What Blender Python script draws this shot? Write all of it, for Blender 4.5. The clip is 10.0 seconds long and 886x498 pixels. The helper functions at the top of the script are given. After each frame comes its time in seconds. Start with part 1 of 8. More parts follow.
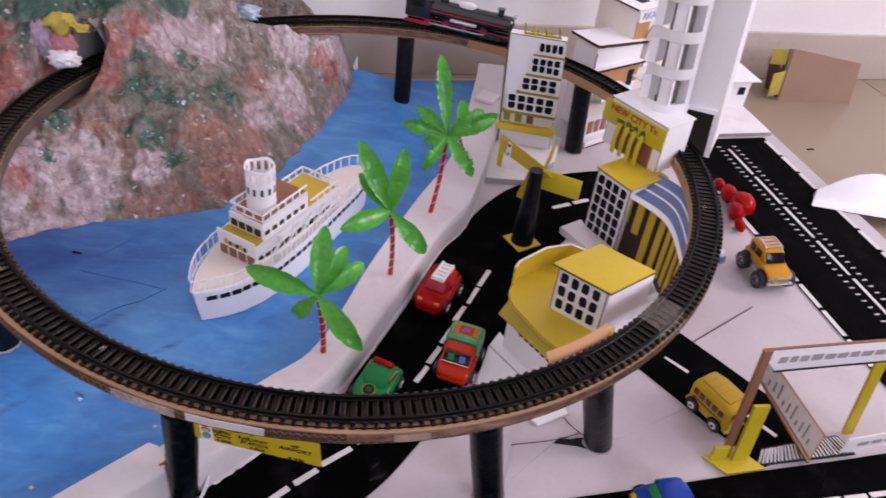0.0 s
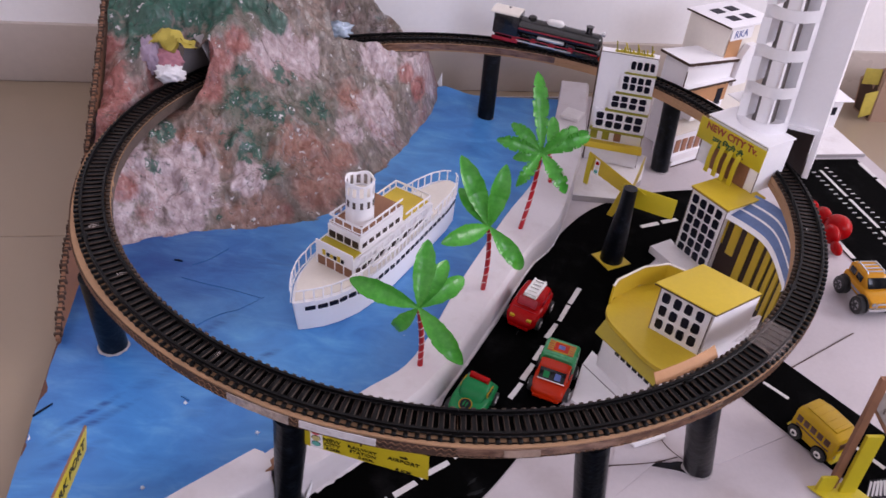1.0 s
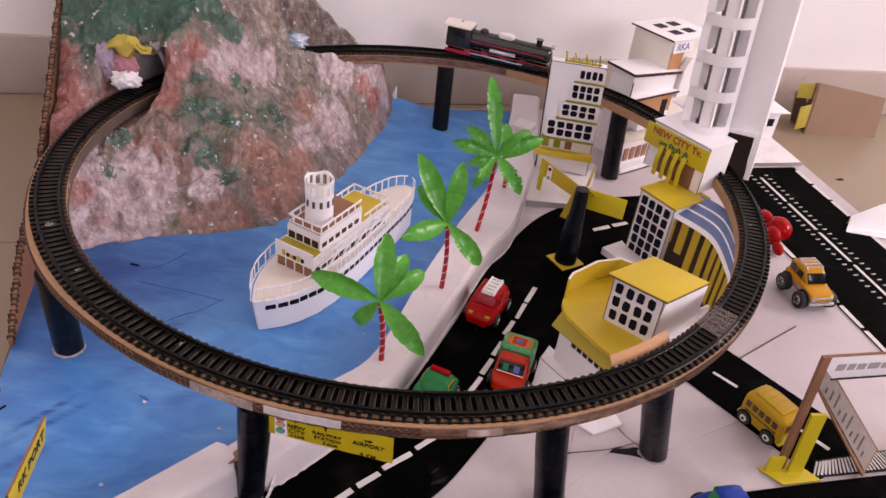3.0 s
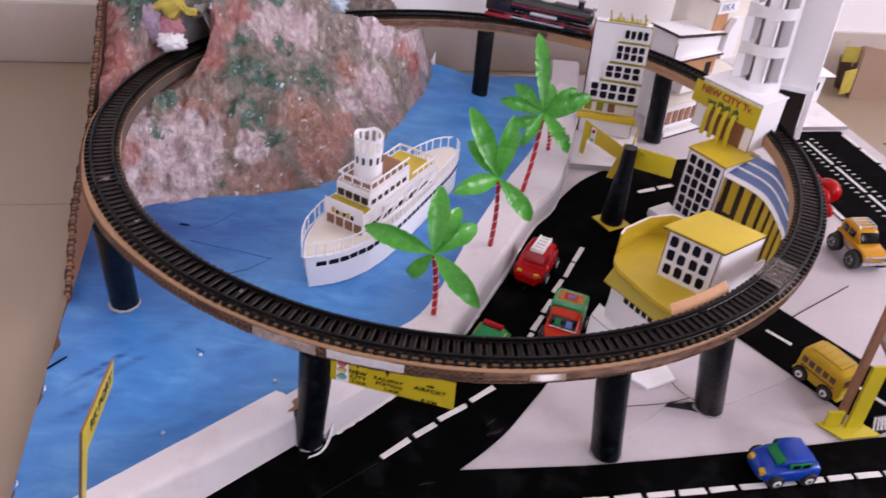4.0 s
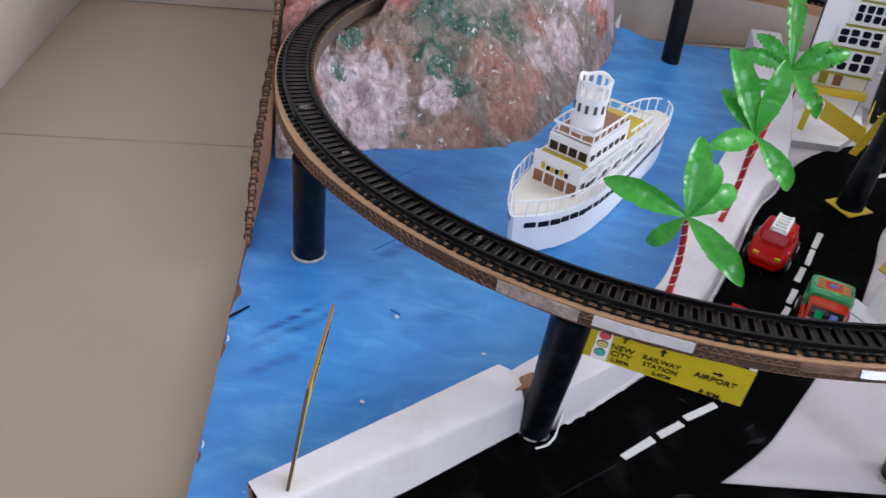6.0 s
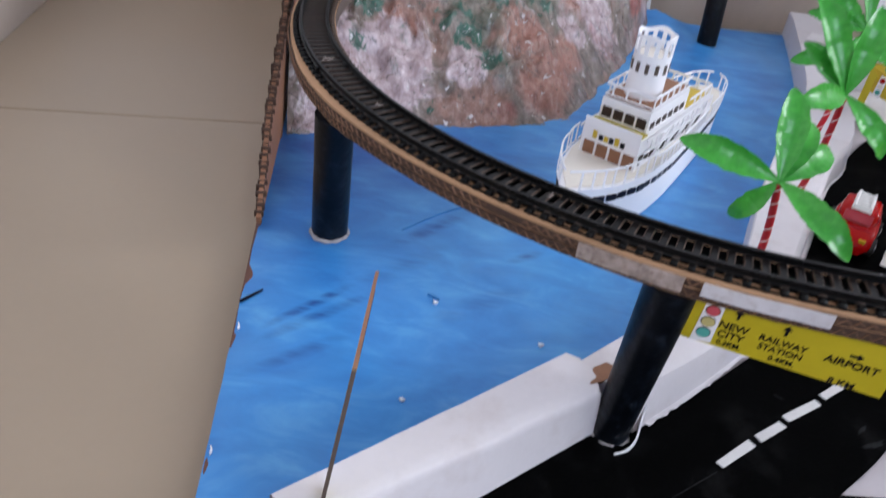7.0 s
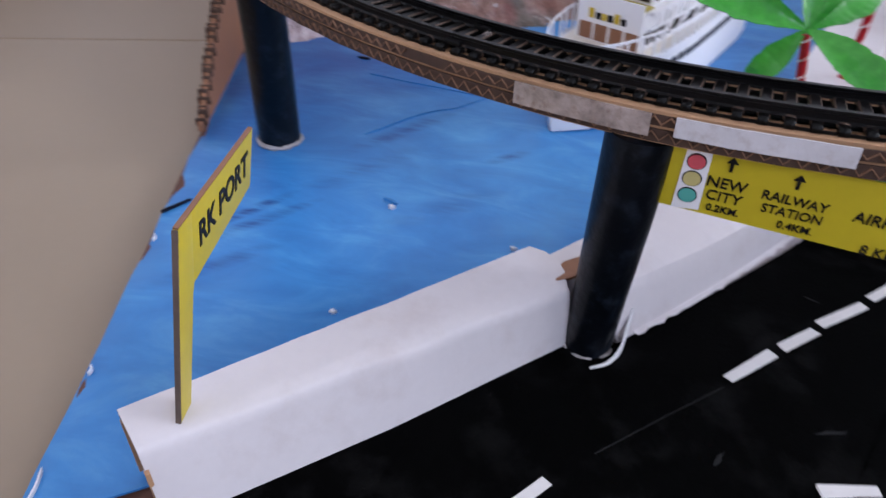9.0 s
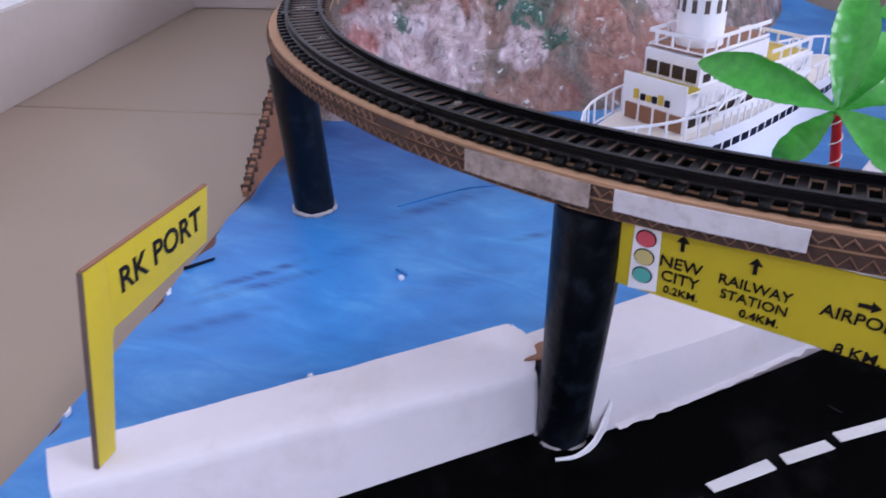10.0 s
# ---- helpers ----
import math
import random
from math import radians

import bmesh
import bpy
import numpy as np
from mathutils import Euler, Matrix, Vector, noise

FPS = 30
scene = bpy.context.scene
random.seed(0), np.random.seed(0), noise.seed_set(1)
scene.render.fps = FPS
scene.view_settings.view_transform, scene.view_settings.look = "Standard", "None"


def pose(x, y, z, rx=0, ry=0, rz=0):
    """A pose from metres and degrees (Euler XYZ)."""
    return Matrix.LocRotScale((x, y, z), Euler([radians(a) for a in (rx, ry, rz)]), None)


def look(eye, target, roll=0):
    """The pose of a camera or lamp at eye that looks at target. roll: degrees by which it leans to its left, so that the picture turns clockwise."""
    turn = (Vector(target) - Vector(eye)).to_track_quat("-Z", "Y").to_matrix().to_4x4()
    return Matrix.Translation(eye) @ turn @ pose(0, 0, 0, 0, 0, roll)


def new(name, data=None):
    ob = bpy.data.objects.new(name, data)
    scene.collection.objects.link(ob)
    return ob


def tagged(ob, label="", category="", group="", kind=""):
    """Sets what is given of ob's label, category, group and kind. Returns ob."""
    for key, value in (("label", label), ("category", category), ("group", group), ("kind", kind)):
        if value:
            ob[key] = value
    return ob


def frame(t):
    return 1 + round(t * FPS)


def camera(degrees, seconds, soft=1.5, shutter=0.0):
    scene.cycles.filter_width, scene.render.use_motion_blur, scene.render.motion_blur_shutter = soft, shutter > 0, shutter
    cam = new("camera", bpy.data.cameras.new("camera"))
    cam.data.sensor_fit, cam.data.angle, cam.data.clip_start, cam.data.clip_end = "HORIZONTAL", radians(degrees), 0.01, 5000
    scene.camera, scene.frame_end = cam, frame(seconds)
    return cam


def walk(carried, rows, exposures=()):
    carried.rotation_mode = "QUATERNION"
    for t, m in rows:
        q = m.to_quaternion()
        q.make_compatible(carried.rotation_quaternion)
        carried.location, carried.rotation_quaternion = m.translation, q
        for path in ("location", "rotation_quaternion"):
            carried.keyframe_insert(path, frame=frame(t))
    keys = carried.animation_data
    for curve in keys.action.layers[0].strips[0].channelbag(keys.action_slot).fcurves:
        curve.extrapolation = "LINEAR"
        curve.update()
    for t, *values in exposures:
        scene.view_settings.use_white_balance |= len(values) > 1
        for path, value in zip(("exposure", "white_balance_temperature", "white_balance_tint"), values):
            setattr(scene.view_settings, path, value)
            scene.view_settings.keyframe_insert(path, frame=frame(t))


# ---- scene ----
cam = camera(60.4, 10.0, shutter=0.5)
PATH = [
    (0, (-0.075, 0.108, 0.548), (0.094, 1.682, -0.675), 9.2),
    (0.5, (-0.1, 0.105, 0.546), (-0.013, 1.69, -0.671), 8.4),
    (1, (-0.117, 0.105, 0.543), (-0.091, 1.701, -0.661), 7.4),
    (1.5, (-0.12, 0.106, 0.543), (-0.104, 1.714, -0.646), 7.1),
    (2, (-0.114, 0.098, 0.539), (-0.073, 1.724, -0.625), 7.1),
    (2.2, (-0.114, 0.094, 0.536), (-0.042, 1.726, -0.617), 7.5),
    (3.3, (-0.124, 0.068, 0.521), (0.026, 1.713, -0.606), 8.9),
    (3.5, (-0.127, 0.064, 0.517), (0.011, 1.706, -0.617), 8.2),
    (4, (-0.145, 0.061, 0.497), (-0.057, 1.682, -0.671), 7.7),
    (4.5, (-0.173, 0.065, 0.474), (-0.15, 1.663, -0.729), 7.8),
    (5, (-0.203, 0.077, 0.449), (-0.261, 1.654, -0.781), 7.5),
    (5.5, (-0.235, 0.095, 0.431), (-0.352, 1.67, -0.796), 7.1),
    (5.7, (-0.244, 0.104, 0.417), (-0.379, 1.685, -0.8), 7.1),
    (6.8, (-0.285, 0.155, 0.33), (-0.403, 1.806, -0.792), 7.7),
    (7, (-0.291, 0.163, 0.315), (-0.414, 1.8, -0.828), 7.4),
    (7.5, (-0.293, 0.174, 0.275), (-0.368, 1.748, -0.958), 7.1),
    (8, (-0.299, 0.184, 0.251), (-0.253, 1.772, -0.964), 9.3),
    (8.5, (-0.287, 0.201, 0.242), (-0.228, 1.78, -0.984), 7.8),
    (9, (-0.228, 0.212, 0.235), (-0.52, 1.786, -0.964), 1.6),
    (9.5, (-0.173, 0.222, 0.228), (-0.872, 1.751, -0.856), -2.5),
    (10, (-0.164, 0.235, 0.225), (-0.824, 1.828, -0.788), -1.4),
]
walk(cam, [(t, look(eye, target, roll)) for t, eye, target, roll in PATH],
     [(0, -0.19, 6600, 10), (0.5, -0.22, 6250, 8), (1, -0.22, 6400, 9), (1.5, -0.15, 7100, 15), (2, -0.18, 7600, 17), (3.5, -0.10, 7150, 11), (4, -0.03, 6600, 9), (4.5, -0.01, 6500, 8),
      (5, -0.02, 6100, -4), (5.5, 0.08, 5980, -9), (7, 0.08, 5900, -8), (7.5, 0.05, 5650, -6), (8, 0.03, 5850, -5), (8.5, 0.02, 6300, 2), (9, -0.08, 5780, -3), (9.5, -0.13, 5550, 3), (10, 0.02, 5500, 5)])

# ---- light ----
world = bpy.data.worlds.new("world")
scene.world = world
world.use_nodes = True
wnt = world.node_tree
wbg = wnt.nodes["Background"]
sky = wnt.nodes.new("ShaderNodeTexSky")
sky.sky_type, sky.sun_disc = "NISHITA", False
sky.sun_elevation, sky.sun_rotation = radians(42), radians(70)
wnt.links.new(sky.outputs[0], wbg.inputs[0])
wbg.inputs[1].default_value = 0.08

# The room and the board share one square frame: u along the back wall, v towards it.
ROOM = pose(-0.401, 0.342, 0, 0, 0, 13.1)
FLOOR = -0.014
U0, U1, V0, V1, TOP = -0.311, 3.6, -2.6, 0.866, 2.75


def window_light(name, at, turn, w, h, watts, colour):
    lamp = bpy.data.lights.new(name, "AREA")
    lamp.shape, lamp.size, lamp.size_y, lamp.energy, lamp.color = "RECTANGLE", w, h, watts, colour
    ob = new(name, lamp)
    ob.matrix_world = ROOM @ pose(*at, *turn)
    return ob


window_light("daylight_right", (U1 + 0.02, -0.45, 1.60), (0, 90, 0), 1.1, 1.5, 84, (1.06, 0.955, 1.05))
window_light("daylight_front", (1.7, V0 - 0.02, 1.65), (90, 0, 0), 1.6, 1.1, 48, (0.96, 0.94, 1.20))


# ---- materials ----
def links(nt, a, b):
    nt.links.new(a, b)


def basic(name, rough=0.6, metal=0.0):
    m = bpy.data.materials.new(name)
    m.use_nodes = True
    nt = m.node_tree
    b = nt.nodes["Principled BSDF"]
    b.inputs["Roughness"].default_value = rough
    b.inputs["Metallic"].default_value = metal
    return m, nt, b


def noise_node(nt, scale, detail=4.0, rough=0.55, stretch=None, coord="Object", distort=0.0):
    tc = nt.nodes.new("ShaderNodeTexCoord")
    src = tc.outputs[coord]
    if stretch:
        mp = nt.nodes.new("ShaderNodeMapping")
        mp.inputs["Scale"].default_value = stretch[:3]
        if len(stretch) > 3:
            mp.inputs["Rotation"].default_value = (0, 0, radians(stretch[3]))
        nt.links.new(src, mp.inputs[0])
        src = mp.outputs[0]
    n = nt.nodes.new("ShaderNodeTexNoise")
    n.inputs["Scale"].default_value, n.inputs["Detail"].default_value = scale, detail
    n.inputs["Roughness"].default_value, n.inputs["Distortion"].default_value = rough, distort
    nt.links.new(src, n.inputs["Vector"])
    return n


def ramp(nt, fac, stops, interp="LINEAR"):
    r = nt.nodes.new("ShaderNodeValToRGB")
    r.color_ramp.interpolation = interp
    el = r.color_ramp.elements
    while len(el) < len(stops):
        el.new(0.5)
    for e, (p, c) in zip(el, stops):
        e.position = p
        e.color = (*c, 1) if len(c) == 3 else c
    nt.links.new(fac, r.inputs[0])
    return r.outputs[0]


def mixc(nt, fac, a, b, mode="MIX"):
    m = nt.nodes.new("ShaderNodeMix")
    m.data_type, m.blend_type = "RGBA", mode
    for sock, v in ((m.inputs[0], fac), (m.inputs[6], a), (m.inputs[7], b)):
        if isinstance(v, (int, float)):
            sock.default_value = v
        elif isinstance(v, tuple):
            sock.default_value = (*v, 1)
        else:
            nt.links.new(v, sock)
    return m.outputs[2]


def bump(nt, b, height, strength, dist=0.001):
    n = nt.nodes.new("ShaderNodeBump")
    n.inputs["Strength"].default_value, n.inputs["Distance"].default_value = strength, dist
    nt.links.new(height, n.inputs["Height"])
    nt.links.new(n.outputs[0], b.inputs["Normal"])


def paint(name, c, rough=0.6, var=0.12, scale=25.0, fine=400.0, rel=0.15, metal=0.0, coat=0.0, dirt_or_glint=None, rand=0.0, spec=0.5):
    """A painted or moulded surface: colour drifting at two scales, faint relief."""
    m, nt, b = basic(name, rough, metal)
    n1, n2 = noise_node(nt, scale), noise_node(nt, fine, 3)
    lo = tuple(x * (1 - var) for x in c)
    hi = tuple(min(1, x * (1 + var * 0.7)) for x in c)
    col = ramp(nt, n1.outputs[0], [(0.3, lo), (0.7, hi)])
    col = mixc(nt, 0.35, col, ramp(nt, n2.outputs[0], [(0.3, lo), (0.7, hi)]))
    if dirt_or_glint:
        n3 = noise_node(nt, scale * 2.3, 6, 0.65)
        col = mixc(nt, ramp(nt, n3.outputs[0], [(0.52, (0, 0, 0)), (0.75, (0.7, 0.7, 0.7))]), col, dirt_or_glint)
    if rand:
        oi = nt.nodes.new("ShaderNodeObjectInfo")
        col = mixc(nt, rand, col, ramp(nt, oi.outputs["Random"], [(0, lo), (1, hi)]), "MIX")
    nt.links.new(col, b.inputs["Base Color"])
    if rel:
        rr = nt.nodes.new("ShaderNodeMapRange")
        rr.inputs[3].default_value, rr.inputs[4].default_value = max(0.03, rough - 0.1), min(1, rough + 0.12)
        nt.links.new(n1.outputs[0], rr.inputs[0])
        nt.links.new(rr.outputs[0], b.inputs["Roughness"])
    b.inputs["Coat Weight"].default_value = coat
    b.inputs["Coat Roughness"].default_value = 0.1
    b.inputs["Specular IOR Level"].default_value = spec
    if rel:
        bump(nt, b, n2.outputs[0], rel, 0.0006)
    return m


M_WALL = paint("wall_paint", (0.885, 0.86, 0.86), 0.7, 0.05, 3, 120, 0.1)
M_SKIRT = paint("skirting_tile", (0.52, 0.45, 0.40), 0.3, 0.08, 6, 90, 0.03)
M_GROUT = paint("grout", (0.35, 0.29, 0.24), 0.9, 0.2, 30, 300, 0.2)
# Unseen closing walls and ceiling, kept dark to cut bounced fill light.
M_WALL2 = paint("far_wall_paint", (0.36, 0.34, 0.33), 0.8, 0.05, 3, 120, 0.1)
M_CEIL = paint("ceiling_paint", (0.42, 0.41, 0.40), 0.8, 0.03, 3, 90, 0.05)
M_TILE = paint("floor_tile", (0.335, 0.260, 0.185), 0.32, 0.035, 2.5, 160, 0.0, coat=0.05, rand=0.25, spec=0.35)
M_PLY = paint("hardboard", (0.135, 0.058, 0.038), 0.75, 0.25, 20, 300, 0.3)
M_CARD = paint("corrugated_card", (0.43, 0.25, 0.135), 0.8, 0.18, 30, 260, 0.3)
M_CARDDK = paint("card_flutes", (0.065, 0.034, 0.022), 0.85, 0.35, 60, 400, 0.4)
M_WHITE = paint("white_paper", (0.80, 0.765, 0.775), 0.55, 0.06, 14, 220, 0.12, dirt_or_glint=(0.62, 0.56, 0.55))
M_GROUND = paint("ground_chart_paper", (0.56, 0.505, 0.525), 0.6, 0.07, 9, 220, 0.12, dirt_or_glint=(0.48, 0.42, 0.43))
M_WALLCARD = paint("sea_wall_card", (0.66, 0.615, 0.635), 0.55, 0.05, 16, 240, 0.12, dirt_or_glint=(0.56, 0.50, 0.50))
M_PAPER = paint("white_card", (0.89, 0.87, 0.89), 0.5, 0.04, 20, 260, 0.1)
M_CREAM = paint("cream_card", (0.80, 0.74, 0.66), 0.5, 0.06, 30, 300, 0.12)
M_ROAD = paint("black_road_paper", (0.0011, 0.0011, 0.0012), 0.7, 0.8, 12, 420, 0.7, dirt_or_glint=(0.0125, 0.0122, 0.0125), spec=0.02)
M_SCUFF = paint("grey_scuff", (0.020, 0.020, 0.021), 0.8, 0.5, 90, 500, 0.4, spec=0.05)
M_DASH = paint("white_road_tape", (0.72, 0.69, 0.68), 0.45, 0.08, 60, 400, 0.1)
# The pale blotches put glints of the crumpled wrap into its colour.
M_BLACK = paint("black_paper_wrap", (0.0020, 0.0028, 0.0048), 0.33, 0.4, 40, 130, 0.9, dirt_or_glint=(0.024, 0.032, 0.048), spec=0.22)
M_RAIL = paint("black_plastic_rail", (0.0055, 0.005, 0.0052), 0.32, 0.3, 60, 400, 0.15, spec=0.13)
M_SLEEPER = paint("black_plastic_sleeper", (0.072, 0.045, 0.032), 0.55, 0.4, 18, 300, 0.25, dirt_or_glint=(0.135, 0.070, 0.045), rand=0.5, spec=0.28)
M_YELLOW = paint("yellow_paper", (0.60, 0.43, 0.028), 0.42, 0.08, 20, 260, 0.12)
M_YELLOWB = paint("bright_yellow_paper", (0.56, 0.45, 0.017), 0.42, 0.06, 20, 260, 0.12)
M_INK = paint("black_ink", (0.010, 0.009, 0.012), 0.5, 0.3, 90, 500, 0.05, spec=0.15)
M_REDINK = paint("red_brown_ink", (0.30, 0.06, 0.03), 0.5, 0.2, 90, 500, 0.05)
M_GREENINK = paint("green_ink", (0.02, 0.09, 0.045), 0.5, 0.2, 90, 500, 0.05)
M_BLUEINK = paint("blue_ink", (0.10, 0.14, 0.38), 0.5, 0.2, 90, 500, 0.05)
M_WIN = paint("window_ink", (0.006, 0.006, 0.016), 0.45, 0.3, 120, 500, 0.05, spec=0.15)
M_CREASE = paint("crease_blue", (0.048, 0.205, 0.52), 0.6, 0.3, 60, 300, 0.1)
M_OLIVEY = paint("olive_yellow_paper", (0.42, 0.33, 0.022), 0.45, 0.1, 30, 300, 0.1)
M_DARKBROWN = paint("dark_brown_card", (0.030, 0.014, 0.010), 0.6, 0.3, 60, 300, 0.1)
M_BROWN = paint("brown_card", (0.25, 0.115, 0.06), 0.6, 0.2, 40, 300, 0.2)
M_DULL = paint("dull_card", (0.115, 0.082, 0.066), 0.75, 0.3, 40, 300, 0.3)
M_TAN = paint("tan_card", (0.50, 0.255, 0.115), 0.6, 0.1, 40, 300, 0.15)
M_BOX = paint("kraft_box", (0.36, 0.235, 0.165), 0.65, 0.10, 14, 200, 0.15)
M_GREY = paint("grey_paper", (0.36, 0.33, 0.33), 0.6, 0.12, 60, 300, 0.15)
M_STRIPE = paint("blue_stripe", (0.13, 0.20, 0.40), 0.45, 0.2, 60, 300, 0.1)
M_REDTOY = paint("red_plastic", (0.36, 0.003, 0.004), 0.12, 0.08, 30, 300, 0.03, coat=0.05, spec=0.14)
M_ORANGETOY = paint("orange_red_plastic", (0.45, 0.022, 0.003), 0.22, 0.08, 30, 300, 0.03, coat=0.06, spec=0.22)
M_GREENTOY = paint("green_plastic", (0.010, 0.20, 0.055), 0.2, 0.1, 30, 300, 0.03, coat=0.06, spec=0.22)
M_YELTOY = paint("yellow_plastic", (0.50, 0.315, 0.016), 0.22, 0.08, 30, 300, 0.03, coat=0.06, spec=0.22)
M_ORTOY = paint("amber_plastic", (0.56, 0.26, 0.015), 0.2, 0.1, 30, 300, 0.03, coat=0.06, spec=0.22)
M_BLUETOY = paint("blue_plastic", (0.006, 0.045, 0.34), 0.28, 0.1, 30, 300, 0.03, coat=0.15, spec=0.3)
M_TYRE = paint("black_rubber", (0.014, 0.014, 0.015), 0.55, 0.25, 80, 400, 0.2)
M_GLASSDK = paint("dark_window_plastic", (0.006, 0.007, 0.009), 0.15, 0.2, 30, 300, 0.0, coat=0.1, spec=0.3)
M_CHROME = paint("silver_plastic", (0.62, 0.62, 0.63), 0.25, 0.08, 60, 300, 0.0, metal=0.6)
M_TOYWHITE = paint("white_plastic", (0.82, 0.80, 0.78), 0.3, 0.04, 40, 300, 0.03)
M_TRUNK = paint("red_wrapped_straw", (0.46, 0.006, 0.015), 0.4, 0.15, 60, 300, 0.1)
M_LOCO = paint("black_loco_plastic", (0.012, 0.012, 0.014), 0.2, 0.3, 40, 300, 0.05, coat=0.4)
M_CRIMSON = paint("crimson_plastic", (0.35, 0.012, 0.03), 0.3, 0.15, 40, 300, 0.05)
M_OLDTAPE = paint("old_white_tape", (0.60, 0.575, 0.60), 0.4, 0.12, 90, 300, 0.4, dirt_or_glint=(0.42, 0.36, 0.35))
M_FLUTE = paint("card_flute_paper", (0.21, 0.112, 0.066), 0.85, 0.35, 90, 400, 0.3)
M_CRINKLE = paint("crinkled_tape", (0.36, 0.29, 0.26), 0.16, 0.5, 130, 320, 0.9, coat=0.4, dirt_or_glint=(0.17, 0.095, 0.065))
M_TAPE, _nt, _b = basic("clear_tape", 0.10)
_n = noise_node(_nt, 60, 5, 0.6, (1, 1, 4))
_nt.links.new(ramp(_nt, _n.outputs[0], [(0.35, (0.085, 0.042, 0.028)), (0.65, (0.24, 0.135, 0.090))]), _b.inputs["Base Color"])
bump(_nt, _b, _n.outputs[0], 0.5, 0.002)
M_TAPEGLOSS = paint("glossy_clear_tape", (0.26, 0.18, 0.14), 0.06, 0.3, 120, 300, 0.15, coat=1.0)
M_FILM, _nf, _bf = basic("clear_film", 0.15)
_n2 = noise_node(_nf, 260, 5, 0.6, (1, 3.5, 1, 40))
_nf.links.new(ramp(_nf, _n2.outputs[0], [(0.38, (0.10, 0.10, 0.10)), (0.66, (0.45, 0.45, 0.45))]), _bf.inputs["Alpha"])
_bf.inputs["Base Color"].default_value = (0.38, 0.31, 0.28, 1)
bump(_nf, _bf, _n2.outputs[0], 0.6, 0.002)
_b.inputs["Coat Weight"].default_value = 0.6


def leaf_material():
    m, nt, b = basic("green_leaf_plastic", 0.36)
    n1, n2 = noise_node(nt, 26, 3), noise_node(nt, 240, 3, 0.6)
    col = ramp(nt, n1.outputs[0], [(0.3, (0.034, 0.225, 0.018)), (0.7, (0.095, 0.41, 0.045))])
    nt.links.new(mixc(nt, 0.3, col, ramp(nt, n2.outputs[0], [(0.35, (0.024, 0.17, 0.014)), (0.7, (0.105, 0.43, 0.055))])), b.inputs["Base Color"])
    bump(nt, b, n2.outputs[0], 0.06, 0.001)
    b.inputs["Coat Weight"].default_value = 0.25
    b.inputs["Coat Roughness"].default_value = 0.20
    b.inputs["Specular IOR Level"].default_value = 0.3
    return m


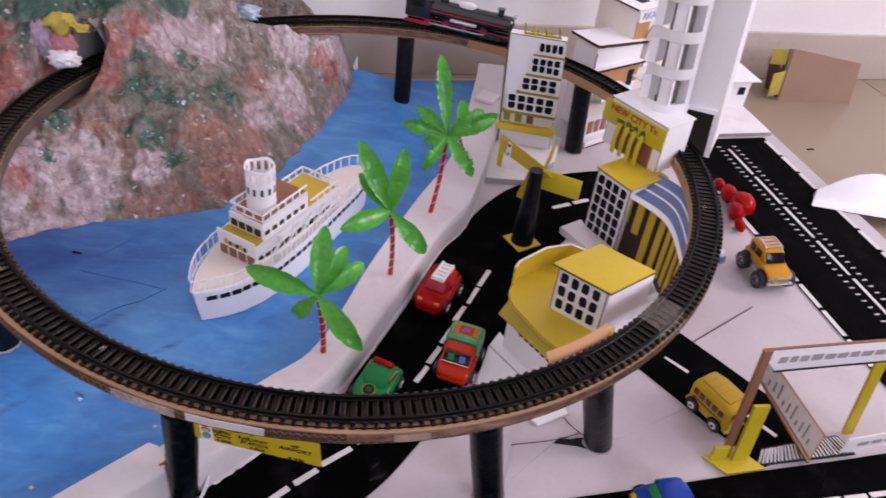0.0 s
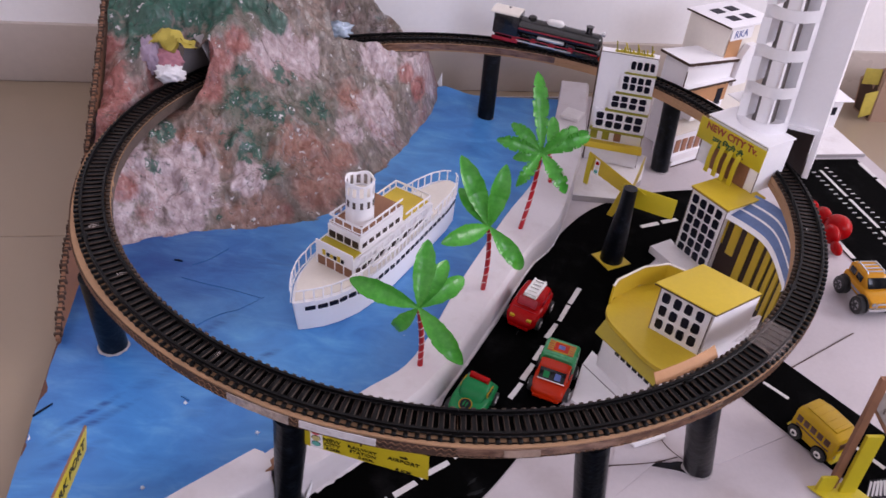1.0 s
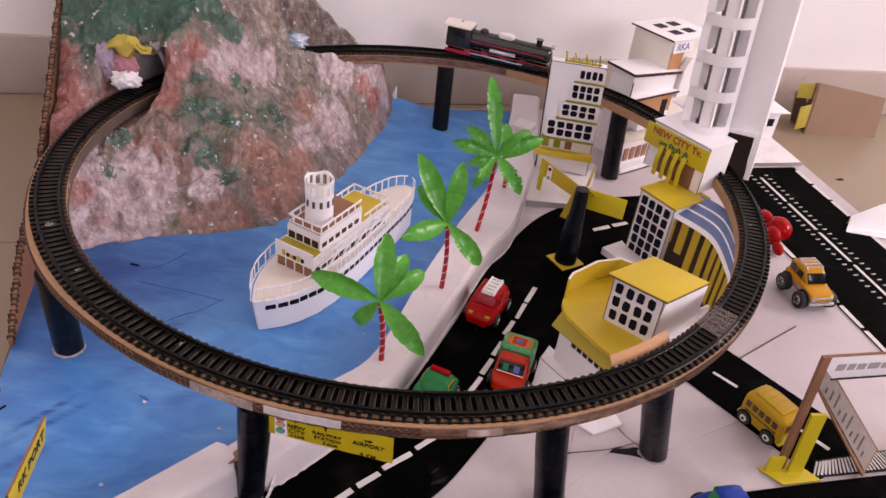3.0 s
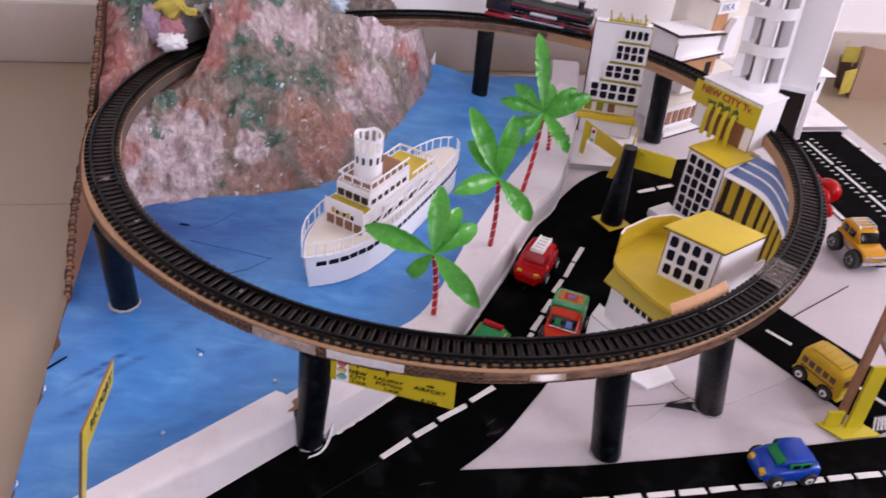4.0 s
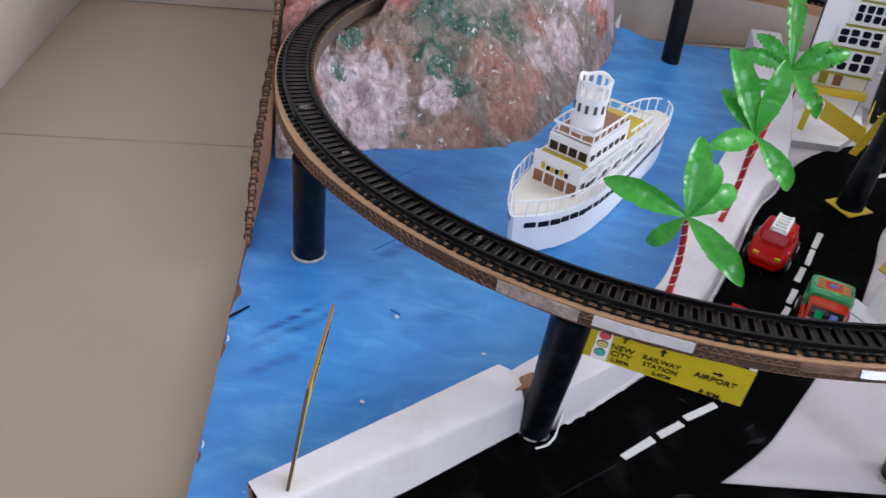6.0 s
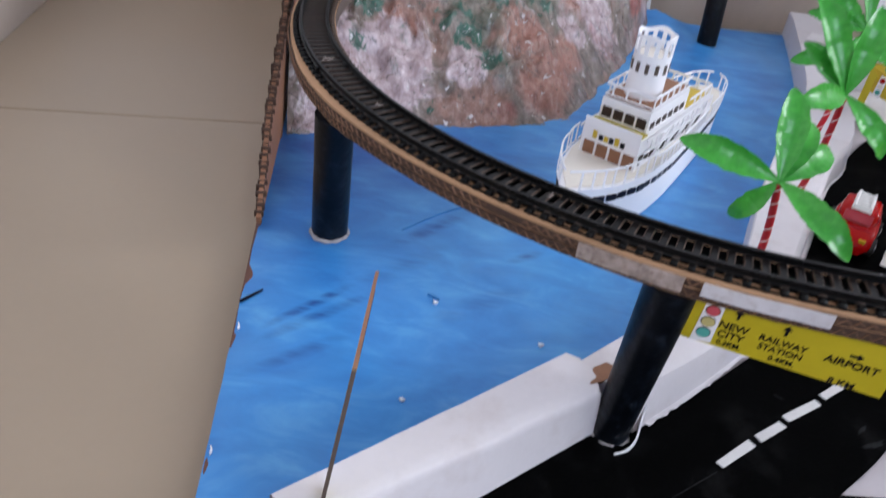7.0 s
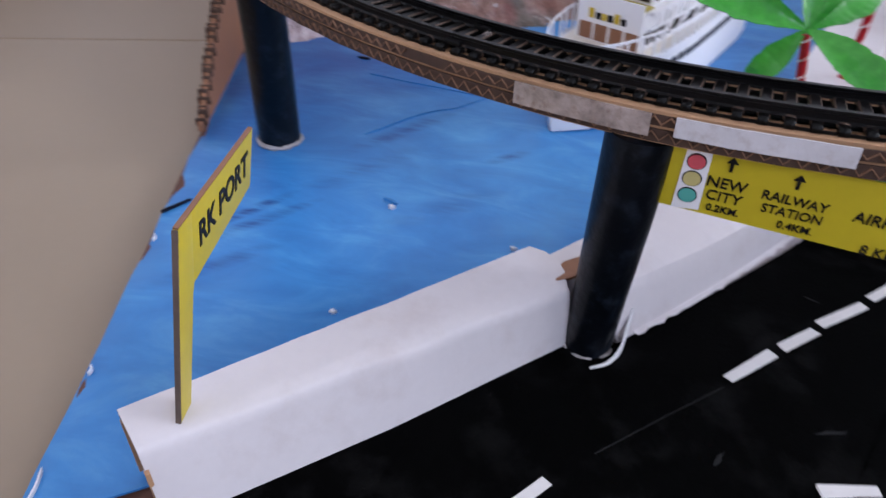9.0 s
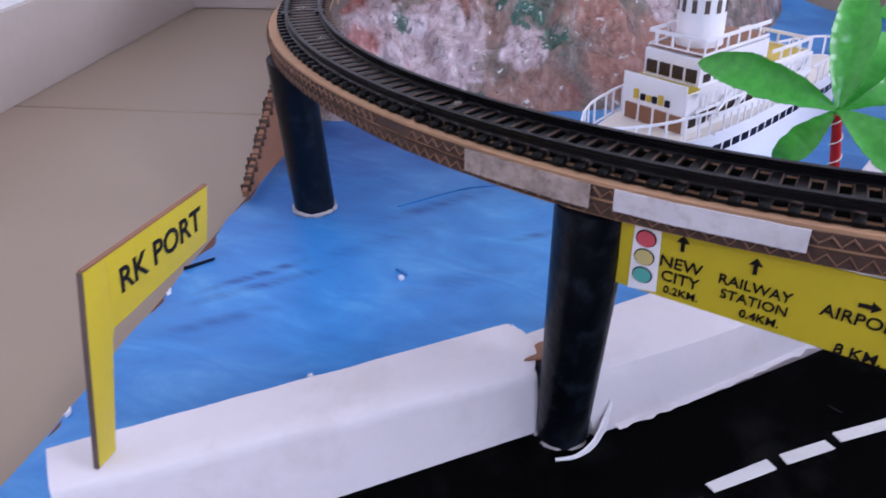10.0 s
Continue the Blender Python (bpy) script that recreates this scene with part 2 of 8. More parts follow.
def water_material():
    m, nt, b = basic("blue_poster_paint", 0.40)
    big = noise_node(nt, 4.0, 6, 0.62, None, "Object", 0.5)
    brush = noise_node(nt, 16, 6, 0.62, (1.0, 2.2, 1, 24), "Object", 0.7)
    fine = noise_node(nt, 170, 4, 0.6)
    col = ramp(nt, big.outputs[0], [(0.30, (0.026, 0.128, 0.44)), (0.5, (0.060, 0.245, 0.60)), (0.70, (0.15, 0.40, 0.71))])
    col = mixc(nt, 0.42, col, ramp(nt, brush.outputs[0], [(0.32, (0.021, 0.118, 0.42)), (0.52, (0.058, 0.25, 0.62)), (0.70, (0.18, 0.45, 0.75))]))
    # darker blue near the foot of the hill
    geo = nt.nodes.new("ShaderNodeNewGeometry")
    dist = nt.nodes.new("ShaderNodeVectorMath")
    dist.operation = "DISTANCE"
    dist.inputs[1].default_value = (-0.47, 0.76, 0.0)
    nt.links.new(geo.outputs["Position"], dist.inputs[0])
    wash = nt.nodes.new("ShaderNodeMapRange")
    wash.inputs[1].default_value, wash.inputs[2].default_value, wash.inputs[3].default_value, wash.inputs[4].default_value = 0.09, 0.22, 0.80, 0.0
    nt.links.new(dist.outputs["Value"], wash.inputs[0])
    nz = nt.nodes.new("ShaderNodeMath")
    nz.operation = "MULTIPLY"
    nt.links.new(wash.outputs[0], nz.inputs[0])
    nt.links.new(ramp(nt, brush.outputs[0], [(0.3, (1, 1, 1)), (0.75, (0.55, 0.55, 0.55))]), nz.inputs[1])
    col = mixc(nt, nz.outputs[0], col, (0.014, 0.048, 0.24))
    # single long strokes of darker paint: place, turn, half length, half width, strength
    bristle = noise_node(nt, 90, 4, 0.6, (0.22, 1.6, 1, 48))
    for x, y, turn, hl, hw, amount in ((-0.398, 0.529, 53, 0.040, 0.0050, 1.5), (-0.390, 0.520, 48, 0.048, 0.0062, 1.1), (-0.392, 0.483, 44, 0.042, 0.0065, 0.8), (-0.334, 0.643, 53, 0.058, 0.0085, 1.0), (-0.265, 0.622, 38, 0.018, 0.0055, 1.1),
                                       (-0.350, 0.585, 50, 0.06, 0.011, 0.5), (-0.290, 0.560, 42, 0.05, 0.012, 0.5), (-0.36, 0.70, 20, 0.06, 0.02, 0.6), (-0.31, 0.76, 15, 0.09, 0.022, 0.6), (-0.20, 0.93, 60, 0.10, 0.02, 0.6), (-0.165, 1.13, 75, 0.06, 0.014, 0.8)):
        tc = nt.nodes.new("ShaderNodeTexCoord")
        mp = nt.nodes.new("ShaderNodeMapping")
        mp.vector_type = "TEXTURE"
        mp.inputs["Location"].default_value, mp.inputs["Rotation"].default_value, mp.inputs["Scale"].default_value = (x, y, 0), (0, 0, radians(turn)), (hl, hw, 1)
        nt.links.new(tc.outputs["Object"], mp.inputs[0])
        gr = nt.nodes.new("ShaderNodeTexGradient")
        gr.gradient_type = "SPHERICAL"
        nt.links.new(mp.outputs[0], gr.inputs[0])
        mu = nt.nodes.new("ShaderNodeMath")
        mu.operation, mu.use_clamp = "MULTIPLY", True
        nt.links.new(gr.outputs["Fac"], mu.inputs[0])
        nt.links.new(ramp(nt, bristle.outputs[0], [(0.36, (0, 0, 0)), (0.62, (amount, amount, amount))]), mu.inputs[1])
        col = mixc(nt, mu.outputs[0], col, (0.010, 0.055, 0.25))
    fleck = noise_node(nt, 62, 2, 0.4)
    col = mixc(nt, ramp(nt, fleck.outputs[0], [(0.785, (0, 0, 0)), (0.81, (0.8, 0.8, 0.8))]), col, (0.55, 0.66, 0.78))
    nt.links.new(col, b.inputs["Base Color"])
    bump(nt, b, mixc(nt, 0.6, brush.outputs[0], fine.outputs[0]), 0.14, 0.002)
    return m


def rock_material():
    """Crumpled paper, dabbed by hand with grey-brown, rose, lilac-white and green poster paint."""
    m, nt, b = basic("painted_papier_mache", 0.5)
    geo = nt.nodes.new("ShaderNodeNewGeometry")
    patch = noise_node(nt, 11, 9, 0.68, (1, 1, 0.55), "Object", 0.5)
    dab = noise_node(nt, 26, 9, 0.70, (1, 1, 0.6), "Object", 0.5)
    fine = noise_node(nt, 95, 7, 0.62, (1.25, 1.25, 0.55), "Object", 0.3)
    flake = noise_node(nt, 85, 6, 0.66, None, "Object", 0.4)
    wear = noise_node(nt, 34, 6, 0.6)
    # creases of the crumpled paper: wandering cell edges
    warp = mixc(nt, 0.03, geo.outputs["Position"], wear.outputs["Color"])
    crease = nt.nodes.new("ShaderNodeTexVoronoi")
    crease.feature = "DISTANCE_TO_EDGE"
    crease.inputs["Scale"].default_value = 48
    nt.links.new(warp, crease.inputs["Vector"])

    def three(lo, mid, hi):
        return ramp(nt, fine.outputs[0], [(0.28, lo), (0.5, mid), (0.74, hi)])
    base = three((0.075, 0.062, 0.048), (0.175, 0.136, 0.112), (0.35, 0.285, 0.26))
    rose = three((0.17, 0.046, 0.038), (0.31, 0.100, 0.085), (0.54, 0.28, 0.26))
    rust = three((0.20, 0.070, 0.048), (0.30, 0.125, 0.090), (0.46, 0.26, 0.21))
    pale = three((0.27, 0.175, 0.18), (0.47, 0.36, 0.375), (0.74, 0.64, 0.67))
    green = three((0.003, 0.034, 0.021), (0.006, 0.072, 0.045), (0.022, 0.135, 0.088))

    def wash(points, gain):
        """Where the brush went: soft spots round plan points, broken up by the dabs."""
        total = None
        for x, y, z, r in points:
            d = nt.nodes.new("ShaderNodeVectorMath")
            d.operation = "DISTANCE"
            d.inputs[1].default_value = (x, y, z)
            nt.links.new(geo.outputs["Position"], d.inputs[0])
            k = nt.nodes.new("ShaderNodeMapRange")
            k.interpolation_type = "SMOOTHSTEP"
            k.inputs[1].default_value, k.inputs[2].default_value, k.inputs[3].default_value, k.inputs[4].default_value = r * 0.35, r * 1.15, gain, 0.0
            nt.links.new(d.outputs["Value"], k.inputs[0])
            if total is None:
                total = k.outputs[0]
            else:
                mx = nt.nodes.new("ShaderNodeMath")
                mx.operation = "MAXIMUM"
                nt.links.new(total, mx.inputs[0])
                nt.links.new(k.outputs[0], mx.inputs[1])
                total = mx.outputs[0]
        return total

    def over(col, tint, noise_out, spots, lo, hi, top=0.9):
        add = nt.nodes.new("ShaderNodeMath")
        nt.links.new(noise_out, add.inputs[0])
        nt.links.new(spots, add.inputs[1])
        return mixc(nt, ramp(nt, add.outputs[0], [(lo, (0, 0, 0)), (hi, (top, top, top))]), col, tint)
    col = mixc(nt, ramp(nt, patch.outputs[0], [(0.50, (0, 0, 0)), (0.64, (0.55, 0.55, 0.55))]), base, pale)
    col = mixc(nt, ramp(nt, patch.outputs[0], [(0.34, (0.55, 0.55, 0.55)), (0.47, (0, 0, 0))]), col, rust)
    veil = wash([(-0.287, 0.978, 0.086, 0.060), (-0.36, 0.92, 0.11, 0.055), (-0.40, 1.0, 0.19, 0.08), (-0.33, 0.89, 0.07, 0.05)], 0.22)
    col = over(col, (0.055, 0.105, 0.062), dab.outputs[0], veil, 0.58, 0.80, 0.55)
    col = over(col, rust, patch.outputs[0], wash([(-0.30, 0.917, 0.058, 0.05), (-0.27, 0.896, 0.025, 0.05), (-0.317, 0.834, 0.015, 0.04), (-0.41, 0.865, 0.077, 0.035), (-0.247, 0.949, 0.041, 0.03), (-0.25, 1.037, 0.08, 0.03)], 0.24), 0.55, 0.72, 0.85)
    col = over(col, pale, dab.outputs[0], wash([(-0.42, 0.815, 0.045, 0.075), (-0.455, 0.811, 0.057, 0.05), (-0.396, 0.838, 0.054, 0.04), (-0.44, 0.777, 0.02, 0.05), (-0.348, 0.855, 0.051, 0.03), (-0.337, 1.014, 0.152, 0.045), (-0.311, 1.027, 0.134, 0.045),
                                                (-0.356, 0.973, 0.146, 0.03), (-0.222, 1.112, 0.105, 0.04), (-0.190, 1.16, 0.09, 0.05), (-0.239, 0.988, 0.055, 0.03), (-0.211, 1.048, 0.05, 0.05), (-0.167, 1.19, 0.06, 0.05), (-0.47, 0.875, 0.11, 0.025)], 0.27), 0.585, 0.68, 0.95)
    col = over(col, rose, patch.outputs[0], wash([(-0.515, 0.90, 0.145, 0.033), (-0.507, 0.88, 0.125, 0.034), (-0.505, 0.855, 0.10, 0.034), (-0.50, 0.83, 0.08, 0.03), (-0.53, 0.93, 0.15, 0.03), (-0.40, 0.937, 0.155, 0.032), (-0.381, 0.966, 0.165, 0.024), (-0.406, 0.918, 0.125, 0.032),
                                                  (-0.189, 1.127, 0.078, 0.020), (-0.171, 1.139, 0.052, 0.022), (-0.437, 0.787, 0.03, 0.022), (-0.47, 0.80, 0.05, 0.022), (-0.301, 0.843, 0.011, 0.022)], 0.27), 0.565, 0.72, 0.9)
    col = over(col, green, dab.outputs[0], wash([(-0.478, 0.964, 0.19, 0.040), (-0.50, 0.95, 0.186, 0.035), (-0.494, 0.931, 0.17, 0.030), (-0.47, 0.99, 0.21, 0.06), (-0.52, 0.98, 0.20, 0.05), (-0.43, 1.0, 0.21, 0.05), (-0.407, 0.987, 0.196, 0.03), (-0.349, 1.026, 0.18, 0.035), (-0.38, 1.02, 0.20, 0.04)], 0.30), 0.60, 0.71, 0.92)
    col = over(col, green, flake.outputs[0], wash([(-0.441, 0.866, 0.092, 0.022), (-0.362, 0.92, 0.11, 0.030), (-0.359, 0.887, 0.082, 0.030), (-0.287, 0.978, 0.086, 0.032), (-0.348, 0.883, 0.065, 0.022), (-0.319, 0.874, 0.043, 0.02), (-0.44, 0.832, 0.067, 0.015),
                                                   (-0.372, 0.817, 0.018, 0.014), (-0.372, 0.946, 0.136, 0.018), (-0.331, 0.982, 0.121, 0.022), (-0.44, 0.985, 0.19, 0.06), (-0.33, 0.93, 0.095, 0.03)], 0.17), 0.615, 0.67, 0.9)
    speck = noise_node(nt, 260, 3, 0.5)
    col = mixc(nt, ramp(nt, speck.outputs[0], [(0.67, (0, 0, 0)), (0.71, (0.8, 0.8, 0.8))]), col, (0.030, 0.060, 0.042))
    # bare paper chips and dark pits
    col = mixc(nt, ramp(nt, flake.outputs[0], [(0.625, (0, 0, 0)), (0.655, (0.85, 0.85, 0.85))]), col, (0.76, 0.69, 0.70))
    col = mixc(nt, ramp(nt, flake.outputs[0], [(0.31, (0.8, 0.8, 0.8)), (0.36, (0, 0, 0))]), col, (0.045, 0.042, 0.034))
    # cracks along some of the creases
    crack = nt.nodes.new("ShaderNodeMath")
    crack.operation = "MULTIPLY"
    nt.links.new(ramp(nt, crease.outputs["Distance"], [(0.0, (1, 1, 1)), (0.035, (0, 0, 0))]), crack.inputs[0])
    nt.links.new(ramp(nt, dab.outputs[0], [(0.48, (0, 0, 0)), (0.60, (0.75, 0.75, 0.75))]), crack.inputs[1])
    col = mixc(nt, crack.outputs[0], col, (0.060, 0.045, 0.036))
    nt.links.new(col, b.inputs["Base Color"])
    nt.links.new(ramp(nt, wear.outputs[0], [(0.35, (0.20, 0.20, 0.20)), (0.62, (0.60, 0.60, 0.60))]), b.inputs["Roughness"])
    folds = ramp(nt, crease.outputs["Distance"], [(0.0, (0, 0, 0)), (0.22, (1, 1, 1))])
    bump(nt, b, mixc(nt, 0.30, mixc(nt, 0.5, dab.outputs[0], flake.outputs[0]), folds), 0.8, 0.0045)
    b.inputs["Coat Weight"].default_value, b.inputs["Coat Roughness"].default_value = 0.25, 0.18
    return m


M_LEAF, M_WATER, M_ROCK = leaf_material(), water_material(), rock_material()


# ---- building helpers ----
def part(name, bm, material, parent=None, label="", angle=38.0):
    """One mesh object out of a bmesh, under a thing or a part."""
    lim = radians(angle)
    for f in bm.faces:
        f.smooth = True
    for e in bm.edges:
        e.smooth = len(e.link_faces) == 2 and e.calc_face_angle(3.0) < lim
    me = bpy.data.meshes.new(name)
    bm.to_mesh(me)
    bm.free()
    for mt in material if isinstance(material, (list, tuple)) else (material,):
        me.materials.append(mt)
    ob = new(name, me)
    if parent:
        ob.parent = parent
    if label:
        ob["label"] = label
    return ob


def again(ob, parent, m, name=None):
    """Another object on the same mesh."""
    o = new(name or ob.name.split(".")[0], ob.data)
    o.parent, o.matrix_basis = parent, m
    return o


def thing(name, label, category, m=None, group="", kind=""):
    ob = new(name)
    ob.empty_display_size = 0.01
    if m is not None:
        ob.matrix_basis = m
    return tagged(ob, label, category, group, kind)


def box(x0, x1, y0, y1, z0, z1, bev=0.0, bm=None, m=None, seg=2):
    b = bmesh.new()
    bmesh.ops.create_cube(b, size=1)
    bmesh.ops.transform(b, matrix=Matrix.LocRotScale(((x0 + x1) / 2, (y0 + y1) / 2, (z0 + z1) / 2), None, (x1 - x0, y1 - y0, z1 - z0)), verts=b.verts)
    if bev:
        bmesh.ops.bevel(b, geom=b.edges[:], offset=bev, segments=seg, profile=0.6, affect="EDGES", clamp_overlap=True)
    if m is not None:
        bmesh.ops.transform(b, matrix=m, verts=b.verts)
    return merge(bm, b)


def merge(bm, b):
    if bm is None:
        return b
    off = [bm.verts.new(v.co) for v in b.verts]
    b.verts.index_update()
    for f in b.faces:
        nf = bm.faces.new([off[v.index] for v in f.verts])
        nf.material_index = f.material_index
    b.free()
    return bm


def prism(poly, z0, z1, bev=0.0, bm=None, m=None, top_only=True):
    b = bmesh.new()
    lo = [b.verts.new((p[0], p[1], z0)) for p in poly]
    hi = [b.verts.new((p[0], p[1], z1)) for p in poly]
    n = len(poly)
    top = b.faces.new(hi)
    b.faces.new(lo[::-1])
    for i in range(n):
        b.faces.new((lo[i], lo[(i + 1) % n], hi[(i + 1) % n], hi[i]))
    bmesh.ops.recalc_face_normals(b, faces=b.faces)
    if bev:
        bmesh.ops.bevel(b, geom=list(top.edges), offset=bev, segments=2, profile=0.6, affect="EDGES", clamp_overlap=True)
    if m is not None:
        bmesh.ops.transform(b, matrix=m, verts=b.verts)
    return merge(bm, b)


def tube(pts, rad, n=8, bm=None, cap=True, m=None):
    """A round bar along points; rad one number or one for each point."""
    b = bmesh.new()
    pts = [Vector(p) for p in pts]
    rads = rad if isinstance(rad, (list, tuple)) else [rad] * len(pts)
    rings = []
    for i, p in enumerate(pts):
        d = (pts[min(i + 1, len(pts) - 1)] - pts[max(i - 1, 0)]).normalized()
        a = d.cross(Vector((0, 0, 1)) if abs(d.z) < 0.9 else Vector((1, 0, 0))).normalized()
        c = d.cross(a)
        rings.append([b.verts.new(p + (a * math.cos(2 * math.pi * k / n) + c * math.sin(2 * math.pi * k / n)) * rads[i]) for k in range(n)])
    for r0, r1 in zip(rings, rings[1:]):
        for k in range(n):
            b.faces.new((r0[k], r0[(k + 1) % n], r1[(k + 1) % n], r1[k]))
    if cap:
        b.faces.new(rings[0][::-1])
        b.faces.new(rings[-1])
    bmesh.ops.recalc_face_normals(b, faces=b.faces)
    if m is not None:
        bmesh.ops.transform(b, matrix=m, verts=b.verts)
    return merge(bm, b)


def loft(rings, bm=None, closed=True, cap=True):
    """Skin over rings of equally many points."""
    b = bmesh.new()
    vs = [[b.verts.new(p) for p in r] for r in rings]
    n = len(vs[0])
    for r0, r1 in zip(vs, vs[1:]):
        for k in range(n if closed else n - 1):
            b.faces.new((r0[k], r0[(k + 1) % n], r1[(k + 1) % n], r1[k]))
    if cap and closed:
        b.faces.new(vs[0][::-1])
        b.faces.new(vs[-1])
    bmesh.ops.recalc_face_normals(b, faces=b.faces)
    return merge(bm, b)


def strip(line, z0, z1, thick, bm=None):
    """An upright sheet along a plan line."""
    b = bmesh.new()
    n = len(line)
    nor = []
    for i in range(n):
        d = Vector(line[min(i + 1, n - 1)]) - Vector(line[max(i - 1, 0)])
        d = Vector((d.x, d.y, 0)).normalized()
        nor.append(Vector((-d.y, d.x, 0)))
    rows = []
    for i in range(n):
        p = Vector((line[i][0], line[i][1], 0))
        a0 = z0[i] if isinstance(z0, (list, tuple)) else z0
        a1 = z1[i] if isinstance(z1, (list, tuple)) else z1
        o = nor[i] * thick / 2
        rows.append([p - o + Vector((0, 0, a0)), p + o + Vector((0, 0, a0)), p + o + Vector((0, 0, a1)), p - o + Vector((0, 0, a1))])
    b.free()
    return loft(rows, bm)


def wobble(bm, amp, scale, seed=0.0):
    """Small hand-made unevenness."""
    for v in bm.verts:
        v.co += noise.noise_vector(v.co * scale + Vector((seed, seed * 1.7, 0))) * amp
    return bm


def words(name, text, size, m, material, parent, label="", align="CENTER", shear=0.0, spacing=1.0, thick=0.0003, line=1.0, weight=-0.002):
    """Flat lettering in the built-in font, as a mesh."""
    cu = bpy.data.curves.new(name, "FONT")
    cu.body, cu.size, cu.align_x, cu.align_y, cu.shear, cu.space_character, cu.space_line = text, size, align, "CENTER", shear, spacing, line
    cu.extrude, cu.resolution_u, cu.offset = thick, 3, size * weight
    tmp = new("tmp", cu)
    bpy.context.view_layer.update()
    me = bpy.data.meshes.new_from_object(tmp.evaluated_get(bpy.context.evaluated_depsgraph_get()))
    bpy.data.objects.remove(tmp)
    bpy.data.curves.remove(cu)
    me.materials.clear()
    me.materials.append(material)
    ob = new(name, me)
    ob.parent, ob.matrix_basis = parent, m
    if label:
        ob["label"] = label
    return ob


def face_frame(a, b, z=0.0):
    """Local frame of an upright face from plan point a to b: x along it, y up, z out to the right of a->b."""
    a, b = Vector((a[0], a[1], z)), Vector((b[0], b[1], z))
    x = (b - a).normalized()
    y = Vector((0, 0, 1))
    n = x.cross(y)
    return Matrix(((x.x, y.x, n.x, a.x), (x.y, y.y, n.y, a.y), (x.z, y.z, n.z, a.z), (0, 0, 0, 1)))


# ---- room ----
def room():
    def wall(name, lab, poly_boxes, mt=M_WALL):
        bm = None
        for bx in poly_boxes:
            bm = box(*bx, bm=bm)
        ob = part(name, bm, mt)
        ob.matrix_basis = ROOM
        return tagged(ob, lab, "wall", kind="structure")
    T = 0.12
    wall("wall_back", "pale white painted wall behind the model", [(U0 - T, U1 + T, V1, V1 + T, FLOOR - 0.05, TOP)])
    wall("wall_left", "pale white painted side wall", [(U0 - T, U0, V0, V1, FLOOR - 0.05, TOP)])
    a0, a1, z0, z1 = -1.20, 0.30, 1.05, 2.15
    wall("wall_right", "unseen closing wall with a wide window opening, darkened to cut bounce", [(U1, U1 + T, V0, a0, FLOOR - 0.05, TOP), (U1, U1 + T, a1, V1, FLOOR - 0.05, TOP),
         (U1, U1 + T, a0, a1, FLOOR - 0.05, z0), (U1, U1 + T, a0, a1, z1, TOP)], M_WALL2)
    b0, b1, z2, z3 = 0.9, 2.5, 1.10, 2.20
    wall("wall_front", "unseen closing wall with a window opening, darkened to cut bounce", [(U0 - T, b0, V0 - T, V0, FLOOR - 0.05, TOP), (b1, U1 + T, V0 - T, V0, FLOOR - 0.05, TOP),
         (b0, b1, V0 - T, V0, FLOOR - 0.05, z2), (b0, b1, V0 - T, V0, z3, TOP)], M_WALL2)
    for nm, fr in (("window_1", [(U1 + 0.03, U1 + 0.07, a0, a0 + 0.05, z0, z1), (U1 + 0.03, U1 + 0.07, a1 - 0.05, a1, z0, z1), (U1 + 0.03, U1 + 0.07, a0 + 0.05, a1 - 0.05, z0, z0 + 0.05), (U1 + 0.03, U1 + 0.07, a0 + 0.05, a1 - 0.05, z1 - 0.05, z1)]),
                   ("window_2", [(b0, b0 + 0.05, V0 - 0.07, V0 - 0.03, z2, z3), (b1 - 0.05, b1, V0 - 0.07, V0 - 0.03, z2, z3), (b0 + 0.05, b1 - 0.05, V0 - 0.07, V0 - 0.03, z2, z2 + 0.05), (b0 + 0.05, b1 - 0.05, V0 - 0.07, V0 - 0.03, z3 - 0.05, z3)])):
        bm = None
        for bx in fr:
            bm = box(*bx, bm=bm)
        ob = part(nm, bm, M_PAPER)
        ob.matrix_basis = ROOM
        tagged(ob, "white painted window frame round an open window", "window", kind="structure")
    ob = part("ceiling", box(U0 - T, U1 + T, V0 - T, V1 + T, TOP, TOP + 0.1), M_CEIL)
    ob.matrix_basis = ROOM
    tagged(ob, "unseen closing ceiling, darkened to cut bounce", "ceiling", kind="structure")
    # skirting of beige tile, with a thin mortar line on top
    for nm, bx in (("baseboard_back", (U0, U1, V1 - 0.010, V1, FLOOR, FLOOR + 0.090)), ("baseboard_left", (U0, U0 + 0.010, V0, V1 - 0.010, FLOOR, FLOOR + 0.082))):
        ob = part(nm, box(*bx, bev=0.0015), M_SKIRT)
        ob.matrix_basis = ROOM
        tagged(ob, "beige glazed tile skirting along the wall", "skirting", kind="structure")
    fl = part("floor", box(U0, U1, V0, V1, FLOOR - 0.05, FLOOR - 0.0012), M_GROUT)
    fl.matrix_basis = ROOM
    tagged(fl, "beige glossy vitrified floor tiles with thin joints", "floor", kind="structure")
    us = [U0, 0.29, 0.89, 1.49, 2.09, 2.69, 3.29, U1]
    vs = [V1 - 0.010, 0.46, -0.14, -0.74, -1.34, -1.94, V0]
    g = 0.0009
    for i in range(len(us) - 1):
        for j in range(len(vs) - 1):
            x0, x1, y1, y0 = us[i] + g, us[i + 1] - g, vs[j] - g, vs[j + 1] + g
            part("tile", box(x0, x1, y0, y1, FLOOR - 0.006, FLOOR, bev=0.0008, seg=1), M_TILE, fl)


room()


# ---- plan of the model ----
def uv(u, v):
    p = ROOM @ Vector((u, v, 0))
    return (p.x, p.y)


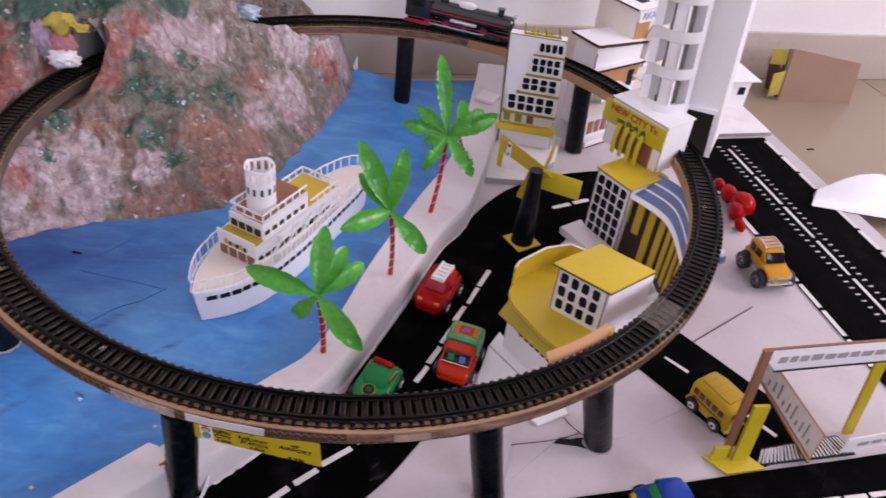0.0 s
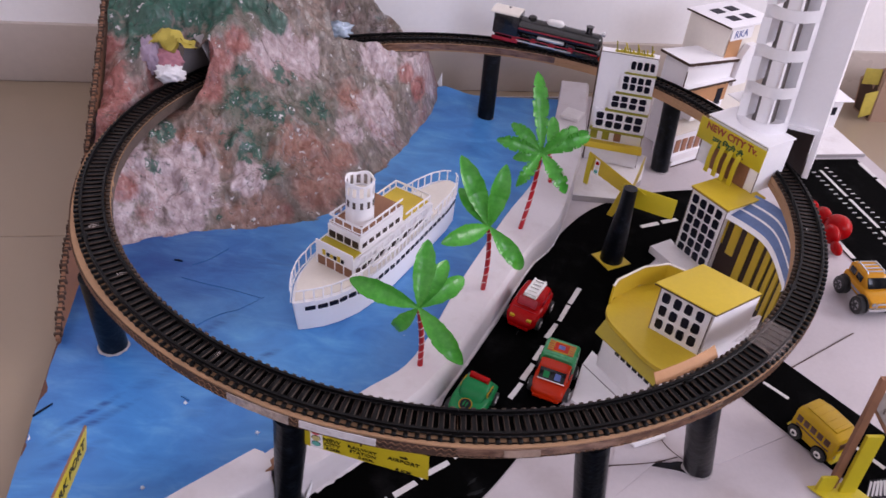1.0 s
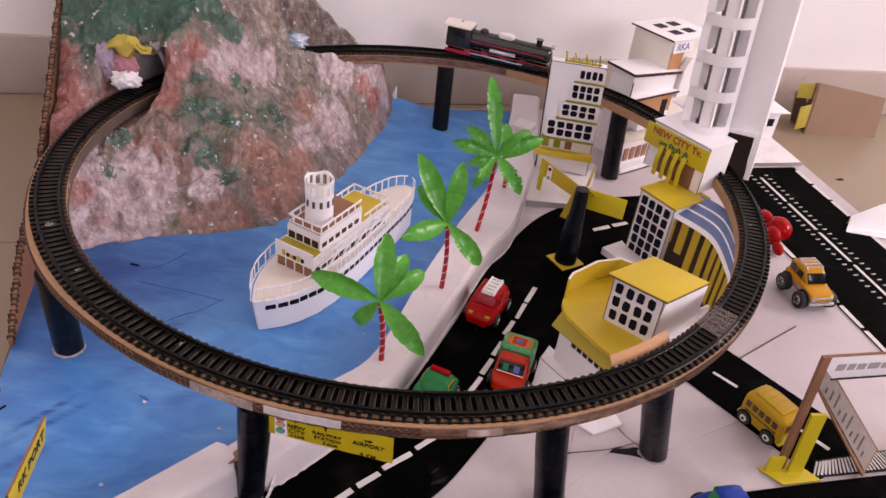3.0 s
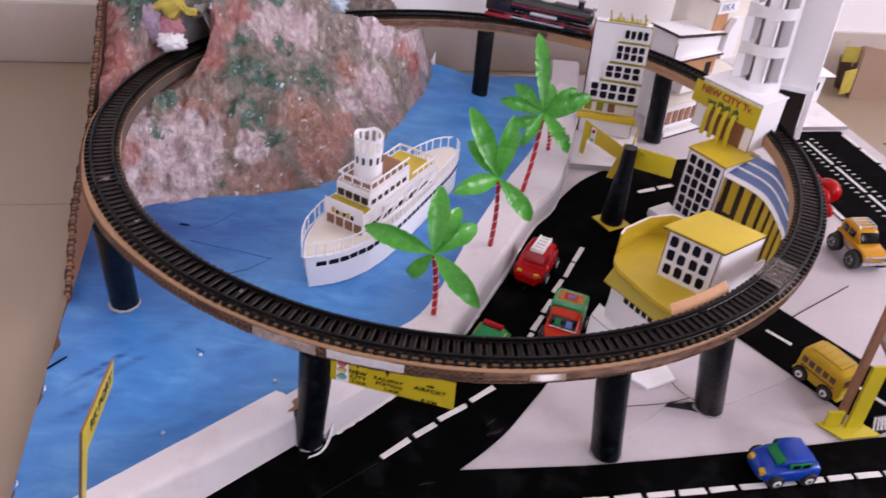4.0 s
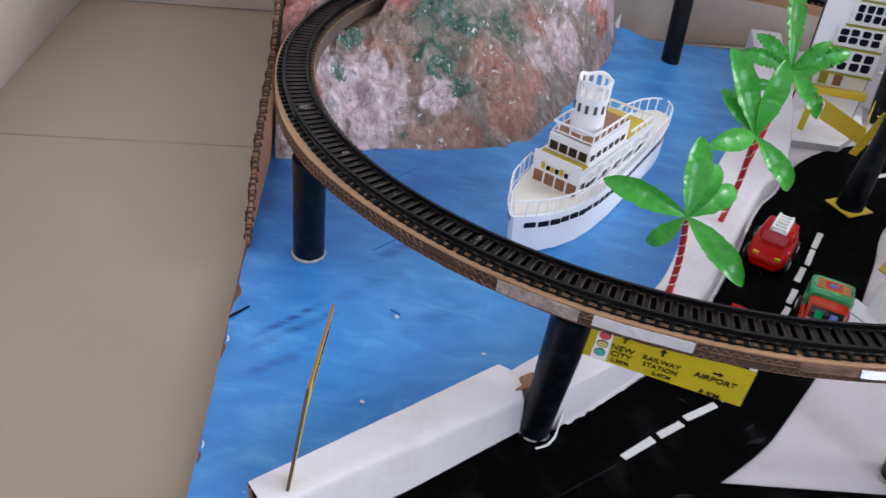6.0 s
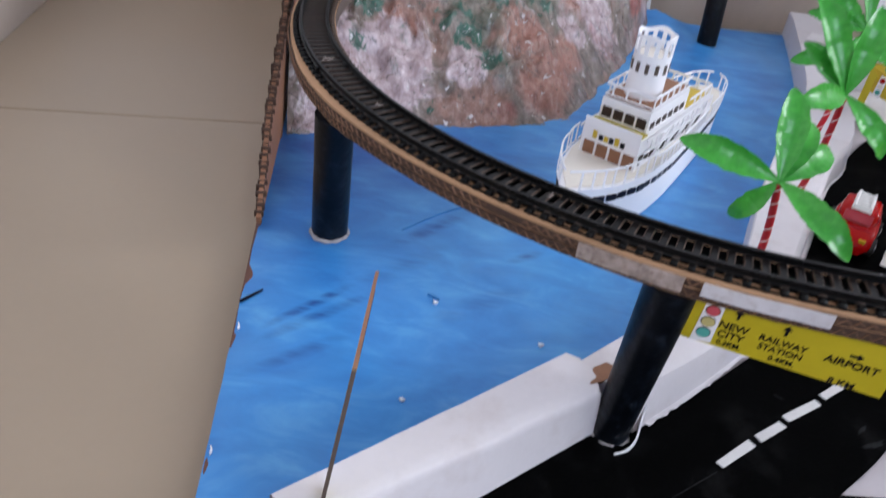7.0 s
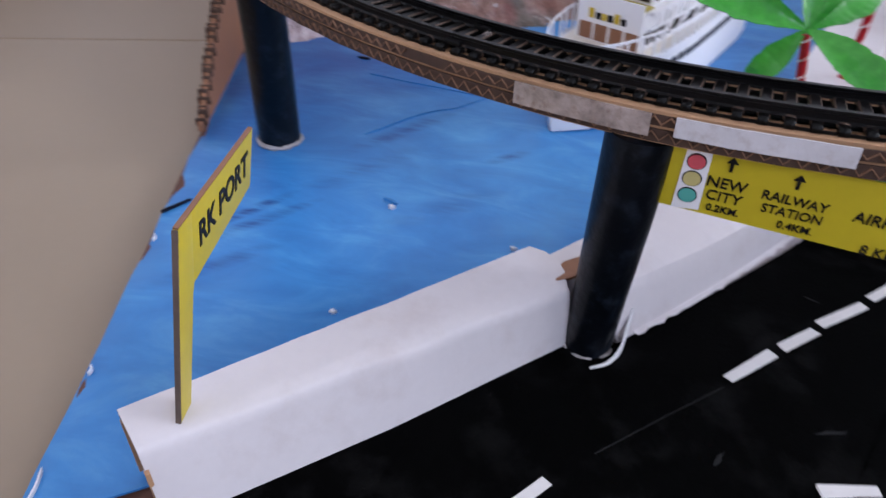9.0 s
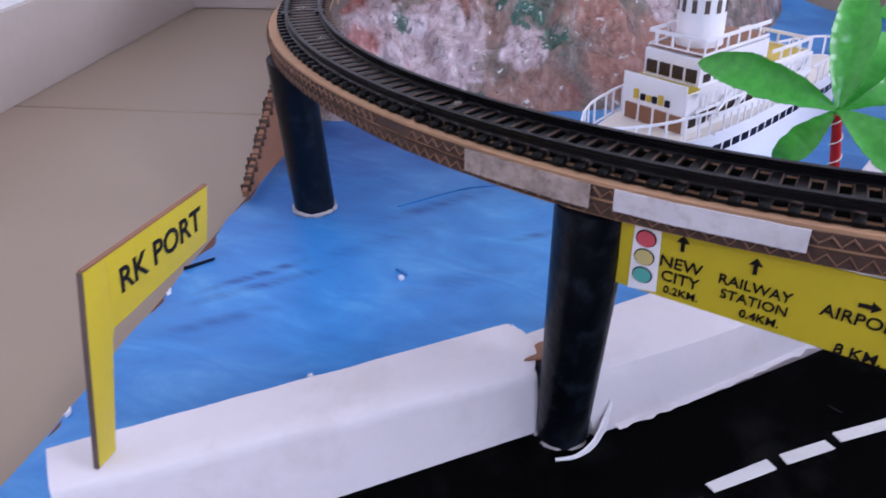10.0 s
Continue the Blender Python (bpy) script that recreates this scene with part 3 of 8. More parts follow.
CX, CY, R = -0.098, 0.8266, 0.3704
BED = 0.1167
RISE = (0.0151, -0.0185)          # the loop is not quite level: metres per metre along x and y
SLANT = Vector((0, 0, 1)).rotation_difference(Vector((-RISE[0], -RISE[1], 1))).to_matrix().to_4x4()


def oval(deg):
    """How far the loop bulges out of the true circle."""
    a = radians(deg)
    return 0.0048 * math.cos(a) + 0.0023 * math.sin(a) + 0.0003 * math.cos(2 * a) + 0.0093 * math.sin(2 * a) - 0.0025 * math.cos(3 * a) + 0.0016 * math.sin(3 * a)


def bed_at(x, y):
    """Height of the top of the card ring over a plan point."""
    return BED + RISE[0] * (x - CX) + RISE[1] * (y - CY)


def ring_pt(deg, r=R, z=0.0):
    """A point of the loop; z is given as on a level ring."""
    a = radians(deg)
    r += oval(deg)
    x, y = CX + r * math.cos(a), CY + r * math.sin(a)
    return Vector((x, y, z + bed_at(x, y) - BED))


# The square drawing of the model, from which hill, tower and streets were set out: its circle, and the way the
# finished hand-built model departs from it.
DRAWN_R, DRAWN_BED = 0.362, 0.1075


def drawn_oval(deg):
    a = radians(deg)
    return (0.00435 + 0.00135 * math.cos(a) + 0.00427 * math.sin(a) + 0.00782 * math.cos(2 * a) + 0.00363 * math.sin(2 * a) + 0.00194 * math.sin(3 * a)
            + 0.002 * math.exp(-(((deg % 360) - 190) / 25) ** 2))


def drawn_ring(deg, r=DRAWN_R, z=0.0):
    a = radians(deg)
    r += drawn_oval(deg)
    return Vector((CX + r * math.cos(a), CY + r * math.sin(a), z))


def laid(p):
    """Where a point of the drawing ended up on the model: pulled askew along the board, leaning a little above it."""
    x, y, z = p[0], p[1] - 0.8, p[2]
    z5 = 5 * z * z
    dx = 0.0030 + 0.0135 * x + 0.0130 * y + 0.0433 * x * x + 0.0105 * x * y + 0.0009 * y * y + z * (-0.0427 - 0.1233 * x - 0.0005 * y) + 0.0033 * z5
    dy = 0.0058 + 0.0197 * x + 0.0137 * y - 0.0001 * x * x + 0.0441 * x * y + 0.0102 * y * y + z * (-0.0962 - 0.0060 * x - 0.1101 * y) + 0.0090 * z5
    dz = z * (0.0740 + 0.0487 * x + 0.0009 * y) - 0.0283 * z5
    return Vector((p[0] + dx, p[1] + dy, p[2] + max(0.0, dz) if p[2] > 0 else p[2]))


def settle(ob):
    """Moves a finished thing, part by part, from the drawing to its place on the model."""
    bpy.context.view_layer.update()
    todo = [ob]
    while todo:
        o = todo.pop()
        todo += o.children
        if o.type == "MESH":
            m = o.matrix_world
            q = m.inverted()
            for v in o.data.vertices:
                v.co = q @ laid(m @ v.co)


def smooth_line(pts, k=5):
    """Catmull-Rom through plan points."""
    out = []
    P = [Vector((p[0], p[1])) for p in pts]
    for i in range(len(P) - 1):
        p0, p1, p2, p3 = P[max(i - 1, 0)], P[i], P[i + 1], P[min(i + 2, len(P) - 1)]
        for j in range(k):
            t = j / k
            out.append(0.5 * (2 * p1 + (p2 - p0) * t + (2 * p0 - 5 * p1 + 4 * p2 - p3) * t * t + (3 * p1 - p0 - 3 * p2 + p3) * t ** 3))
    out.append(P[-1])
    return [(p.x, p.y) for p in out]


def board():
    ob = part("base_board", box(0.0, 1.085, -0.30, 0.80, FLOOR, -0.003, bev=0.001), M_PLY)
    ob.matrix_basis = ROOM
    tagged(ob, "brown hardboard sheet lying on the floor under the model", "board")


SHORE = [(-0.400, 0.3355), (-0.366, 0.3575), (-0.225, 0.468), (-0.175, 0.505), (-0.10, 0.59), (-0.06, 0.72), (-0.01, 0.86), (0.03, 0.99), (0.06, 1.20), (0.062, 1.262)]


def water():
    bm = bmesh.new()
    line = smooth_line(SHORE, 8)
    rows = []
    for i, (x, y) in enumerate(line):
        # from the left edge of the board (or the back) to the shore line
        q = ROOM.inverted() @ Vector((x, y, 0))
        v = min(q.y, 0.787)
        row = []
        n = 44
        for j in range(n + 1):
            t = j / n
            u = -0.002 + (q.x + 0.012 + 0.002) * t
            p = ROOM @ Vector((u, v if i else v + 0.0, 0))
            z = 0.0016 * noise.noise(Vector((p.x * 14, p.y * 14, 0))) + 0.0007 * noise.noise(Vector((p.x * 45, p.y * 45, 3)))
            d = math.hypot(p.x + 0.144, (p.y - 1.238) * 0.8)
            z += 0.030 * max(0.0, 1 - d / 0.055) ** 1.5 + 0.010 * math.exp(-(d / 0.10) ** 2)
            edge = math.exp(-max(u, 0) / 0.006)
            z -= edge * 0.002 * (1 + noise.noise(Vector((v * 30, 1, 2))))
            p.x += 0.0010 * edge * noise.noise(Vector((v * 40, 7, 0)))
            row.append(bm.verts.new((p.x, p.y, z - 0.0005)))
        rows.append(row)
    for r0, r1 in zip(rows, rows[1:]):
        for k in range(len(r0) - 1):
            bm.faces.new((r0[k], r0[k + 1], r1[k + 1], r1[k]))
    res = bmesh.ops.extrude_face_region(bm, geom=bm.faces[:])
    for v in res["geom"]:
        if isinstance(v, bmesh.types.BMVert):
            v.co.z -= 0.0012
    bmesh.ops.recalc_face_normals(bm, faces=bm.faces)
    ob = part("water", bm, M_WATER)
    # creases and cracks in the painted paper, dry brush strokes, a torn white edge
    def mark(name, pts, w, mt, z=0.0014, lab=""):
        line = smooth_line(pts, 6)
        rows = []
        for i, (x, y) in enumerate(line):
            d = Vector(line[min(i + 1, len(line) - 1)]) - Vector(line[max(i - 1, 0)])
            n2 = Vector((-d.y, d.x)).normalized() * w * (0.25 + 0.75 * math.sin(math.pi * (i + 0.3) / (len(line) - 0.4))) * (0.8 + 0.5 * noise.noise(Vector((x * 90, y * 90, 1))))
            zz = z + 0.0016 * noise.noise(Vector((x * 14, y * 14, 0)))
            rows.append([(x - n2.x, y - n2.y, zz - 0.0022), (x + n2.x, y + n2.y, zz - 0.0022), (x + n2.x, y + n2.y, zz), (x - n2.x, y - n2.y, zz)])
        part(name, loft(rows), mt, ob, lab)
    for pts in ([(-0.3606, 0.6298), (-0.3306, 0.6675), (-0.3104, 0.6807)], [(-0.3832, 0.72), (-0.3560, 0.7150), (-0.3302, 0.7113), (-0.2906, 0.7016)],
                [(-0.3104, 0.6807), (-0.2889, 0.7047)], [(-0.3498, 0.7787), (-0.3650, 0.7555), (-0.3796, 0.7424)]):
        mark("crease", pts, 0.00009, M_CREASE, 0.0003)
    mark("paint_drop", [(-0.4019, 0.749), (-0.397, 0.7486), (-0.3916, 0.7474)], 0.0013, M_WIN, 0.0008, "spot of near-black paint")
    mark("paint_drop", [(-0.4445, 0.5195), (-0.4392, 0.5281), (-0.4348, 0.5354)], 0.0007, M_WIN, 0.0008)
    mark("paint_drop", [(-0.328, 0.5591), (-0.3234, 0.5578), (-0.3193, 0.5553)], 0.0010, M_CREASE, 0.0008)
    for x, y in ((-0.3215, 0.5518), (-0.3257, 0.4617), (-0.2494, 0.5276)):
        for a in (0.3, 1.6, 2.5):
            mark("paint_fleck", [(x - 0.0016 * math.cos(a), y - 0.0016 * math.sin(a)), (x, y), (x + 0.0020 * math.cos(a), y + 0.0020 * math.sin(a))], 0.00030, M_PAPER, 0.0011 + a * 0.00005)
    for v0, v1, u in ((-0.004, 0.012, 0.0012), (0.061, 0.066, 0.0004), (0.157, 0.162, 0.0004)):
        mark("torn_edge", [uv(u, v0), uv(u + 0.0006, (v0 + v1) / 2), uv(u - 0.0004, v1)], 0.0005, M_PAPER, 0.0002, "torn white paper edge")
    # the sheet is pulled up to a torn point where it meets the mountain
    tip = [(-0.1530, 1.2200, 0.010), (-0.1410, 1.2240, 0.012), (-0.1425, 1.2290, 0.036), (-0.1470, 1.2260, 0.024)]
    bm = bmesh.new()
    lo = [bm.verts.new(p) for p in tip]
    hi = [bm.verts.new((p[0] + 0.0008, p[1] + 0.0016, p[2])) for p in tip]
    bm.faces.new(lo)
    bm.faces.new(hi[::-1])
    for k in range(4):
        bm.faces.new((lo[k], hi[k], hi[(k + 1) % 4], lo[(k + 1) % 4]))
    bmesh.ops.recalc_face_normals(bm, faces=bm.faces)
    part("torn_tip", bm, M_PAPER, ob, "torn white point of the paper")
    tagged(ob, "blue poster-painted paper sea sheet, brushy and creased", "water", kind="structure")


def ground():
    left = smooth_line(SHORE, 6)
    poly = [(-0.350, 0.346), (-0.225, 0.464)] + [(p[0] - 0.004, p[1]) for p in left if p[1] > 0.475] + [uv(0.50, 0.796), uv(1.085, 0.796), uv(1.085, -0.29), (-0.345, 0.16)]
    bm = prism(poly, -0.0025, 0.0006)
    ob = part("ground", bm, M_GROUND)
    tagged(ob, "white chart paper covering the city ground", "ground", kind="structure")
    for pts in ([(0.205, 0.637), (0.278, 0.693), (0.35, 0.747)], [(0.060, 0.533), (0.098, 0.541), (0.123, 0.5505)], [(0.107, 0.578), (0.116, 0.560), (0.129, 0.547)]):
        part("cut_line", strip(smooth_line(pts, 4), 0.0005, 0.0016, 0.0009), M_CARDDK, ob)
    part("tear", prism([(0.062, 0.5325), (0.095, 0.5385), (0.1205, 0.5365), (0.1330, 0.5330), (0.1280, 0.5480), (0.1160, 0.5440), (0.095, 0.5415)], 0.0004, 0.0013), M_INK, ob, "dark tear in the paper")
    # a second sheet lying slightly proud, with a dark edge line
    for poly in ([(0.05, 0.49), (0.105, 0.545), (0.16, 0.548), (0.25, 0.60), (0.20, 0.64), (0.08, 0.60)],):
        bm = prism(poly, 0.0006, 0.0014)
        ob = part("paper_sheet", wobble(bm, 0.0003, 40), M_GROUND)
        tagged(ob, "loose white paper sheet on the city ground", "paper")


def roads():
    def road(name, poly, z, lab):
        ob = part(name, prism(poly, 0.0004, z), M_ROAD)
        return tagged(ob, lab, "road", kind="structure")
    lft = smooth_line([(-0.375, 0.292), (-0.3500, 0.3450), (-0.2850, 0.4030), (-0.2175, 0.4630), (-0.19, 0.471), (-0.102, 0.565), (-0.085, 0.60), (-0.040, 0.705), (-0.016, 0.772), (0.027, 0.863), (0.078, 0.938), (0.15, 0.988), (0.25, 1.02)], 5)
    rgt = smooth_line([(0.262, 0.94), (0.18, 0.885), (0.118, 0.80), (0.089, 0.731), (0.053, 0.652), (0.027, 0.608), (-0.019, 0.534), (-0.05, 0.487), (-0.0859, 0.4483)], 5)
    main = road("road", lft + rgt + [(-0.10, 0.40), (-0.06, 0.28)], 0.0020, "black paper main road through the model city")
    front = road("road_front", [(-0.0859, 0.4480), (0.02, 0.4635), (0.105, 0.481), (0.205, 0.503), (0.285, 0.522), (0.38, 0.543), (0.62, 0.60), (0.66, 0.43), (-0.055, 0.27), (-0.12, 0.38)], 0.0026, "black paper cross road along the front")
    bus = road("road_bus", [(0.192, 0.643), (0.252, 0.694), (0.362, 0.566), (0.288, 0.526)], 0.0028, "black paper side road under the railway")
    run = road("runway", [uv(0.902, 0.586), uv(1.060, 0.586), uv(1.060, -0.02), uv(0.902, -0.02)], 0.0024, "black paper runway with printed white markings")

    def dash(a, b, w, parent, z=0.0):
        a, b = Vector((a[0], a[1], 0)), Vector((b[0], b[1], 0))
        d = (b - a)
        m = Matrix.Translation(((a + b) / 2).to_tuple()[:2] + (z,)) @ Matrix.Rotation(math.atan2(d.y, d.x), 4, "Z")
        bm = box(-d.length / 2, d.length / 2, -w / 2, w / 2, 0, 0.0006)
        for v in bm.verts:
            v.co += Vector((random.uniform(-1, 1), random.uniform(-1, 1), 0)) * 0.0005
        bmesh.ops.transform(bm, matrix=m, verts=bm.verts)
        part("road_marking", bm, M_DASH, parent)

    def dashes(line, length, gap, w, parent, z):
        pts = [Vector((p[0], p[1], 0)) for p in line]
        s, segs = 0.0, []
        acc = [0.0]
        for a, b in zip(pts, pts[1:]):
            acc.append(acc[-1] + (b - a).length)

        def at(q):
            for i in range(len(pts) - 1):
                if q <= acc[i + 1]:
                    return pts[i].lerp(pts[i + 1], (q - acc[i]) / max(1e-6, acc[i + 1] - acc[i]))
            return pts[-1]
        while s + length < acc[-1]:
            dash(at(s), at(s + length), w, parent, z)
            s += length + gap * random.uniform(0.85, 1.15)

    for a, b in (((-0.2338, 0.3675), (-0.2178, 0.3866)), ((-0.1480, 0.4535), (-0.1272, 0.4744)), ((-0.1233, 0.4784), (-0.1064, 0.4933)), ((-0.1035, 0.4982), (-0.0807, 0.5170)), ((-0.0768, 0.5229), (-0.0561, 0.5417)), ((-0.0542, 0.5476), (-0.0434, 0.5665)),
                 ((0.0502, 0.7725), (0.0376, 0.7443)), ((0.0362, 0.7412), (0.0249, 0.7139)), ((0.0210, 0.7088), (0.0099, 0.6855)), ((0.0066, 0.6734), (-0.0033, 0.6517)), ((-0.0045, 0.6461), (-0.0161, 0.6230)), ((-0.0167, 0.6185), (-0.0276, 0.5975))):
        dash(a, b, 0.0050, main, 0.0018)
    dash((0.138, 0.909), (0.162, 0.921), 0.006, main, 0.0018)
    dash((0.167, 0.924), (0.188, 0.935), 0.006, main, 0.0018)
    dashes([(-0.1204, 0.4030), (0.092, 0.4440), (0.26, 0.479), (0.60, 0.55)], 0.0225, 0.0042, 0.0050, front, 0.0024)
    dash((0.2269, 0.6548), (0.2469, 0.6360), 0.0040, bus, 0.0026)
    dash((0.292, 0.585), (0.312, 0.562), 0.0040, bus, 0.0026)
    def scuff(x, y, turn, hl, hw, z, parent):
        poly = []
        for k in range(14):
            a = 2 * math.pi * k / 14
            q = 0.65 + 0.55 * noise.noise(Vector((k * 0.9, x * 60, y * 60)))
            poly.append((hl * q * math.cos(a), hw * q * math.sin(a)))
        part("scuff", prism(poly, 0.0, 0.0002, m=pose(x, y, z, 0, 0, turn)), M_SCUFF, parent, "grey scuff in the black paper")
    for x, y, turn, hl, hw in ((-0.1040, 0.5160, -30, 0.0050, 0.0010), (-0.0560, 0.4900, 30, 0.0130, 0.0028), (-0.1100, 0.4330, 15, 0.0090, 0.0012), (-0.0600, 0.5000, 48, 0.0080, 0.0016), (-0.1550, 0.4100, 60, 0.0060, 0.0012), (-0.0200, 0.6900, 70, 0.0070, 0.0012), (0.0700, 0.8400, 40, 0.0100, 0.0020)):
        scuff(x, y, turn, hl, hw, 0.0021, main)
    part("fold_line", strip([(-0.2010, 0.4030), (-0.1750, 0.4270), (-0.1500, 0.4490)], 0.0014, 0.00215, 0.0005), M_SCUFF, main, "faint fold in the black paper")
    # crossing of thin grey stripes
    zb = part("crossing", prism([(0.281, 0.5262), (0.383, 0.547), (0.373, 0.568), (0.293, 0.547)], 0.0024, 0.0036), M_INK, bus, "dark strip under the crossing")
    for i in range(25):
        t = i / 24
        a = Vector((0.284, 0.5285, 0)).lerp(Vector((0.380, 0.5485, 0)), t)
        b = Vector((0.294, 0.545, 0)).lerp(Vector((0.371, 0.566, 0)), t)
        dash(a, b, 0.0017, bus, 0.0034)
    # runway markings: broken centre line, dotted rows, kerb dashes
    for k in range(7):
        v = 0.555 - 0.075 * k
        dash(uv(0.981, v), uv(0.981, v - 0.068), 0.0045, run, 0.0022)
    bm = None
    for side in (-0.0135, 0.0135):
        for k in range(46):
            v = 0.562 - k * 0.0115
            bm = box(0.981 + side - 0.0032, 0.981 + side + 0.0032, v - 0.0010, v + 0.0010, 0.0022, 0.0028, bm=bm)
    ob = part("dotted_rows", bm, M_DASH, run)
    ob.matrix_basis = ROOM
    ob["kind"] = "stuff"
    for u, n in ((0.9045, 10), (1.0575, 12)):
        for k in range(n):
            v = 0.575 - 0.046 * k
            dash(uv(u, v), uv(u, v - 0.040), 0.006, run, 0.0022)


board()
water()
ground()
roads()


# ---- mountain ----
PEAK = Vector((-0.50, 1.13))
ENTRY, EXIT = 156.6, 125.0


FOOT_TURN = [-1.9, -1.47, -1.29, -1.16, -1.01, -0.86, -0.76, -0.62, -0.5, -0.36, -0.08, 0.1, 0.25, 0.45]
FOOT_REACH = [0.338, 0.345, 0.340, 0.343, 0.348, 0.358, 0.359, 0.343, 0.327, 0.329, 0.333, 0.350, 0.366, 0.368]


def hill(x, y):
    p = Vector((x, y, 0))
    rho = math.hypot(x - PEAK.x, y - PEAK.y)
    ang = math.atan2(y - PEAK.y, x - PEAK.x)
    foot = float(np.interp(ang, FOOT_TURN, FOOT_REACH))
    z = 0.86 * (foot - rho)
    # papery flank under the track beyond the tunnel
    z += 0.055 * math.exp(-((ang - 0.22) / 0.17) ** 2) * min(1.0, max(0.0, (foot - rho) / 0.045)) * min(1.0, max(0.0, (DRAWN_R + 0.030 - math.hypot(x - CX, y - CY)) / 0.03))
    low = z
    z += 0.010 * noise.noise(p * 11) + 0.0065 * noise.noise(p * 27 + Vector((4, 1, 0)))
    rid = 1 - abs(noise.noise(p * 19 + Vector((9, 2, 1))))
    z += 0.011 * (rid - 0.75)
    z += 0.0080 * (1 - 1.6 * abs(noise.noise(p * 33 + Vector((2, 5, 0)))))
    z += 0.0058 * noise.noise(p * 62) + 0.0024 * (1 - abs(noise.noise(p * 110 + Vector((3, 8, 0))))) + 0.0014 * noise.noise(p * 190)
    z = low + (z - low) * min(1.0, max(0.12, low / 0.03))
    q = ROOM.inverted() @ p
    z += 0.050 * min(1.0, max(0.0, (q.y - 0.66) / 0.11)) * min(1.0, max(0.0, (q.x - 0.12) / 0.12)) * min(1.0, max(0.0, (foot + 0.012 - rho) / 0.03))
    z += 0.050 * math.exp(-(q.x / 0.045) ** 2) * max(0.0, 1 - abs(q.y - 0.475) / 0.105)
    ra, aa = math.hypot(x - CX, y - CY), math.degrees(math.atan2(y - CY, x - CX)) % 360
    ra -= drawn_oval(aa)
    z += 0.026 * math.exp(-((aa - 140) / 10.0) ** 2) * math.exp(-((ra - DRAWN_R) / 0.045) ** 2)
    # raised lip beside the tunnel mouth
    z += 0.020 * math.exp(-((aa - 154.5) / 4.0) ** 2) * math.exp(-((ra - 0.337) / 0.016) ** 2)
    z -= 0.026 * math.exp(-((aa - 158) / 5.5) ** 2) * math.exp(-((ra - DRAWN_R - 0.016) / 0.022) ** 2)
    if 156 < aa < 180 and ra < DRAWN_R:
        z = max(z, DRAWN_BED - 0.006 - (aa - 157) * 0.0021 - max(0.0, DRAWN_R - 0.017 - ra) * 1.5 + 0.003 * noise.noise(p * 50))
    if z > 0.24:
        z = 0.24 + (z - 0.24) * 0.6
    # the track runs in a cutting up to each tunnel mouth
    lim = 0.5 * noise.noise(p * 50)
    if 100 < aa < EXIT + lim or ENTRY + lim < aa < 200:
        dr = abs(ra - DRAWN_R)
        wall = min(1.0, max(0.0, (dr - 0.0215) / (0.007 if ra > DRAWN_R else 0.013)))
        z = min(z, (DRAWN_BED - 0.017) * (1 - wall) + max(z, DRAWN_BED - 0.017) * wall)
    return z


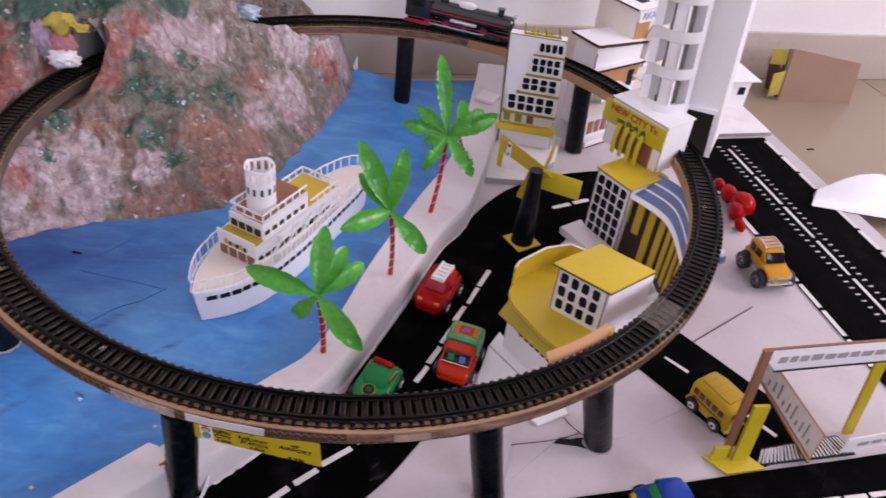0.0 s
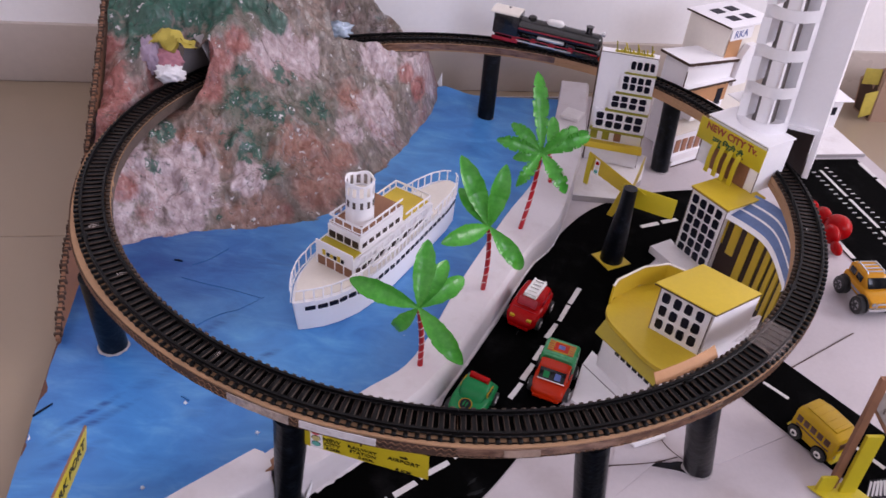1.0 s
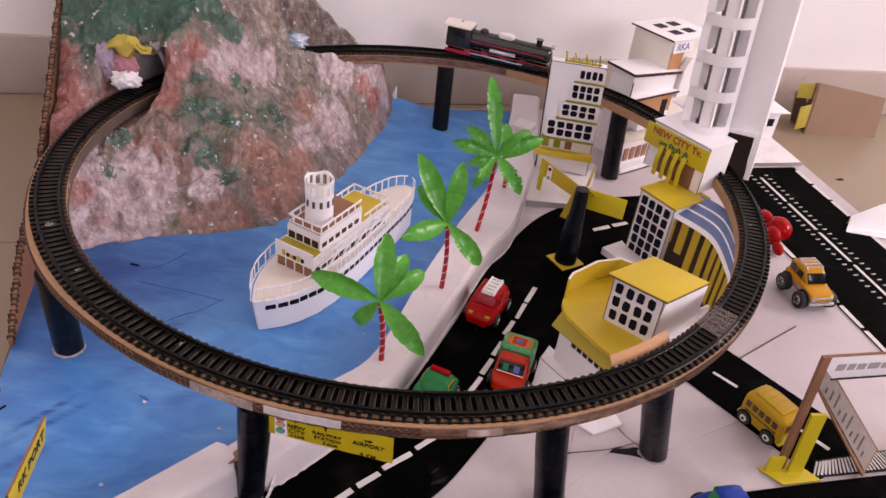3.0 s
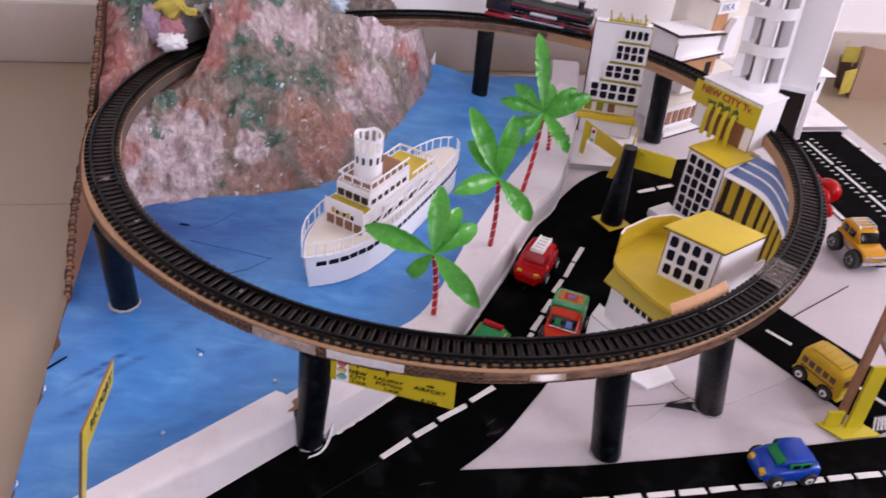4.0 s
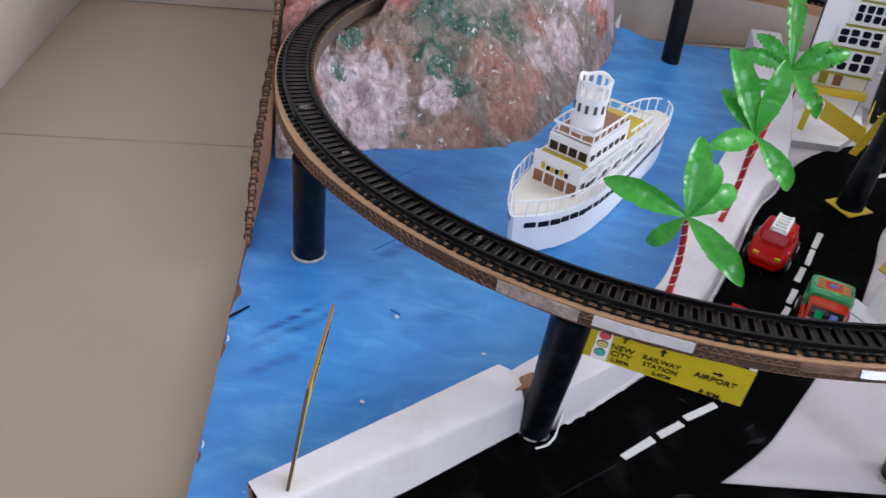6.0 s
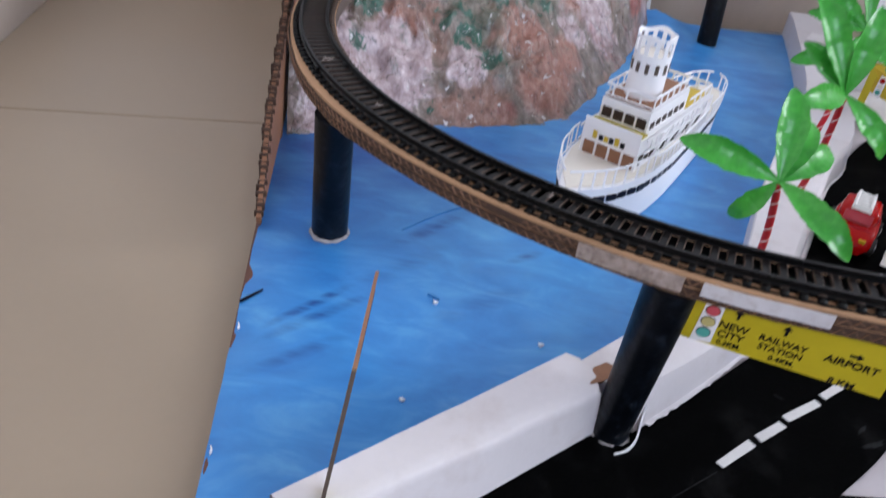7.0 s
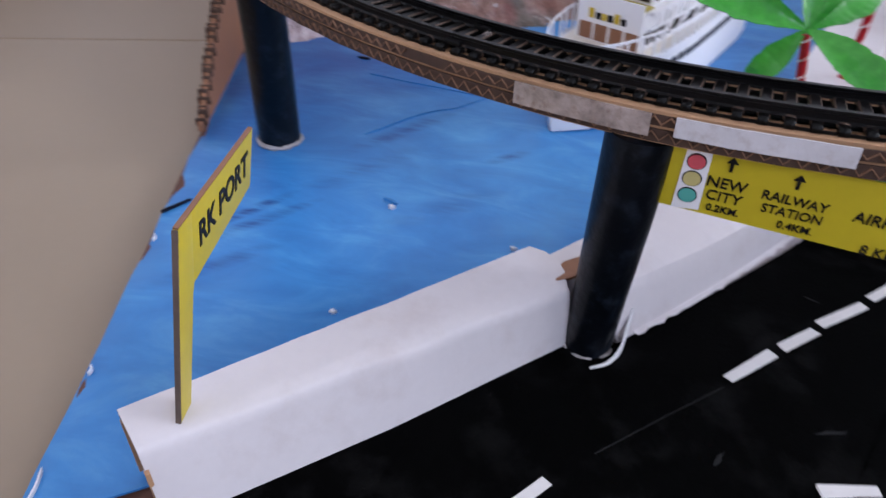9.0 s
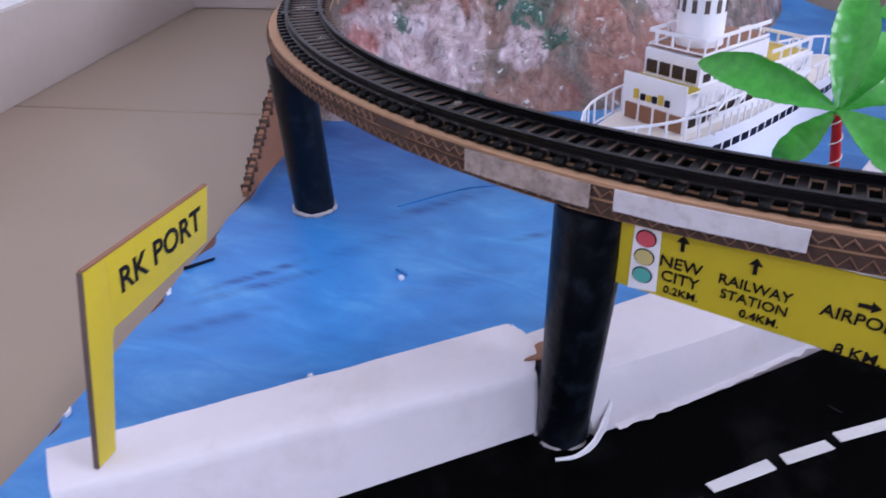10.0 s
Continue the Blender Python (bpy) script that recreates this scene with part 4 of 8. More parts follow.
def mountain():
    root = thing("mountain", "papier-mache mountain painted pink, grey, brown and green", "mountain")
    bm = bmesh.new()
    n, m = 340, 340
    grid = {}
    for i in range(n + 1):
        for j in range(m + 1):
            u, v = 0.004 + 0.53 * i / n, 0.27 + 0.525 * j / m
            p = ROOM @ Vector((u, v, 0))
            z = hill(p.x, p.y)
            if z > -0.004:
                jit = noise.noise_vector(Vector((p.x, p.y, 0)) * 60) * 0.0022
                grid[i, j] = bm.verts.new((p.x + (jit.x if i else 0), p.y + jit.y, max(z, -0.0005)))

    def open_(vs):
        c = sum((v.co for v in vs), Vector()) / 4
        r = math.hypot(c.x - CX, c.y - CY)
        a = math.degrees(math.atan2(c.y - CY, c.x - CX)) % 360
        r -= drawn_oval(a)
        zs = [v.co.z for v in vs]
        near = abs(a - ENTRY) < 1.6 or abs(a - EXIT) < 1.6
        return near and abs(r - DRAWN_R) < 0.0235 and max(zs) - min(zs) > 0.010
    for (i, j) in list(grid):
        ks = ((i, j), (i + 1, j), (i + 1, j + 1), (i, j + 1))
        if all(k in grid for k in ks):
            vs = [grid[k] for k in ks]
            if not open_(vs):
                bm.faces.new(vs)
    bmesh.ops.delete(bm, geom=[v for v in bm.verts if not v.link_faces], context="VERTS")
    bmesh.ops.recalc_face_normals(bm, faces=bm.faces)
    res = bmesh.ops.extrude_face_region(bm, geom=bm.faces[:])
    for v in res["geom"]:
        if isinstance(v, bmesh.types.BMVert):
            v.co.z -= 0.0022
    bmesh.ops.recalc_face_normals(bm, faces=bm.faces)
    part("slope", bm, M_ROCK, root, angle=32)
    # paper lining of the tunnel
    rings = []
    for k in range(10):
        a = EXIT + 0.6 + (ENTRY - EXIT - 1.2) * k / 9
        ring = []
        for s in range(9):
            th = math.pi * s / 8
            ring.append(drawn_ring(a, DRAWN_R + 0.0265 * math.cos(th), 0.096 + (0.036 + 0.030 * min(1.0, k / 5)) * math.sin(th)))
        rings.append(ring)
    bm = loft(rings, closed=False)
    res = bmesh.ops.extrude_face_region(bm, geom=bm.faces[:])
    for v in res["geom"]:
        if isinstance(v, bmesh.types.BMVert):
            v.co.z += 0.0015
    part("tunnel_lining", bm, M_GREY, root, "dull grey paper lining inside the tunnel")
    # corrugated card along the open side of the hill
    prof = [(0.275, 0.0), (0.31, 0.020), (0.35, 0.044), (0.42, 0.064), (0.48, 0.076), (0.58, 0.125), (0.68, 0.178), (0.76, 0.215), (0.797, 0.225)]
    bm = bmesh.new()
    a = [bm.verts.new((0.0, v, 0.0)) for v, z in prof]
    b = [bm.verts.new((0.0, v, z + 0.004)) for v, z in prof]
    for k in range(len(prof) - 1):
        bm.faces.new((a[k], a[k + 1], b[k + 1], b[k]))
    res = bmesh.ops.extrude_face_region(bm, geom=bm.faces[:])
    for v in res["geom"]:
        if isinstance(v, bmesh.types.BMVert):
            v.co.x -= 0.0035
    bmesh.ops.recalc_face_normals(bm, faces=bm.faces)
    ob = part("side_card", bm, M_BROWN, root, "brown corrugated cardboard side of the mountain")
    ob.matrix_basis = ROOM
    # flutes showing along the cut edge
    bm = None
    for k in range(110):
        v = 0.278 + 0.515 * k / 110
        z = np.interp(v, [p[0] for p in prof], [p[1] for p in prof]) + 0.004
        bm = box(-0.0052 + 0.0008 * math.sin(k * 1.3), 0.0014 + 0.0010 * math.sin(k * 2.7), v, v + 0.0022 + 0.0006 * math.sin(k), z - 0.0030, z + 0.0014 + 0.0009 * math.sin(k * 2.1), bm=bm)
    ob = part("card_flutes", bm, M_CARDDK, root)
    ob.matrix_basis = ROOM
    ob["kind"] = "stuff"


mountain()


# ---- railway ----
def lip(deg):
    """The bed is trimmed closer to the track along the city side."""
    return 0.0040 * max(0.0, 1 - abs((deg - 338 + 180) % 360 - 180) / 55) - 0.0030 * math.exp(-((deg - 218) / 11) ** 2)


def railway():
    bed = thing("track_bed", "brown corrugated cardboard ring carrying the railway", "track bed")
    for nm, z0, z1, r0, r1, mt in (("card_ring", BED - 0.0058, BED, R - 0.0158, R + 0.0180, M_CARD), ("card_ring", BED - 0.0122, BED - 0.0062, R - 0.0154, R + 0.0172, M_CARD)):
        N = 180
        rings = []
        for k in range(N):
            a = 360 * k / N
            w = 0.0012 * noise.noise(Vector((math.cos(radians(a)) * 5, math.sin(radians(a)) * 5, z0 * 100)))
            e = lip(a)
            rings.append([ring_pt(a, r0 + w, z0), ring_pt(a, r1 + w - e, z0), ring_pt(a, r1 + w - e, z1), ring_pt(a, r0 + w, z1)])
        rings.append(rings[0])
        bm = loft(rings, cap=False)
        bmesh.ops.remove_doubles(bm, verts=bm.verts, dist=1e-6)
        part(nm, bm, mt, bed)
    # zigzag of the corrugation, showing on the outer edge
    bm = bmesh.new()
    for lay, rr, hh in ((BED - 0.0031, R + 0.0189, 0.0042), (BED - 0.0092, R + 0.0180, 0.0050)):
        n = 860
        for k in range(n):
            a = 360 * k / n
            if (272 < a < 306 and rr > R + 0.0185) or noise.noise(Vector((k * 0.06, lay * 900, 0))) > 0.42:
                continue
            s = 1 if k % 2 else -1
            hh_ = hh * (0.75 + 0.35 * noise.noise(Vector((k * 0.5, lay * 500, 7))))
            b = a + 360 / n * (1 + 0.12 * noise.noise(Vector((k * 0.8, 3, lay * 400))))
            p, q = ring_pt(a, rr - lip(a), lay - s * hh_ * 0.42), ring_pt(b, rr - lip(b), lay + s * hh_ * 0.42)
            o = Vector((math.cos(radians(a)), math.sin(radians(a)), 0)) * 0.0006
            w = Vector((0, 0, 0.00024))
            ring0 = [p - o - w, p + o - w, p + o + w, p - o + w]
            ring1 = [q - o - w, q + o - w, q + o + w, q - o + w]
            v0, v1 = [bm.verts.new(x) for x in ring0], [bm.verts.new(x) for x in ring1]
            for i in range(4):
                bm.faces.new((v0[i], v0[(i + 1) % 4], v1[(i + 1) % 4], v1[i]))
    bmesh.ops.recalc_face_normals(bm, faces=bm.faces)
    fl = part("corrugation", bm, M_FLUTE, bed)
    fl["kind"] = "stuff"

    def band(name, a0, a1, z0, z1, r, mt, lab, thick=0.0006, flare=0.0):
        rings = []
        n = max(4, int((a1 - a0) * 1.2))
        for k in range(n + 1):
            a = a0 + (a1 - a0) * k / n
            w = 0.0005 * noise.noise(Vector((a * 0.9, z0 * 300, 2))) - (lip(a) if r > R else 0.0)
            f = flare * (1.0 + 0.35 * noise.noise(Vector((a * 0.25, 4, 1))))
            rings.append([ring_pt(a, r + w + f, z0), ring_pt(a, r + thick + w + f, z0), ring_pt(a, r + thick + w, z1), ring_pt(a, r + w, z1)])
        return part(name, loft(rings), mt, bed, lab)
    # Solid dark bands paint in the shade inside the hollow flutes.
    band("dark_core", 0, 360, BED - 0.0053, BED - 0.0012, R + 0.0181, M_CARDDK, "core of the card, shade of its hollows put into the colour")
    band("dark_core", 0, 360, BED - 0.0116, BED - 0.0068, R + 0.0173, M_CARDDK, "core of the card, shade of its hollows put into the colour")
    band("paper_tape", 255.6, 263.8, BED - 0.0076, BED - 0.0004, R + 0.0195, M_OLDTAPE, "strip of white paper tape")
    band("paper_tape", 247.0, 254.4, BED - 0.0090, BED - 0.0006, R + 0.0195, M_CRINKLE, "wrinkled half-clear tape")
    band("clear_tape", 272.0, 304, BED - 0.0060, BED - 0.0006, R + 0.0187, M_TAPE, "shiny clear tape along the edge", flare=0.0012)
    band("clear_tape", 276.8, 280.6, BED - 0.0050, BED - 0.0012, R + 0.0193, M_TAPEGLOSS, "glossy loose end of clear tape", flare=0.0024)
    band("clear_tape", 70, 125, BED - 0.0095, BED - 0.0005, R - 0.0168, M_TAPE, "shiny clear tape along the inner edge")
    band("inner_card", 152, 216, BED - 0.0120, BED - 0.0004, R - 0.0166, M_DULL, "dull brown card inner edge")
    band("tan_tape", 298, 309.5, BED + 0.0002, BED + 0.0078, R - 0.0235, M_TAN, "tan card flap along the inner edge", flare=0.0068)
    # dried glue smeared over a few sleepers
    for x, y, w, turn in ((-0.4200, 0.6390, 0.0060, 30), (-0.3710, 0.5780, 0.0046, 48), (-0.2660, 0.4990, 0.0034, 60), (0.2610, 0.7630, 0.0040, 80)):
        poly = [(w * (0.75 + 0.35 * noise.noise(Vector((k * 1.7, x * 40, y * 20)))) * math.cos(k * math.pi / 6), w * 0.6 * (0.7 + 0.5 * noise.noise(Vector((k * 1.9, y * 40, 2)))) * math.sin(k * math.pi / 6)) for k in range(12)]
        part("glue_smear", prism(poly, 0.0036, 0.0043, m=pose(x, y, bed_at(x, y), 0, 0, turn)), M_FILM, bed, "dried white glue smear")
    # track: twelve curved sections, each with two rails and its sleepers
    per = 25
    sl = None
    for s in range(12):
        a0 = 212 + 30 * s
        sec = thing("track_section", "black plastic curved model railway track section", "railway track", group="circle of railway track")
        sec.matrix_basis = Matrix.Translation((CX, CY, BED)) @ SLANT @ Matrix.Rotation(radians(a0), 4, "Z")
        for r in (R - 0.0098, R + 0.0098):
            rings = []
            for k in range(13):
                a = radians(0.03 + 29.94 * k / 12)
                r_ = r + oval(a0 + math.degrees(a))
                prof = ((-0.0014, 0.0026), (0.0014, 0.0026), (0.0006, 0.0033), (0.0006, 0.0052), (0.0010, 0.0055), (0.0010, 0.0066), (-0.0010, 0.0066), (-0.0010, 0.0055), (-0.0006, 0.0052), (-0.0006, 0.0033))
                rings.append([((r_ + x) * math.cos(a), (r_ + x) * math.sin(a), z) for x, z in prof])
            part("rail", loft(rings), M_RAIL, sec)
        for r in (R - 0.0146, R + 0.0146):
            rings = []
            for k in range(13):
                a = radians(0.2 + 29.6 * k / 12)
                r_ = r + oval(a0 + math.degrees(a))
                rings.append([((r_ + x) * math.cos(a), (r_ + x) * math.sin(a), z) for x, z in ((-0.0003, 0.0002), (0.0003, 0.0002), (0.0003, 0.0012), (-0.0003, 0.0012))])
            part("sleeper_web", loft(rings), M_RAIL, sec)
        for k in range(per):
            a = 30 * (k + 0.5) / per
            m = Matrix.Rotation(radians(a), 4, "Z") @ Matrix.Translation((R + oval(a0 + a), 0, 0))
            if sl is None:
                bm = box(-0.0112, 0.0112, -0.0021, 0.0021, 0.0004, 0.0031, bev=0.0006, seg=1)
                for x0, x1 in ((-0.0156, -0.0112), (0.0112, 0.0156)):
                    n0 = len(bm.faces)
                    box(x0, x1, -0.0016, 0.0016, 0.0004, 0.0026, bm=bm)
                    bm.faces.ensure_lookup_table()
                    for f in bm.faces[n0:]:
                        f.material_index = 1
                sl = part("sleeper", bm, (M_SLEEPER, M_RAIL), sec)
                sl.matrix_basis = m
            else:
                again(sl, sec, m)
        # dark moulded floor between the sleepers
        rings = []
        for k in range(13):
            a = radians(0.05 + 29.9 * k / 12)
            r_ = R + oval(a0 + math.degrees(a))
            rings.append([((r_ + x) * math.cos(a), (r_ + x) * math.sin(a), z) for x, z in ((-0.0100, 0.0003), (0.0100, 0.0003), (0.0100, 0.0012), (-0.0100, 0.0012))])
        part("track_floor", loft(rings), M_ROAD, sec)
        # joint clips
        bm = None
        for r in (R - 0.0098, R + 0.0098):
            bm = box(r + oval(a0) - 0.0028, r + oval(a0) + 0.0028, -0.004, 0.004, 0.0024, 0.0044, 0.0004, bm)
        part("joint_clip", bm, M_RAIL, sec)
    # clear tape wound over one joint, on the side of the red house roof
    bm = bmesh.new()
    rings = []
    for k in range(9):
        a = 314 + 6.5 * k / 8
        rings.append([ring_pt(a, R - 0.0215 + 0.0385 * j / 8, BED + (0.0095 if 1 < j < 7 else 0.003 if j in (1, 7) else -0.002) + 0.0012 * noise.noise(Vector((k * 0.7, j * 0.6, 5)))) for j in range(9)])
    bm = loft(rings, closed=False)
    ob = part("tape_patch", bm, M_FILM, bed, "crumpled clear tape wrapped over a track joint")

    # black pillars
    def pillar(x, y, deg, off, r=0.0127, foot=1.0):
        """A tube from its foot on the board to the underside of the ring at an angle of the loop."""
        root = thing("pillar", "black paper tube pillar holding up the railway", "pillar", pose(x, y, 0.0), "railway pillars")
        top = ring_pt(deg, R + off, BED - 0.0124) - Vector((x, y, 0))
        pts = [(0, 0, 0.0), (0, 0, 0.004)] + [tuple(top * k) for k in (0.3, 0.65, 1.0)]
        bm = tube(pts, [r * foot, r * foot, r * (0.3 + 0.7 * foot), r * (0.65 + 0.35 * foot), r], 28)
        wobble(bm, 0.0006, 60, x * 50)
        part("tube", bm, M_BLACK, root)
        ringp = [(r * foot * math.cos(k), r * foot * math.sin(k), 0.0012) for k in [2 * math.pi * i / 26 for i in range(27)]]
        bm = tube(ringp, [0.0015 + 0.0016 * noise.noise(Vector((i * 0.6, x * 30, 0))) for i in range(27)], 6)
        part("glue_ring", wobble(bm, 0.0012, 120), M_GREY, root, "torn pale paper round the foot")
    pillar(-0.4080, 0.6095, 217.8, 0.0120)
    pillar(-0.2090, 0.4655, 253.8, 0.0075, 0.0129, foot=0.82)
    pillar(0.0360, 0.4825, 287.7, 0.0060)
    pillar(0.1410, 0.5460, 304.5, 0.0020)
    pillar(-0.0610, 1.1720, 84.5, -0.0120)
    pillar(0.1950, 1.0760, 41.7, -0.0060)


railway()


# ---- promenade ----
def promenade():
    # short open-ended channel of white card at the near end
    a = [Vector((-0.3663, 0.3606)), Vector((-0.304, 0.4230)), Vector((-0.2392, 0.4884))]
    b = [Vector((-0.3440, 0.3403)), Vector((-0.2795, 0.3978)), Vector((-0.2157, 0.4610))]
    root = thing("promenade", "white card sea wall, open at its end", "sea wall", group="sea walls")

    def shell(off, zt, mt, name, lab=""):
        """Folded card: back, top and a slightly sloping front; the far end of the top is cut round."""
        rings = []
        n = 30
        for i in range(n + 1):
            t = 2 * i / n
            k = min(int(t), 1)
            w, r = a[k].lerp(a[k + 1], t - k), b[k].lerp(b[k + 1], t - k)
            d = (r - w).normalized()
            w, r = w + d * off, r - d * off
            zz = zt - 0.0022 * t / 2 + 0.0007 * noise.noise(Vector((i * 0.3, 3, 0)))
            fold = r - d * (0.0058 + float(np.interp(t, (0, 1, 2), (0.0055, 0.0048, 0.0))) + 0.0010 * noise.noise(Vector((i * 0.2, 8, 0))))
            # the cut end bows forward across the top
            bow = 0.006 * max(0.0, t - 1.55) / 0.45
            along = (a[2] - a[1]).normalized() * bow
            ring = [(w.x, w.y, 0.010), (w.x, w.y, zz - 0.0016), (w.x + d.x * 0.0012, w.y + d.y * 0.0012, zz)]
            for q in (0.25, 0.5, 0.75):
                c = w.lerp(fold, q) + along * (math.sin(math.pi * q))
                ring.append((c.x, c.y, zz - 0.0018 * q))
            ring += [(fold.x, fold.y, zz - 0.0022), (fold.x + d.x * 0.0018, fold.y + d.y * 0.0018, zz - 0.0038), (fold.x + d.x * 0.0026, fold.y + d.y * 0.0026, zz - 0.0075), (r.x, r.y, 0.0005)]
            rings.append(ring)
        bm = loft(rings, closed=False)
        return part(name, bm, mt, root, lab)
    shell(0.0, 0.0344, M_WALLCARD, "skin")
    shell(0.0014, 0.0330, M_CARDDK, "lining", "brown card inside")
    for w, r in ((a[0], b[0]), (a[2], b[2])):
        d = (r - w).normalized()
        m = Matrix.Translation((w.x, w.y, 0)) @ Matrix.Rotation(math.atan2(d.y, d.x), 4, "Z")
        L = (r - w).length
        part("cut_edge", box(0.0003, 0.0022, -0.0004, 0.0012, 0.002, 0.0285, m=m), M_CARD, root)
        part("cut_edge", box(L - 0.0080, L - 0.0056, -0.0004, 0.0012, 0.0005, 0.0240, m=m), M_CARD, root)

    # long white card embankment behind it, up to the back of the board
    W = smooth_line([(-0.2365, 0.4785), (-0.165, 0.561), (-0.121, 0.614), (-0.082, 0.737), (-0.038, 0.86), (0.008, 0.981), (0.041, 1.181), (0.05, 1.262)], 6)
    Rr = smooth_line([(-0.194, 0.466), (-0.135, 0.532), (-0.090, 0.596), (-0.040, 0.715), (-0.006, 0.80), (0.030, 0.868), (0.070, 1.05), (0.098, 1.262)], 6)
    root = thing("promenade", "long white card embankment beside the road", "sea wall", group="sea walls")
    rings = []
    n = min(len(W), len(Rr))
    for i in range(n):
        w, r = Vector(W[i]), Vector(Rr[i])
        d = (r - w).normalized()
        z = 0.0300 + 0.0010 * noise.noise(Vector((i * 0.35, 1, 4)))
        grow = min(1.0, i / 7)
        e = 0.006 * grow + 0.016 * (1 - grow)
        rings.append([(w.x, w.y, -0.001), (w.x, w.y, z - 0.0012), (w.x + d.x * 0.0012, w.y + d.y * 0.0012, z), (r.x - d.x * (e + 0.001), r.y - d.y * (e + 0.001), z),
                      (r.x - d.x * e * 0.55, r.y - d.y * e * 0.55, z - 0.003), (r.x - d.x * e * 0.35, r.y - d.y * e * 0.35, z - 0.008), (r.x, r.y, 0.0005)])
    bm = loft(rings)
    part("skin", bm, M_WALLCARD, root)
    part("torn_card", prism([(-0.011, -0.003), (-0.004, -0.0052), (0.006, -0.0058), (0.012, -0.0030), (0.010, 0.0035), (0.001, 0.0048), (-0.007, 0.0024)], 0.0294, 0.0308, m=pose(-0.2195, 0.4775, 0, 0, 0, 48)), M_BROWN, root, "torn brown card end")
    # torn paper skirt at the foot, along the road
    bm = bmesh.new()
    prev = None
    for k in range(120):
        t = k / 119 * (n - 9) + 1
        i = int(t)
        p = Vector(Rr[i]).lerp(Vector(Rr[i + 1]), t - i)
        q = Vector(W[i]).lerp(Vector(W[i + 1]), t - i)
        d = (p - q).normalized()
        o = 0.0022 + 0.0022 * noise.noise(Vector((k * 0.9, 0, 0)))
        cur = (bm.verts.new((p.x - d.x * 0.001, p.y - d.y * 0.001, 0.0036)), bm.verts.new((p.x + d.x * o, p.y + d.y * o, 0.0028)))
        if prev:
            bm.faces.new((prev[0], prev[1], cur[1], cur[0]))
        prev = cur
    part("torn_edge", bm, M_WALLCARD, root)
    # curl of white paper round the pillar foot
    pts = smooth_line([(-0.2055, 0.4475), (-0.1985, 0.4515), (-0.1935, 0.4590), (-0.1915, 0.4680), (-0.1900, 0.4745)], 4)
    ob = part("paper_curl", strip(pts, 0.0022, [0.0030 + 0.0130 * (k / (len(pts) - 1)) ** 2.2 for k in range(len(pts))], 0.0010), M_PAPER)
    tagged(ob, "curled scrap of white paper beside a black pillar", "paper")


promenade()


